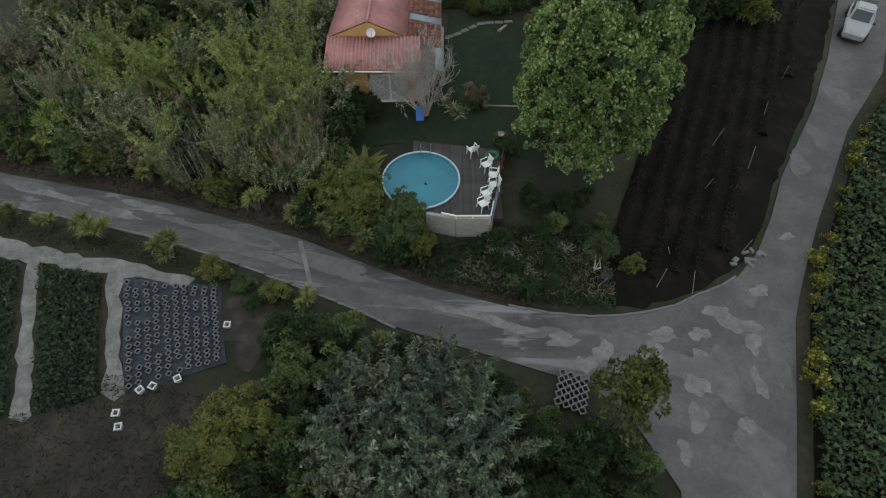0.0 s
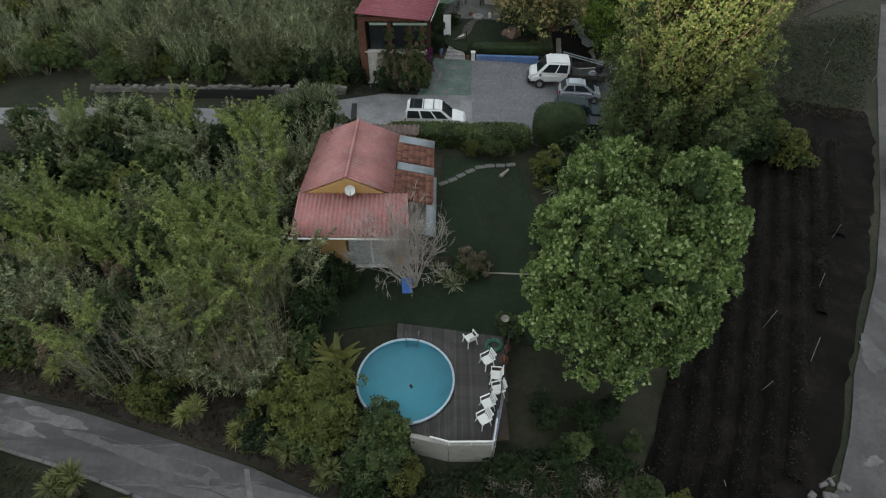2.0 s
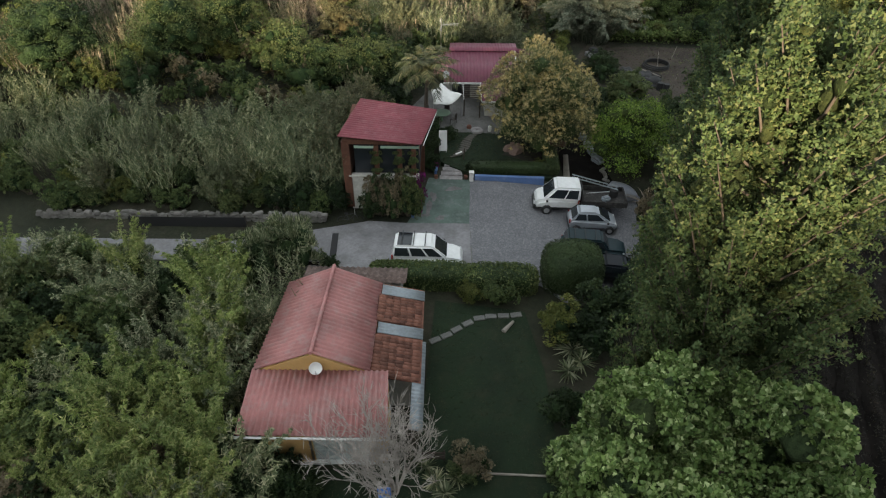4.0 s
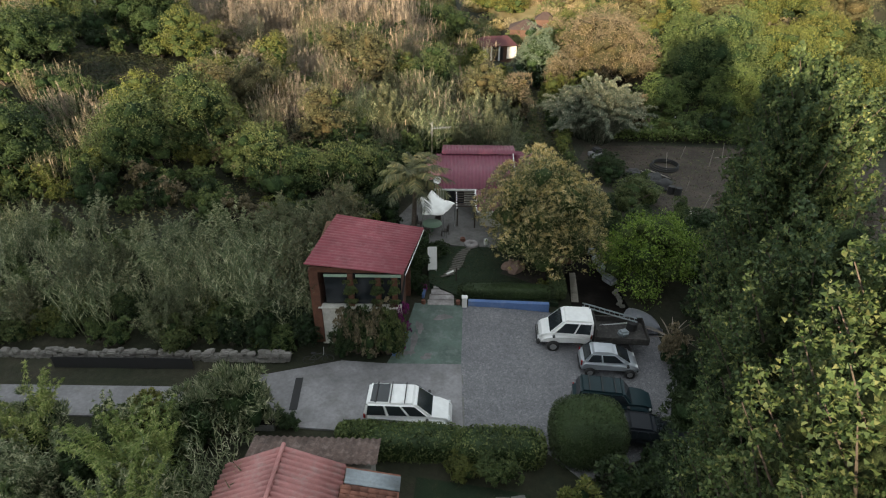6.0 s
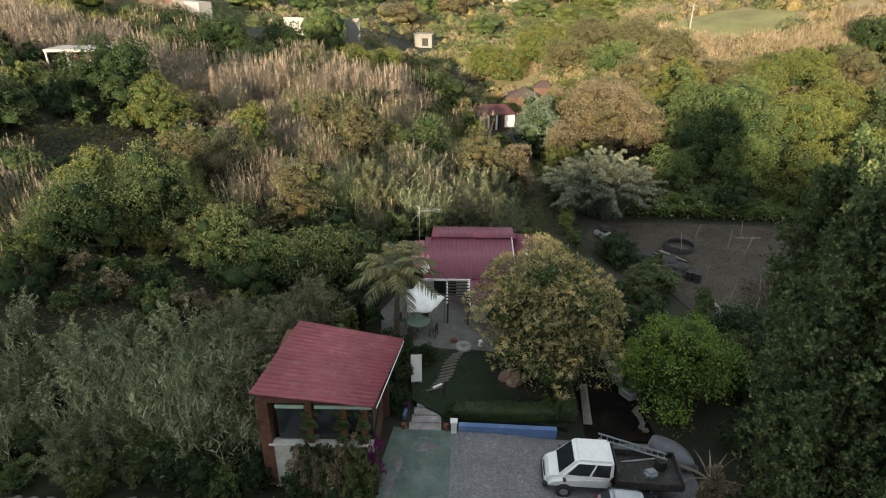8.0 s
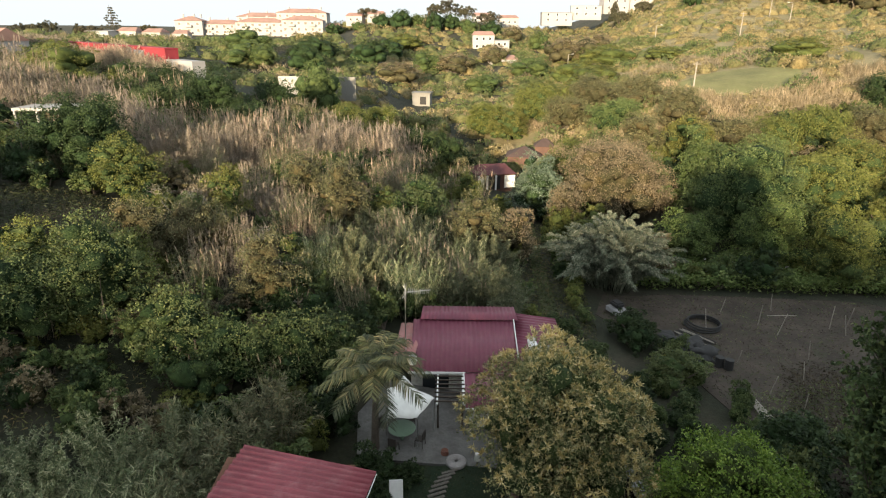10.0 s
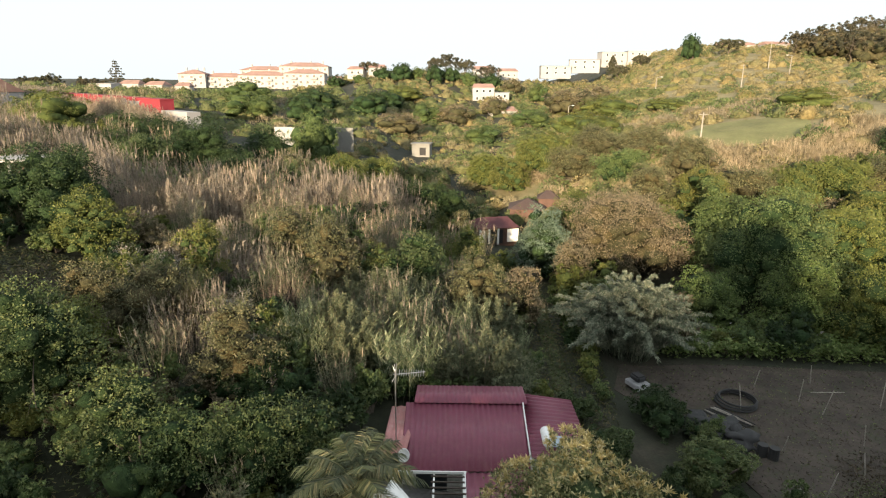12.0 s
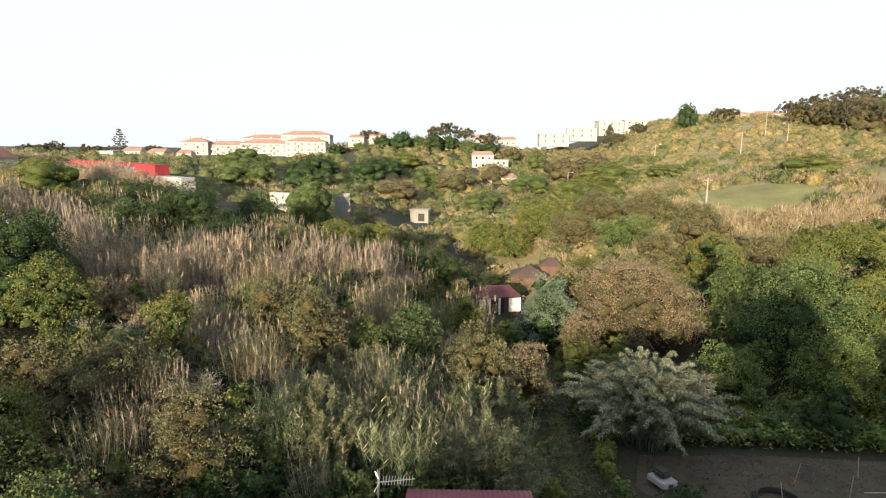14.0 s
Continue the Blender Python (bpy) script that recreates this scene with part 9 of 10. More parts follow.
for i, (x, y, s, a) in enumerate([(5.9, 57.9, 0.6, 0), (6.4, 57.6, 0.75, 40), (6.2, 58.2, 0.55, 80), (6.8, 57.9, 0.5, 10)]):
    bm = bmesh.new()
    bmesh.ops.create_icosphere(bm, subdivisions=2, radius=1.0)
    rs = np.random.default_rng(i)
    for v_ in bm.verts:
        v_.co *= 1 + 0.25 * float(noise.noise(v_.co * 1.6 + Vector((i * 7, 0, 0))))
    single("boulder", bm, M_ROCK, "reddish garden boulder on the turf", "rock", pose(x, y, gz(x, y) + 0.35, 0, 20, a) @ Matrix.Diagonal((s * 0.7, s * 0.55, s, 1)), "garden boulders")
plant("shrub", BUSH["lime"][0], "small bright plant in the earth bed", "shrub", 8.2, 55.9, 0, 0.42, 0.35, "", 0.3)
brick = thing("brick_wall", "short orange brick garden wall under the tree", "wall", kind="structure")
BR = bm_mesh("brick", box(0.235, 0.11, 0.07, (0, 0, 0), 0.006), M_BRICK)
for j in range(14):
    for i in range(7):
        ob = new("brick", BR)
        ob.parent = brick
        ob.matrix_world = pose(8.85 + 0.245 * i + (0.12 if j % 2 else 0), 58.6, 0.3 + 0.08 * j, 0, 0, random.uniform(-1, 1))
part("mortar", box(1.7, 0.09, 1.1, (9.65, 58.6, 0.3)), M_GREYWALL, brick)
wb_ = thing("white_board", "white panel leaning on a stand in the garden", "board")
part("panel", box(0.62, 0.05, 1.6, (0, 0, 0.15), 0.01), M_WHITE, wb_)
for s in (-0.25, 0.25):
    part("leg", rod((s, 0.1, 0), (s, 0.0, 0.4), 0.025, sides=6), M_WHITE, wb_)
wb_.matrix_world = pose(0.75, 57.1, gz(0.75, 57.1) + 0.3, -16, 0, 4)
single("spade", box(0.55, 0.16, 0.04, (0, 0, 0), 0.01), M_WHITE, "pale metal spade lying by the path", "spade", pose(1.95, 56.6, 0.75, 0, -12, 25))
single("post", rod((2.35, 56.2, 0.2), (2.35, 56.2, 1.4), 0.05, sides=6), M_WOODDARK, "dark timber post beside the path", "post")

# palm
palm = thing("palm", "palm with drooping fronds beside the patio", "palm", at(-0.75, 61.6))
pv_, pf_ = tubes([[(0, 0, -0.2, 0.24), (0.05, 0, 1.6, 0.19), (0.12, -0.1, 3.2, 0.16), (0.25, -0.3, 5.0, 0.17)]], 10)
part("trunk", np_mesh("trunk", pv_, pf_, [M_BARK], smooth=True), None, palm)
rp = np.random.default_rng(14)
NF = 24
for k in range(NF):
    a = k * 2.4 + rp.random() * 0.3
    e = 1.2 - 1.35 * (k / NF) + 0.12 * rp.normal()
    ln = 2.85 + 0.45 * rp.random()
    n = 12
    t = np.linspace(0, 1, n)
    out = ln * (t * math.cos(e) * 0.95)
    zz = ln * (t * math.sin(e) - 0.38 * t ** 2.2)
    rach = np.stack([out * math.cos(a), out * math.sin(a), zz], 1)
    sv, sf = tubes([np.column_stack([rach, 0.03 * (1 - 0.8 * t)])], 4)
    roots, tips = [], []
    sd = np.array([-math.sin(a), math.cos(a), 0])
    for i in range(1, n):
        for q in range(4):
            u = i - 1 + q / 4
            p = rach[i - 1] + (rach[i] - rach[i - 1]) * q / 4
            fw = rach[min(n - 1, i)] - rach[i - 1]
            fw /= np.linalg.norm(fw)
            ll = 0.75 * math.sin(math.pi * min(1, 0.12 + 0.85 * u / n)) ** 0.7
            for s in (-1, 1):
                roots.append(p)
                tips.append(p + (sd * s * 0.8 + fw * 0.55 + np.array([0, 0, -0.25])) * ll + rp.normal(size=3) * 0.03)
    lv, lf = blades(np.array(roots), np.array(tips), np.full((len(roots), 1), 0.07), rp, 0.2, 2)
    v, f, s = join([(lv, lf, 0), (sv, sf, 0)])
    fr = part("frond", np_mesh("frond", v, f, [LEAF_PALM], s), None, palm)
    fr.location = (0.25, -0.3, 4.95)

# loquat with pale flower heads
valley_tree("loquat", 8.3, 59.4, 4.1, 7.5, "round loquat tree with pale yellow flower heads", 0.16, 0.12, "loquat_tree", 130, 0.15)
valley_tree("citrus", 15.1, 56.8, 3.1, 4.9, "bright green citrus tree beside the yard", 0.06, 0.12, "citrus_tree", 120, 0.13)
for i, (x, y, k, s, sz, words) in enumerate([(-0.3, 59.5, "deep", 1.2, 1.1, "dark shrub beside the palm"), (1.1, 59.4, "deep", 0.8, 0.7, "clipped dark shrub beside the path"), (-0.6, 57.4, "deep", 1.1, 1.1, "dark shrub beside the pavilion"),
                                             (-0.4, 55.5, "deep", 0.8, 0.8, "dark shrub by the steps"), (-3.3, 49.35, "deep", 1.0, 1.75, "dark climber on the pavilion plinth"), (-2.4, 49.1, "rust", 0.9, 1.7, "withered climber below the pavilion"), (-1.6, 49.3, "green", 0.9, 1.75, "leafy climber below the pavilion"), (-2.8, 49.6, "green", 0.8, 1.55, "green climber below the pavilion"),
                                             (-4.0, 49.2, "deep", 0.75, 1.1, "dull climber on the plinth"), (-1.0, 49.5, "green", 0.6, 1.35, "green climber on the plinth"), (-6.6, 50.2, "deep", 1.2, 1.2, "dark shrub beside the pavilion"), (-3.6, 49.5, "rust", 0.95, 1.85, "brown climber on the pavilion plinth"), (-1.9, 49.4, "rust", 0.8, 1.9, "brown climber below the pillar"), (-3.2, 62.8, "deep", 1.6, 1.5, "dark shrub behind the palm"),
                                             (-4.4, 58.8, "green", 1.4, 1.3, "green shrub behind the pavilion"), (-2.6, 66.4, "green", 1.6, 1.5, "green shrub beside the cottage"), (12.0, 63.6, "deep", 1.4, 1.2, "dark shrub beside the cottage"),
                                             (11.2, 67.5, "deep", 1.0, 1.0, "dark shrub at the cottage wing"), (12.6, 71, "green", 1.3, 1.1, "green shrub behind the cottage wing"), (11.6, 75, "green", 1.2, 1.0, "green shrub along the path"), (-1.6, 72.6, "green", 1.4, 1.5, "green shrub behind the cottage"), (-0.2, 75.0, "deep", 1.3, 1.3, "dark shrub behind the cottage"), (-3.2, 70.6, "deep", 1.5, 1.5, "dark shrub beside the cottage wall"), (1.6, 75.4, "green", 1.1, 1.1, "leafy shrub behind the cottage roof")]):
    plant("shrub", BUSH[k][i % len(BUSH[k])], words, "shrub", x, y, i * 51, s, sz, "cottage garden shrubs")
BOUG = bush_mesh("bougainvillea", 720, [LEAF_MAGENTA, M_BARK], random_lobes(721, 5, 0.6, 1.4), 60, 10, 0.12, 0.11, 0.7)
plant("bougainvillea", BOUG, "magenta flowering climber at the pavilion corner", "climber", -0.75, 49.9, 0, 1.0, 2.35)
plant("bougainvillea", BOUG, "dull magenta shrub beside the steps", "climber", 0.2, 55.4, 60, 0.5, 0.5)
IVY = bush_mesh("ivy", 722, [LEAF_GREEN, M_BARK], [(0, 0, 0.4, 0.2, 0.4), (0, 0, 1.1, 0.2, 0.5), (0, 0, 1.8, 0.2, 0.4)], 60, 9, 0.06, 0.11, 0.7, stem=False)
for x in (-3.64, -3.5, -3.36, -2.18, -2.05, -1.92, -1.2, -1.05):
    plant("ivy", IVY, "ivy grown round a pavilion pillar", "climber", x, 49.9, 0, 1.0, None, "ivy on the pavilion", 2.6)

# patio things
sail = thing("shade_sail", "white cloth shade sail over the patio table", "shade sail")
SAIL = [(-0.1, 61.85, 2.35), (-0.35, 64.2, 2.5), (0.5, 65.4, 2.6), (2.3, 63.5, 2.45), (1.45, 61.95, 2.3)]
bm = bmesh.new()
mid = bm.verts.new((0.75, 63.4, 2.42))
rim_ = []
for i, p in enumerate(SAIL):
    q = SAIL[(i + 1) % 5]
    rim_ += [bm.verts.new(p), bm.verts.new(((p[0] + q[0]) * 0.46 + 0.06, (p[1] + q[1]) * 0.46 + 5.07, (p[2] + q[2]) / 2 - 0.12))]
for i in range(10):
    bm.faces.new((mid, rim_[i], rim_[(i + 1) % 10]))
bmesh.ops.subdivide_edges(bm, edges=bm.edges[:], cuts=2, use_grid_fill=True)
for v_ in bm.verts:
    v_.co.z += 0.05 * math.sin(v_.co.x * 6 + v_.co.y * 2)
bmesh.ops.solidify(bm, geom=bm.faces[:], thickness=0.012)
part("cloth", bm, M_WHITE_PLASTIC, sail, smooth=True)
for p in (SAIL[0], SAIL[2], SAIL[3], SAIL[4]):
    part("pole", rod((p[0], p[1], gz(p[0], p[1]) + 0.05), p, 0.025, sides=6), M_STEEL, sail)
M_TABLE = plain("green_table_top", (0.16, 0.24, 0.17), 0.5)
tb = thing("round_table", "round green garden table on the patio", "table", pose(0.6, 62.4, gz(0.6, 62.4) + 0.13))
part("tabletop", lathed("tabletop", [(0.01, 0.72), (0.72, 0.72), (0.74, 0.70), (0.72, 0.68), (0.01, 0.68)], M_TABLE, 30), None, tb)
part("pedestal", rod((0, 0, 0), (0, 0, 0.69), 0.12, 0.06, 10), M_TABLE, tb)
M_CHAIRDARK = plain("dark_wicker", (0.05, 0.04, 0.035), 0.7)


def patio_chair():
    c = thing("patio_chair", "dark garden chair at the round table", "chair", group="patio chairs")
    part("seat", box(0.45, 0.45, 0.04, (0, 0, 0.42), 0.01), M_CHAIRDARK, c)
    part("backrest", box(0.45, 0.04, 0.5, (0, 0.22, 0.44), 0.01), M_CHAIRDARK, c)
    for x in (-0.2, 0.2):
        for y in (-0.2, 0.2):
            part("leg", rod((x, y, 0.42), (x * 1.1, y * 1.1, 0), 0.02, sides=5), M_CHAIRDARK, c)
    return c


pc = patio_chair()
for i, a in enumerate((20, 110, 200, 290)):
    x, y = 0.6 + 1.05 * math.sin(radians(a)), 62.4 + 1.05 * math.cos(radians(a))
    m = pose(x, y, gz(x, y) + 0.13, 0, 0, -a)
    if i == 0:
        pc.matrix_world = m
    else:
        copy_thing(pc, m)
pg = thing("pergola", "open timber pergola beside the cottage roof", "pergola")
for x in (2.45, 3.9):
    part("beam", box(0.09, 3.0, 0.1, (x, 65.0, 2.0)), M_WHITE, pg)
for i in range(7):
    part("slat", box(1.7, 0.08, 0.06, (3.15, 63.7 + 0.42 * i, 2.1)), M_WOODDARK, pg)
for x in (2.5, 3.85):
    part("post", box(0.1, 0.1, 2.2, (x, 63.6, -0.2)), M_WOODDARK, pg)
flower_pot(2.9, 61.6, 0.1, 1.0, "pale urn on the patio")
single("white_chair", box(0.4, 0.4, 0.8, (0, 0, 0), 0.05), M_WHITE_PLASTIC, "white garden stool near the tree", "stool", pose(4.6, 61.2, gz(4.6, 61.2) + 0.14, 0, 0, 20) @ Matrix.Diagonal((0.6, 0.6, 0.6, 1)))

# roof things of the cottage
an = thing("tv_antenna", "television aerial on a thin mast", "antenna", pose(0.45, 67.9, 0))
part("mast", rod((0, 0, 2.4), (0, 0, 6.9), 0.035, sides=6), M_STEEL, an)
part("boom", rod((-0.1, 0, 6.75), (1.5, 0.15, 6.85), 0.022, sides=5), M_STEEL, an)
for i in range(11):
    x = 0.2 + 0.12 * i
    part("element", rod((x, -0.2, 6.77), (x, 0.35, 6.85), 0.012, sides=4), M_STEEL, an)
for s in (-1, 1):
    for q in range(3):
        part("reflector_rod", rod((0.05, 0.0, 6.78), (-0.15 + 0.1 * q, 0.2 * s, 6.78 + s * (0.35 + 0.08 * q)), 0.014, sides=4), M_STEEL, an)
hd = thing("roof_dish", "white satellite dish on the cottage roof", "satellite dish", pose(0.9, 67.0, 2.75, 60, 0, -30))
bm = bmesh.new()
bmesh.ops.create_uvsphere(bm, u_segments=16, v_segments=12, radius=0.5)
bmesh.ops.bisect_plane(bm, geom=bm.verts[:] + bm.edges[:] + bm.faces[:], plane_co=(0, 0, -0.36), plane_no=(0, 0, 1), clear_outer=True)
bmesh.ops.translate(bm, vec=(0, 0, 0.36), verts=bm.verts)
bmesh.ops.solidify(bm, geom=bm.faces[:], thickness=0.02)
part("reflector", bm, M_WHITE, hd, smooth=True)
part("arm", rod((0, 0, -0.1), (0, -0.1, -0.4), 0.025), M_STEEL, hd)
sh = thing("solar_heater", "solar water heater with white tank on the side roof", "water heater", pose(8.9, 67.6, 2.98, 0, 2, 0))
part("tank", rod((-0.75, 0.75, 0.4), (-0.75, -0.35, 0.4), 0.27, sides=16), M_WHITE, sh, "white cylindrical tank")
M_PANEL = plain("solar_glass", (0.32, 0.38, 0.43), 0.12)
part("panel", box(1.7, 1.0, 0.08, (0.3, 0.0, 0.16), 0.01, rot=pose(0, 0, 0, 0, 6, -4)), M_PANEL, sh, "pale glass collector panel")
part("stand", box(0.1, 1.1, 0.25, (-0.75, 0.2, -0.05)), M_STEEL, sh)

# passage with clutter beside the garden
thing("passage", "dark earth passage beside the front garden", "path", kind="structure", data=drape("passage", [(9.8, 53.6), (13.6, 53.6), (13.2, 58), (12.6, 64), (10.6, 64), (10.0, 58)], 0.03, M_TILLED, 1.2))
for i in range(5):
    single("timber_board", box(0.12, 3.2, 0.05, (0, 0, 0), 0.01), M_WOODPALE, "pale boards stacked upright beside the hedge", "board", pose(10.1 + 0.09 * i, 56.4, gz(10, 56.4) + 0.1, 4, 60 - 8 * i, -4), "stacked boards")
for i, (x, y, s) in enumerate([(12.6, 59.6, 1.0), (12.7, 58.4, 0.9), (12.9, 57.2, 1.0), (12.3, 60.8, 0.8)]):
    bm = box(0.7 * s, 1.0 * s, 0.5, (0, 0, 0), 0.14)
    single("water_tub", bm, M_ZINC if i % 2 else M_HULL, "weathered grey tub in the passage", "tub", at(x, y, i * 17, 1, 0.04), "tubs in the passage")
for i in range(8):
    single("rubble", bm_mesh("rubble", box(0.35, 0.25, 0.2, (0, 0, 0), 0.05), M_STONEWALL), None, "loose stones beside the citrus tree", "rubble", at(12.9 + 0.3 * random.random(), 54.4 + 0.25 * i, i * 31), "loose stones")
FROND = big_leaves(14, 2.0, 0.09, 1.0, 6, LEAF_DRY, "dry_frond")
plant("dry_palm", FROND, "withered palm fronds behind the truck", "palm", 14.9, 50.6, 0, 1.1, 1.4)

leaf_mass("bank_flowers", "small white flowers on the bank above the lane", "flowers", LEAF_WHITE, [(-26, 50.2), (-7, 50.2), (-7, 53.5), (-26, 53.5)], 70, 2.0, 0.13, 0.9, 111)
leaf_mass("bank_grass", "rough dark grass on the slope behind the cane", "grass", LEAF_GRASS, [(-60, 49.5), (-31, 49.5), (-26, 58), (-14, 59), (-12, 64), (-30, 70), (-60, 70)], 16000, 0.6, 0.3, 0.2, 112, 0.2)

# ---------------------------------------------------------------- the plot behind
leaf_mass("vine_weeds", "dark weeds and vines behind the field", "weeds", LEAF_DEEP, [(19, 47.5), (31, 46.5), (37, 56), (40, 62), (22, 60)], 12000, 1.2, 0.2, 0.3, 85, 0.4)
leaf_mass("vine_weeds_brown", "withered vines behind the field", "weeds", LEAF_RUSTDARK, [(19, 46.5), (31, 45.5), (38, 57), (40, 62), (22, 60)], 9000, 1.0, 0.2, 0.3, 86, 0.4)
for i in range(8):
    stake(21.5 + 1.9 * i, 49.5 + (i * 3.7) % 8, 1.6, 5, i * 61, 0.03, "pale stake among the vines", "stakes among the vines")
PLOT = [(15.2, 80), (17, 84.8), (24, 85.6), (40, 84.4), (46, 80), (44, 70), (33, 62), (24, 60), (21, 62), (20, 70), (18.6, 76)]
thing("garden_plot", "dry brown cultivated plot with stakes", "plot", kind="structure", data=drape("garden_plot", PLOT, 0.03, M_PLOT, 1.5))
leaf_mass("weeds", "tall dark weeds over the plot", "weeds", LEAF_RUSTDARK, [(22, 62), (26, 72), (36, 73), (42, 72), (34, 63), (26, 61)], 9000, 1.1, 0.2, 0.25, 76, 0.3)
leaf_mass("weeds_green", "green weeds along the plot", "weeds", LEAF_GREEN, [(20, 60), (22, 68), (28, 70), (38, 71), (34, 63)], 5000, 0.9, 0.18, 0.3, 79, 0.4)
for i, (x, y, h) in enumerate([(28.5, 79.7, 1.9), (29.2, 78.0, 2.0), (33.9, 79.0, 2.1), (34.7, 78.1, 1.7), (29.5, 74.2, 1.6), (23.9, 73.4, 1.4), (23.6, 68.6, 1.7), (24.4, 66.2, 1.6), (23.7, 78.3, 2.0), (31, 82.5, 1.6), (36, 80, 1.8), (26.3, 81.8, 1.5), (38, 76.5, 1.8), (27, 70.5, 1.6)]):
    stake(x, y, h, 4 + (i * 7) % 12, i * 71, 0.035, "pale stake in the dry plot", "stakes in the plot")
single("cross_bar", rod((28.0, 77.9, 0.6), (30.3, 77.9, 0.62), 0.03, sides=6), M_WOODPALE, "thin cross bar tied to stakes", "bar")
v, f = lathe([(1.35, 0), (1.45, 0.08), (1.35, 0.17), (1.25, 0.08), (1.35, 0)], 30)
for i in range(3):
    single("hose_ring", np_mesh("hose_ring", v, f, [M_BLACK], smooth=True), None, "large coil of black pipe on the plot", "pipe coil", at(23.8 + 0.06 * i, 79.4, 0, 1 - 0.04 * i, 0.05 + 0.16 * i), "pipe coils")
for i in range(9):
    single("pipe", rod((0, 0, 0.05 + 0.05 * (i % 3)), (1.6, -2.4, 0.05 + 0.06 * (i % 3)), 0.045, sides=6), M_WOODPALE if i % 2 else M_BLACK, "pole in a loose bundle on the plot", "pole", at(21.0 + 0.13 * i, 78.2 + 0.06 * i, random.uniform(-5, 5), 1, 0.05), "bundle of poles")
for i in range(5):
    single("plank", box(0.14, 4.0, 0.04, (0, 0, 0.05)), M_WOODPALE, "long pale plank lying on the ground", "plank", at(21.95 + 0.1 * i, 66.5 + 0.1 * i, -4 + 2 * i, 1, 0.05 + 0.03 * i), "long planks")
for x, y in ((22.4, 73.0), (22.9, 72.6)):
    single("barrel", rod((0, 0, 0), (0, 0, 0.8), 0.32, 0.3, 14), M_BLACK, "black barrel beside the plot", "barrel", at(x, y), "black barrels")
for i, (x, y, q, n_) in enumerate(((20.6, 75.6, 1.5, 60), (21.6, 74.4, 1.2, 61), (19.8, 74.6, 1.0, 62))):
    v, f = lumpy([(0, 0, 0.25, 0.8, 0.45), (0.5, 0.3, 0.2, 0.6, 0.35), (-0.5, 0.2, 0.2, 0.55, 0.4)], np.random.default_rng(n_), 3, 1.0, 0.3)
    single("black_sheeting", np_mesh("black_sheeting", v, f, [M_BLACK], smooth=False), None, "heap of crumpled black sheeting beside the plot", "sheeting", at(x, y, 50 * i, q), "heaps of black sheeting")
M_YELLOW = plain("yellow_tarp", (0.5, 0.42, 0.08), 0.7)
single("yellow_sheet", box(0.7, 0.5, 0.5, (0, 0, 0), 0.15), M_YELLOW, "crumpled yellow sheet beside the bush", "tarp", at(18.9, 73.8, 30))
bt = thing("small_trailer", "small white trailer with machinery beside the plot", "trailer", at(17.1, 80.6, 24))
part("box_body", box(1.2, 1.5, 0.4, (0, 0, 0.35), 0.05), M_PAINT_PICKUP, bt)
part("load", box(0.8, 1.0, 0.45, (0.05, 0.1, 0.8), 0.12), M_TRIM, bt, "dark engine load")
for s in (-1, 1):
    wheel(bt, s * 0.7, 0, 0.28, 0.16)
leaf_mass("valley_grass", "rough grass beside the valley path", "grass", LEAF_GRASS, [(8, 73), (9.4, 88), (9.5, 100), (15, 104), (15.5, 88), (14.8, 79), (12, 62), (10.4, 64)], 9000, 0.5, 0.3, 0.18, 98, 0.2)
PATH = [(10.4, 76), (11.8, 76), (12.2, 86), (12.7, 96), (13.2, 104), (12.2, 110), (11.0, 116), (9.8, 116), (10.8, 110), (11.8, 103), (11.3, 95), (10.9, 86)]
M_GRASSPATH = surface("grassy_path", (0.06, 0.065, 0.034), 0.95, 0.35, 0.6, 6.0, 0.5, dirt=(0.075, 0.06, 0.045), dirt_amt=0.6)
thing("path", "grassy trodden path up the valley", "path", kind="structure", data=drape("path", PATH, 0.04, M_GRASSPATH, 1.5))
leaf_mass("path_grass", "short grass on the valley path", "grass", LEAF_GREEN, PATH, 5000, 0.16, 0.2, 0.2, 99, 0.2)
leaf_mass("turf", "dark grass blades on the front lawn", "grass", LEAF_DARKGRASS, LAWN2, 5000, 0.08, 0.14, 0.16, 101, 0.3).location.z = 0.3
leaf_mass("turf", "dark grass blades on the garden lawn", "grass", LEAF_DARKGRASS, LAWN, 16000, 0.05, 0.12, 0.14, 102, 0.3)
leaf_mass("plot_weeds", "low withered weeds over the dry plot", "weeds", LEAF_RUSTDARK, PLOT, 9000, 0.25, 0.16, 0.22, 103, 0.3)
leaf_mass("plot_seedlings", "thin green weeds coming up on the plot", "weeds", LEAF_GREEN, PLOT, 3500, 0.2, 0.15, 0.3, 113, 0.3)
leaf_mass("meadow_turf", "dark rough grass on the shelf of the slope", "grass", LEAF_DARKGRASS, [(-29 + 9.5 * math.cos(q), 79.5 + 5.0 * math.sin(q)) for q in np.linspace(0, 6.28, 20)[:-1]], 8000, 0.5, 0.3, 0.2, 109, 0.2)
leaf_mass("creepers", "green creepers spreading behind the plot", "creepers", LEAF_CREEPER, [(20, 86.5), (24, 86.3), (42, 85.4), (52, 84), (56, 90), (44, 93), (26, 93), (21, 91)], 34000, 1.9, 0.24, 0.7, 104, 0.7)
leaf_mass("creeper_flowers", "white flowers scattered over the creepers", "flowers", LEAF_WHITE, [(21, 88), (38, 87.5), (38, 92), (22, 93)], 150, 2.25, 0.2, 0.9, 105)

# ---------------------------------------------------------------- far huts, walls, houses and poles
M_FARWHITE = surface("far_white_wall", (0.36, 0.352, 0.35), 0.85, 0.08, 0.2, 2.0, 0.0)
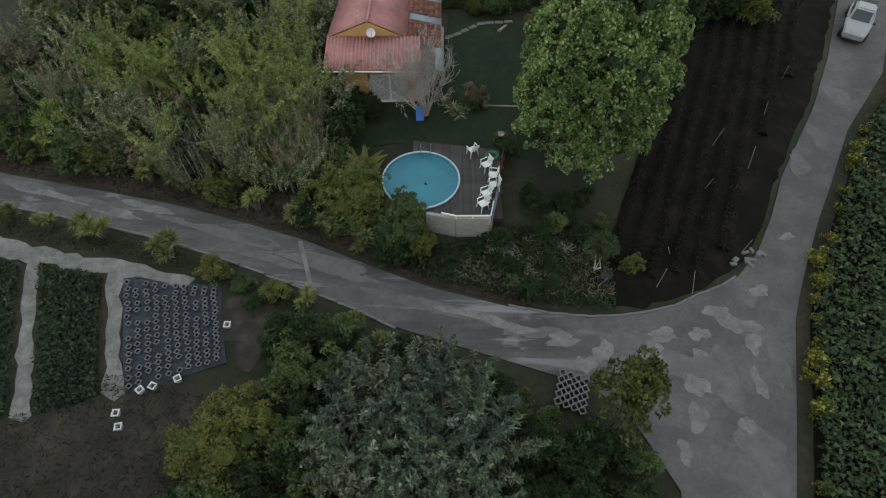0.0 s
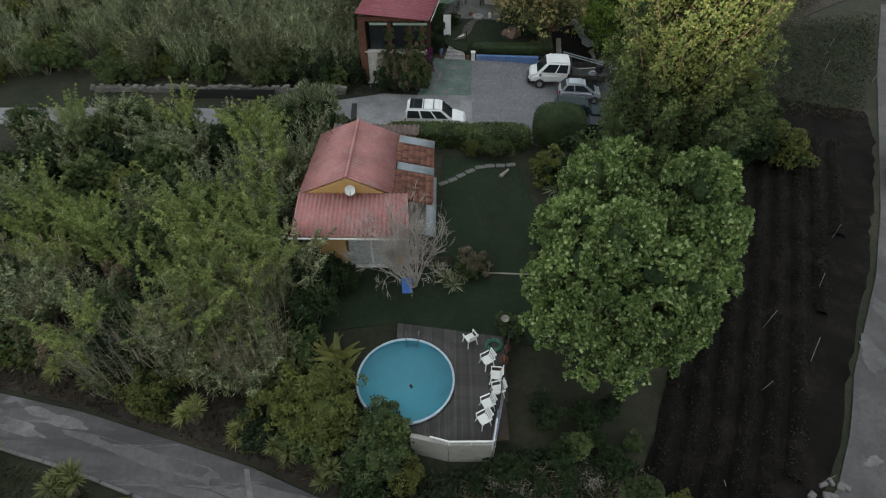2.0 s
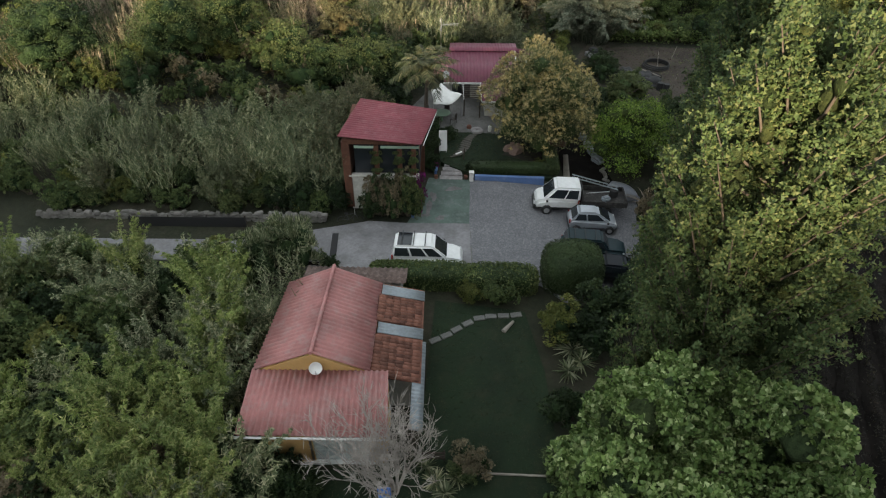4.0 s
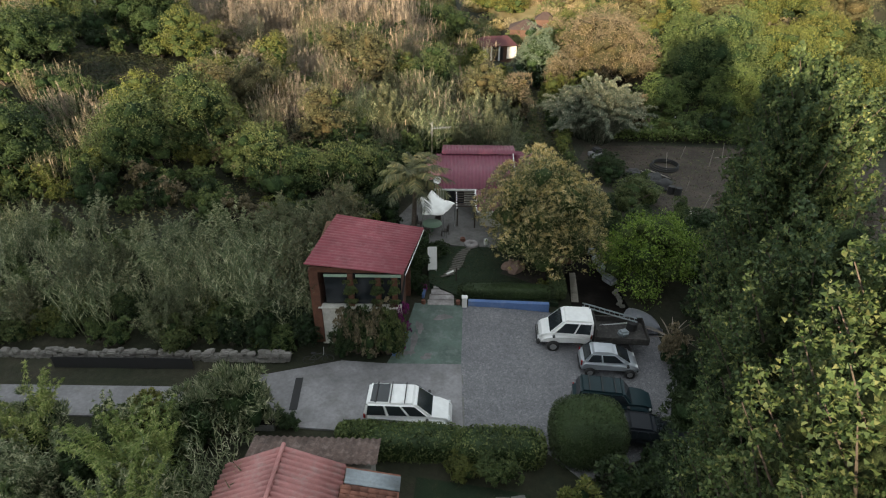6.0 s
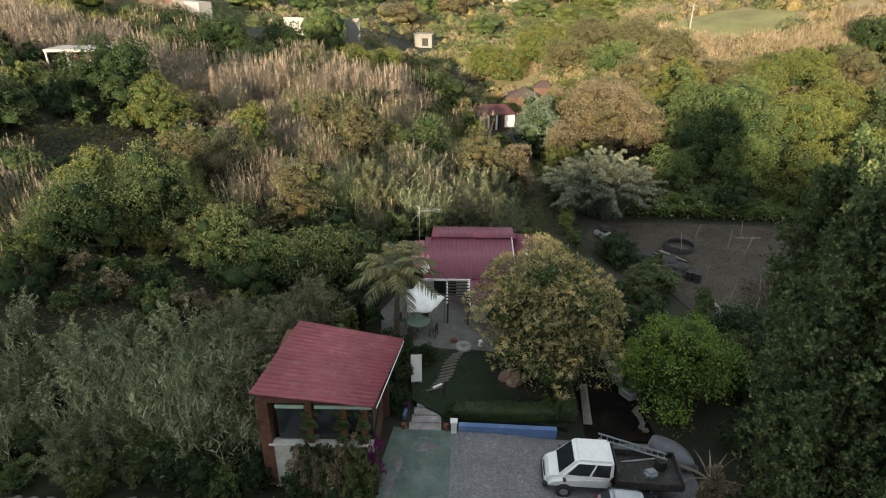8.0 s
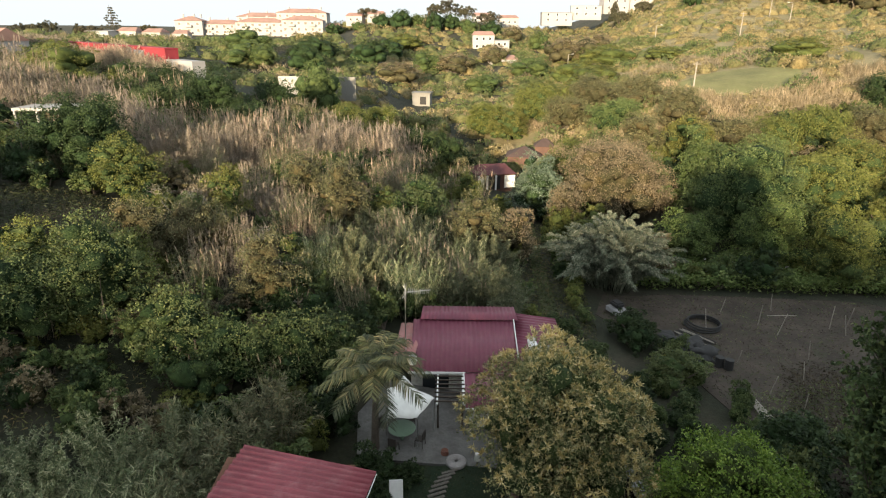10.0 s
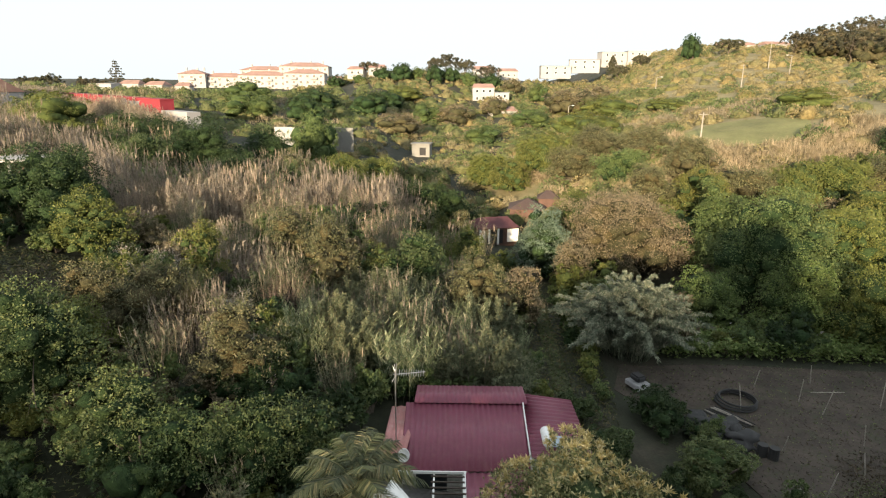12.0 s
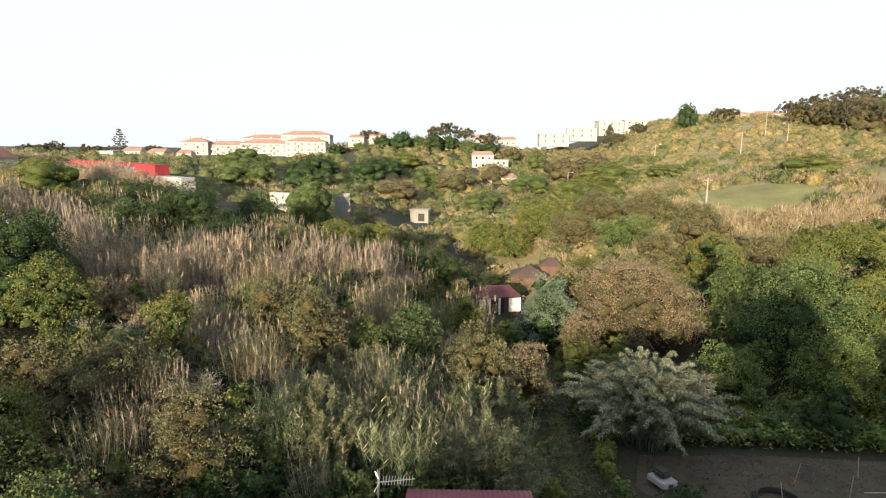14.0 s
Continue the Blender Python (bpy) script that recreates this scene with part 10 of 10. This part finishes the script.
M_FARRED = surface("far_red_wall", (0.26, 0.03, 0.042), 0.8, 0.12, 0.2, 2.0, 0.0)
M_FARROOF = surface("far_tile_roof", (0.36, 0.22, 0.18), 0.85, 0.2, 0.3, 3.0, 0.1)
M_FARGREY = surface("far_grey_wall", (0.23, 0.225, 0.21), 0.9, 0.15, 0.3, 3.0, 0.1)
M_HUTROOF = surface("hut_roof", (0.10, 0.035, 0.04), 0.8, 0.2, 0.6, 5.0, 0.1)


def gabled(name, label, x, y, z, w, d, h, roof_h, rz, wallmat, roofmat, windows=(), hip=0.0, over=0.3, group="", storeys=1, balcony=False, chimney=False):
    """A house: walls, pitched roof, and windows as separate panes in their frames. windows: columns on the front."""
    hs = thing(name, label, "house", group=group)
    part("wall", box(w, d, h + 1.5, (0, 0, -1.5)), wallmat, hs)
    bm = bmesh.new()
    e = [bm.verts.new(p) for p in ((-w / 2 - over, -d / 2 - over, h), (w / 2 + over, -d / 2 - over, h), (w / 2 + over, d / 2 + over, h), (-w / 2 - over, d / 2 + over, h))]
    r0, r1 = bm.verts.new((-w / 2 - over + hip, 0, h + roof_h)), bm.verts.new((w / 2 + over - hip, 0, h + roof_h))
    bm.faces.new((e[0], e[1], r1, r0))
    bm.faces.new((e[2], e[3], r0, r1))
    bm.faces.new((e[1], e[2], r1))
    bm.faces.new((e[3], e[0], r0))
    bm.faces.new((e[3], e[2], e[1], e[0]))
    rf = part("roof", bm, roofmat, hs)
    if chimney:
        part("chimney", box(0.6, 0.6, 1.6, (w * 0.25, d * 0.1, h + roof_h * 0.4)), wallmat, rf)
    sh_ = h / storeys
    for k in range(storeys):
        for wx in windows:
            wf = part("window", box(1.1, 0.08, 1.3, (wx * w, -d / 2 - 0.03, k * sh_ + sh_ * 0.32)), M_WHITE, hs)
            part("pane", box(0.9, 0.05, 1.1, (wx * w, -d / 2 - 0.06, k * sh_ + sh_ * 0.32 + 0.1)), M_GLASS_DARK, wf)
            if balcony and k:
                part("balcony", box(2.2, 0.9, 0.9, (wx * w, -d / 2 - 0.45, k * sh_ - 0.1)), wallmat, hs)
    hs.matrix_world = pose(x, y, z, 0, 0, rz)
    return hs


# two huts in the valley
hut = gabled("valley_hut", "small hut with dark red roof and white posts", 9.3, 121.5, gz(9.3, 121.5), 5.4, 4.2, 2.3, 1.1, 14, M_HUTWALL, M_HUTROOF, (), 1.0)
for x in (-2.6, -1.3, 0.0):
    part("porch_post", box(0.25, 0.12, 2.2, (x, -2.25, 0)), M_WHITE, hut)
part("white_panel", box(1.6, 0.12, 1.8, (2.1, -2.2, 0.3)), M_WHITE, hut, "white wall panel")
part("white_panel", box(0.7, 0.12, 1.7, (-2.2, -2.2, 0.3)), M_WHITE, hut, "white wall panel")
# near-black sheet on the hut wall, painted shade of the open porch
part("opening_shade", box(3.4, 0.06, 1.9, (-1.0, -2.12, 0.1)), M_DARK, hut)
gabled("timber_hut", "brown timber hut with a hipped roof", 15.3, 131.6, gz(15.3, 131.6) - 0.1, 5.2, 4.8, 1.5, 1.4, -8, M_HUTWALL, M_HUTROOF2, (), 2.9)
gabled("timber_hut_annex", "small brown annex beside the timber hut", 18.8, 133.6, gz(18.8, 133.6) - 0.2, 3.0, 3.0, 1.4, 1.1, -8, M_HUTWALL, M_HUTROOF2, (), 1.5)
# grey shed on the valley floor
gs = thing("grey_shed", "small grey block shed with a dark doorway", "shed")
part("wall", box(5.2, 4.0, 4.2, (0, 0, -1.0)), M_FARGREY, gs)
part("roof", box(5.8, 4.6, 0.2, (0, 0, 3.2)), M_FARGREY, gs)
# near-black sheet on the shed wall, painted shade of the doorway
part("doorway", box(1.8, 0.1, 2.2, (0.6, -2.02, 0)), M_DARK, gs, "near-black sheet for the shade in the doorway")
gs.matrix_world = pose(-3.8, 188, gz(-3.8, 188) + 0.3, 0, 0, -8) @ Matrix.Diagonal((0.85, 0.85, 0.85, 1))
bw2 = thing("boundary_wall", "pale concrete boundary wall on the slope", "wall", kind="structure")
for i in range(6):
    x = -30 + 2.6 * i
    part("panel", box(2.55, 0.25, 4.6, (x, 158 - 0.15 * i, 8.2)), M_FARWHITE if i < 2 else M_FARGREY, bw2)
# carport on the left
cp = thing("carport", "white framed open carport on the slope", "carport")
part("roof", box(9.5, 5.5, 0.35, (0, 0, 2.5)), M_FARWHITE, cp)
for x in (-4.5, -1.5, 1.5, 4.5):
    part("post", box(0.25, 0.25, 3.6, (x, -2.6, -1.0)), M_FARWHITE, cp)
part("back_wall", box(9.3, 0.2, 3.4, (0, 2.5, -1.0)), M_HUTWALL, cp)
cp.matrix_world = pose(-40.5, 102.5, gz(-40.5, 102.5) + 0.9, 0, 0, 4) @ Matrix.Diagonal((0.78, 0.8, 0.85, 1))

# the long red building on the rim
rb = thing("red_building", "long low building with red walls on the rim", "building")
part("wall", box(45.0, 3.0, 6.6, (0, 0, -4.0)), M_FARRED, rb, "red painted long wall")
part("parapet", box(45.2, 3.2, 0.2, (0, 0, 2.6)), M_FARRED, rb)
part("pier", box(1.3, 0.5, 6.5, (9.0, -1.6, -4.0)), M_FARWHITE, rb, "white pier in the red wall")
part("window_band", box(4.0, 0.1, 1.2, (12.5, -1.52, 0.9)), M_ZINC, rb)
part("white_end", box(9.0, 3.0, 4.6, (27.0, 0, -4.0)), M_FARWHITE, rb, "white low end wing")
part("white_start", box(9.0, 3.0, 6.2, (-27.0, 0, -4.0)), M_FARWHITE, rb, "white low end wing")
rb.matrix_world = pose(-74.0, 178, 15.3, 0, 1.0, -34)
rs_ = np.random.default_rng(12)
mass("cane_bed", "bed of dry cane below the red building", "reeds", REED["dry"], [(-77 + 0.83 * q + rs_.normal() * 1.2, 173.5 - 0.56 * q + rs_.normal() * 1.2, rs_.random() * 6, rs_.uniform(1.1, 1.6), rs_.uniform(0.6, 1.0)) for q in np.arange(-30, 33, 1.3)])
mass("cane_bed", "bed of tall dry cane beside the red building", "reeds", REED["dry"], [(-77 + 0.83 * q + rs_.normal() * 1.2, 172.5 - 0.56 * q + rs_.normal(), rs_.random() * 6, rs_.uniform(1.1, 1.6), rs_.uniform(1.2, 1.6)) for q in np.arange(6, 32, 1.2)])
mass("scrub", "green scrub below the red building", "scrub", LITE["green"], [(-78 + 0.83 * q + rs_.normal() * 1.5, 171.5 - 0.56 * q + rs_.normal() * 1.5, rs_.random() * 6, rs_.uniform(1.2, 2.0), rs_.uniform(0.9, 1.5)) for q in np.arange(-30, 33, 2.6)])
gabled("rim_house", "house with red roof and white chimneys on the rim", -101, 172, 14.6, 20, 9, 4.2, 2.6, -20, M_FARWHITE, M_FARROOF, (-0.3, 0.0, 0.3), chimney=True)


# apartment blocks on the skyline
def apartment(x, y, z, w, d, h, storeys, cols, rz, label):
    ap = thing("apartment_block", label, "apartment building", group="apartment blocks")
    part("wall", box(w, d, h + 6, (0, 0, -6)), M_FARWHITE, ap)
    bm = bmesh.new()
    e = [bm.verts.new(p) for p in ((-w / 2 - 0.5, -d / 2 - 0.5, h), (w / 2 + 0.5, -d / 2 - 0.5, h), (w / 2 + 0.5, d / 2 + 0.5, h), (-w / 2 - 0.5, d / 2 + 0.5, h))]
    a, b_ = bm.verts.new((-w / 2 + d / 2, 0, h + 2.2)), bm.verts.new((w / 2 - d / 2, 0, h + 2.2))
    bm.faces.new((e[0], e[1], b_, a))
    bm.faces.new((e[2], e[3], a, b_))
    bm.faces.new((e[1], e[2], b_))
    bm.faces.new((e[3], e[0], a))
    bm.faces.new((e[3], e[2], e[1], e[0]))
    part("roof", bm, M_FARROOF, ap)
    s = h / storeys
    for k in range(storeys):
        for i in range(cols):
            xx = -w / 2 + w * (i + 0.5) / cols
            wf = part("window", box(1.5, 0.12, 1.5, (xx, -d / 2 - 0.04, s * k + s * 0.28)), M_WINFRAME, ap)
            part("pane", box(1.25, 0.1, 1.25, (xx, -d / 2 - 0.08, s * k + s * 0.28 + 0.12)), M_FARPANE, wf)
            if i % 3 == 1 and k:
                part("balcony", box(3.0, 1.2, 1.0, (xx, -d / 2 - 0.6, s * k)), M_FARWHITE, ap)
    for xx in (-w * 0.3, w * 0.1, w * 0.35):
        part("chimney", box(0.9, 0.9, 1.8, (xx, 0.5, h + 1.4)), M_FARWHITE, ap)
    ap.matrix_world = pose(x, y, z, 0, 0, rz)


M_FARPANE = plain("shuttered_window", (0.10, 0.085, 0.075), 0.5)
M_WINFRAME = plain("window_frame", (0.55, 0.53, 0.5), 0.6)
apartment(-70, 350, 15.0, 20, 12, 11.5, 4, 6, 4, "white four-storey apartment block with red roof")
apartment(-91.5, 352, 14.6, 24, 12, 10.8, 4, 7, 4, "white apartment block with red tiled roof")
apartment(-112, 354, 14.2, 22, 12, 10.2, 4, 6, 6, "white apartment row on the skyline")
apartment(-126, 349, 13.8, 13, 11, 12.0, 4, 3, 6, "cream apartment tower at the row end")
apartment(-75, 372, 18.0, 26, 12, 12.5, 4, 7, 2, "upper white apartment block behind the row")
apartment(-98, 375, 16.5, 24, 12, 12.0, 4, 6, 2, "rear white apartment block with red roof")
# villas and small houses along the skyline and in the slope
for i, (x, y, z, w, h, lab, rf) in enumerate([
        (-144, 300, 17.2, 11, 3.6, "pale flat-roofed house on the skyline", 0), (-135, 305, 17.4, 8, 3.4, "pale house with red roof", 1), (-123, 303, 16.8, 8, 3.6, "white house on the skyline", 1), (-113, 306, 16.4, 6, 3.6, "small white house on the skyline", 1),
        (-54, 345, 19, 7, 4.5, "white house beside the blocks", 1), (-44, 350, 25.5, 8, 3.2, "white house with red roof among trees", 1), (-34, 352, 26.5, 9, 3.2, "white house with long red roof", 1),
        (17, 300, 14.5, 9, 6, "white villa among trees", 1), (25, 298, 12.5, 6, 6, "flat white villa wing among trees", 0), (23, 270, 8.6, 10, 3.5, "white house with red roof on the slope", 1), (31, 266, 7, 7, 3.5, "small white house on the slope", 1),
        (20, 372, 26, 10, 4, "house on the far skyline", 1), (34, 374, 25, 10, 4, "house on the far skyline", 1), (60, 376, 27, 16, 5, "white house group on the hill", 0), (76, 378, 30, 16, 5.5, "white house group on the hill", 0), (91, 378, 33, 14, 6.5, "white house group on the hill", 0),
        (104, 376, 34, 12, 6, "white house on the hill", 0), (147, 358, 38, 18, 4, "long white house on the hilltop", 1), (166, 356, 39, 12, 3.5, "white house on the hilltop", 1)]):
    gabled("hill_house", lab, x, y, z, w, 8, h, 1.6 if rf else 0.25, (i * 13) % 20 - 10, M_FARWHITE, M_FARROOF if rf else M_FARWHITE, (-0.3, 0.0, 0.3) if w > 8 else (-0.2, 0.2), 1.0 if rf else 0.1, 0.3, "houses on the skyline", 2 if h > 4.9 else 1)


def pole(x, y, h, lamp=0, bar=False):
    p = thing("utility_pole" if not lamp else "street_lamp", "pale utility pole on the hillside" if not lamp else "pale street lamp on the hillside", "pole", at(x, y), "poles on the hill")
    part("shaft", rod((0, 0, -0.5), (0, 0, h), 0.16, 0.11, 7), M_WOODPALE, p)
    if lamp:
        part("arm", rod((0, 0, h), (-1.3 * lamp, 0, h + 0.15), 0.06, sides=5), M_STEEL, p)
        part("lantern", box(0.7, 0.3, 0.18, (-1.5 * lamp, 0, h + 0.05), 0.04), M_LAMP, p)
    if bar:
        part("cross_arm", box(1.6, 0.1, 0.1, (0, 0, h - 0.4)), M_WOODPALE, p)


pole(46.5, 145, 5.0, 0, True)
pole(85.5, 215, 7.0, 0, True)
pole(115.5, 260, 9.0)
pole(109.5, 235, 7.0, 1)
pole(66.5, 230, 5.5, -1)
pole(44, 250, 5.5, -1)

# dry grass over the sunny hill
hx, hy = np.meshgrid(np.arange(8, 250, 2.5), np.arange(126, 400, 2.5))
hz = ground(hx, hy) + 0.16
edge = (hx - hill_foot(hy) - 4 * np.sin(hy * 0.16) < 4) | (hy < 131 + 3 * np.sin(hx * 0.3))
hz = np.where(edge, hz - 1.0, hz)
hv = np.stack([hx, hy, hz], -1).reshape(-1, 3)
ci = (np.arange(hx.shape[0] - 1)[:, None] * hx.shape[1] + np.arange(hx.shape[1] - 1)[None]).ravel()
M_DRYGRASS = surface("dry_hill_grass", (0.24, 0.205, 0.11), 0.95, 0.3, 0.1, 1.6, 0.5, dirt=(0.12, 0.125, 0.05), dirt_amt=0.7)
thing("hillside", "dry grass over the sunny hillside", "hillside", kind="structure", data=np_mesh("hillside", hv, np.stack([ci, ci + 1, ci + 1 + hx.shape[1], ci + hx.shape[1]], 1), [M_DRYGRASS], smooth=True))
# the green field on the hill
FLD = [(55 + 10.5 * math.cos(a) * (1 + 0.1 * math.sin(3 * a)), 146 + 9 * math.sin(a)) for a in np.linspace(0, 2 * math.pi, 26, endpoint=False)]
thing("hill_field", "smooth green field on the sunny hill", "field", kind="structure", data=drape("hill_field", FLD, 0.35, M_FIELDGRASS, 3.0, 0.8))
leaf_mass("field_grass", "short grass on the hill field", "grass", LEAF_GRASS, FLD, 9000, 0.25, 0.3, 0.2, 95, 0.2)
leaf_mass("meadow_grass", "rough grass beside the grey shed", "grass", LEAF_GRASS, blob(-4, 160, 6, 12, 96), 3000, 0.7, 0.5, 0.3, 97, 0.2)


# skyline trees
def stone_pine(x, y, h, rad, z=None):
    lbs = [(rad * 0.5 * math.cos(a), rad * 0.5 * math.sin(a), h * 0.62, rad * 0.55, h * 0.28) for a in np.linspace(0, 6.28, 7)[:-1]] + [(0, 0, h * 0.7, rad * 0.6, h * 0.28)]
    tree("pine", "dark umbrella pine on the skyline", "tree", "", lbs, 260, 14, 0.4, 0.55, LEAF_PINE, (0, 0, h * 0.8), 0.3, 0.5, int(abs(x)) + 3, 0.3, limbs=5, m=pose(x, y, gz(x, y) if z is None else z), group="skyline pines")


def norfolk_pine(x, y, z, h):
    lbs = []
    for i in range(9):
        zz = h * (0.22 + 0.085 * i)
        rr_ = h * 0.4 * (1 - i / 9.5)
        for a in np.linspace(0, 6.28, 7)[:-1] + i * 0.4:
            lbs.append((rr_ * 0.6 * math.cos(a), rr_ * 0.6 * math.sin(a), zz, rr_ * 0.4 + 0.2, 0.22))
    tree("norfolk_pine", "tiered conifer on the skyline", "tree", "", lbs, 420, 9, 0.2, 0.5, LEAF_PINE, (0, 0, h), 0.3, 0.4, 7, limbs=0, m=pose(x, y, z), group="skyline conifers")


for i, (x, y, rad, hi, k) in enumerate([(150, 282, 8, 12, "rust"), (160, 278, 9, 14, "rust"), (169, 280, 9, 14, "green"), (156, 268, 8, 11, "rust"), (166, 262, 9, 12, "green"), (146, 290, 6, 9, "rust"), (152, 240, 6, 8, "green")]):
    whole_tree(FARC[k][0], WORD[k] + " tree in the hilltop wood", x, y, i * 57, rad, hi / 1.75, "hilltop wood")
norfolk_pine(-155.5, 330, 19.0, 13)
for i, (x, y, rad, hi, k) in enumerate([(-52, 336, 5, 6, "deep"), (-40, 334, 4, 5, "green"), (-29, 330, 5, 8, "deep"), (-20, 326, 5.5, 9.5, "deep"), (-13, 332, 4, 6, "green"), (-4, 324, 5, 9, "deep"), (4, 328, 5, 8, "deep"),
                                      (12, 322, 5, 7.5, "green"), (22, 326, 5.5, 8, "deep"), (31, 318, 5, 8, "rust"), (40, 300, 5, 9, "green")]):
    whole_tree(FARC[k][0], WORD[k] + " tree along the skyline", x, y, i * 57, rad, hi / 1.75, "skyline trees")
norfolk_pine(90, 372, 29.0, 9)
norfolk_pine(-162, 312, 17.0, 7)
for i, (x, y, h, rad) in enumerate([(-38, 352, 9, 6), (2, 330, 13, 5), (-4, 335, 10, 5), (10, 332, 11, 5.5), (22, 345, 9, 6), (-130, 312, 6, 4), (-168, 300, 8, 6), (-178, 302, 7, 7), (-150, 300, 6, 6), (86, 345, 7, 5), (95, 340, 6, 5),
                                    (148, 284, 12, 9), (156, 280, 15, 10), (165, 282, 16, 11), (150, 270, 11, 9), (160, 262, 12, 10), (142, 292, 9, 6), (116, 294, 7, 6), (150, 235, 8, 7), (160, 240, 9, 7)]):
    stone_pine(x, y, h, rad)
for i, (x, y, rad, hi, k, words) in enumerate([(103.5, 300, 4.6, 12, "deep", "tall dark conical tree on the hilltop"), (45, 265, 8, 11, "rust", "rusty pine on the slope"), (56, 268, 9, 12, "rust", "reddish brown tree on the slope"), (20, 268, 6, 8, "rust", "rusty tree on the slope"),
                                               (-20, 268, 7, 8, "deep", "dark tree on the slope"), (-40, 240, 8, 8, "deep", "dark tree below the blocks"), (-60, 230, 8, 8, "green", "green tree below the blocks"), (-24, 240, 7, 9, "deep", "dark tree in the slope"),
                                               (5, 250, 8, 8, "rust", "brown bush on the slope"), (-50, 200, 7, 7, "green", "green tree on the rim"), (-36, 205, 6, 8, "deep", "dark tree above the wall"), (-12, 215, 7, 7, "rust", "rusty bush above the shed"),
                                               (12, 210, 6, 6, "green", "green bush in the valley head"), (30, 240, 7, 7, "green", "green bush on the slope"), (-5, 250, 6, 8, "green", "green tree at the valley head"), (-15, 290, 8, 7, "lime", "light bush on the slope"),
                                               (35, 172, 6, 6, "lime", "yellow-green tree on the sunny slope"), (22, 165, 6, 6.5, "lime", "sunlit acacia on the slope"), (28, 152, 5, 6, "lime", "sunlit acacia beside the huts"), 
                                               (60, 200, 6, 4, "lime", "olive scrub on the hill"), (72, 160, 6, 5, "lime", "olive bush below the field"), (36, 196, 8, 7, "lime", "olive tree on the hill shoulder"), (48, 214, 9, 7, "lime", "olive scrub on the hill shoulder")]):
    whole_tree(FARC[k][0], words, x, y, i * 77, rad, hi / 1.75, "far trees")
for i, (x, y, s) in enumerate([(-10.4, 82.6, 1.7), (-8.6, 83.2, 1.6), (-11.8, 84.0, 1.5), (-9.4, 81.2, 1.5), (-7.4, 82.0, 1.3), (-12.6, 82.4, 1.4)]):
    plant("dead_bush", REDBUSH, "reddish brown thicket of dead twigs", "dead shrub", x, y, i * 83, s, s * 1.1, "dead thicket on the slope")
# dead trunks on the slope
for i, (x, y, s) in enumerate([(-19.1, 82.3, 1.6), (-17.6, 83.5, 1.5), (-15.2, 84.5, 1.2), (-21.5, 84.2, 1.4), (2.5, 98.0, 1.2), (-9.2, 72.5, 1.7), (-7.6, 71.5, 1.5), (-6.0, 80.5, 1.3), (-11.5, 79.0, 1.6), (-3.2, 83.0, 1.4)]):
    plant("dead_tree", DEADBUSH, "pale dead tree with bare branches on the slope", "dead tree", x, y, i * 77, s, s * 1.3, "dead trees", 0.0)
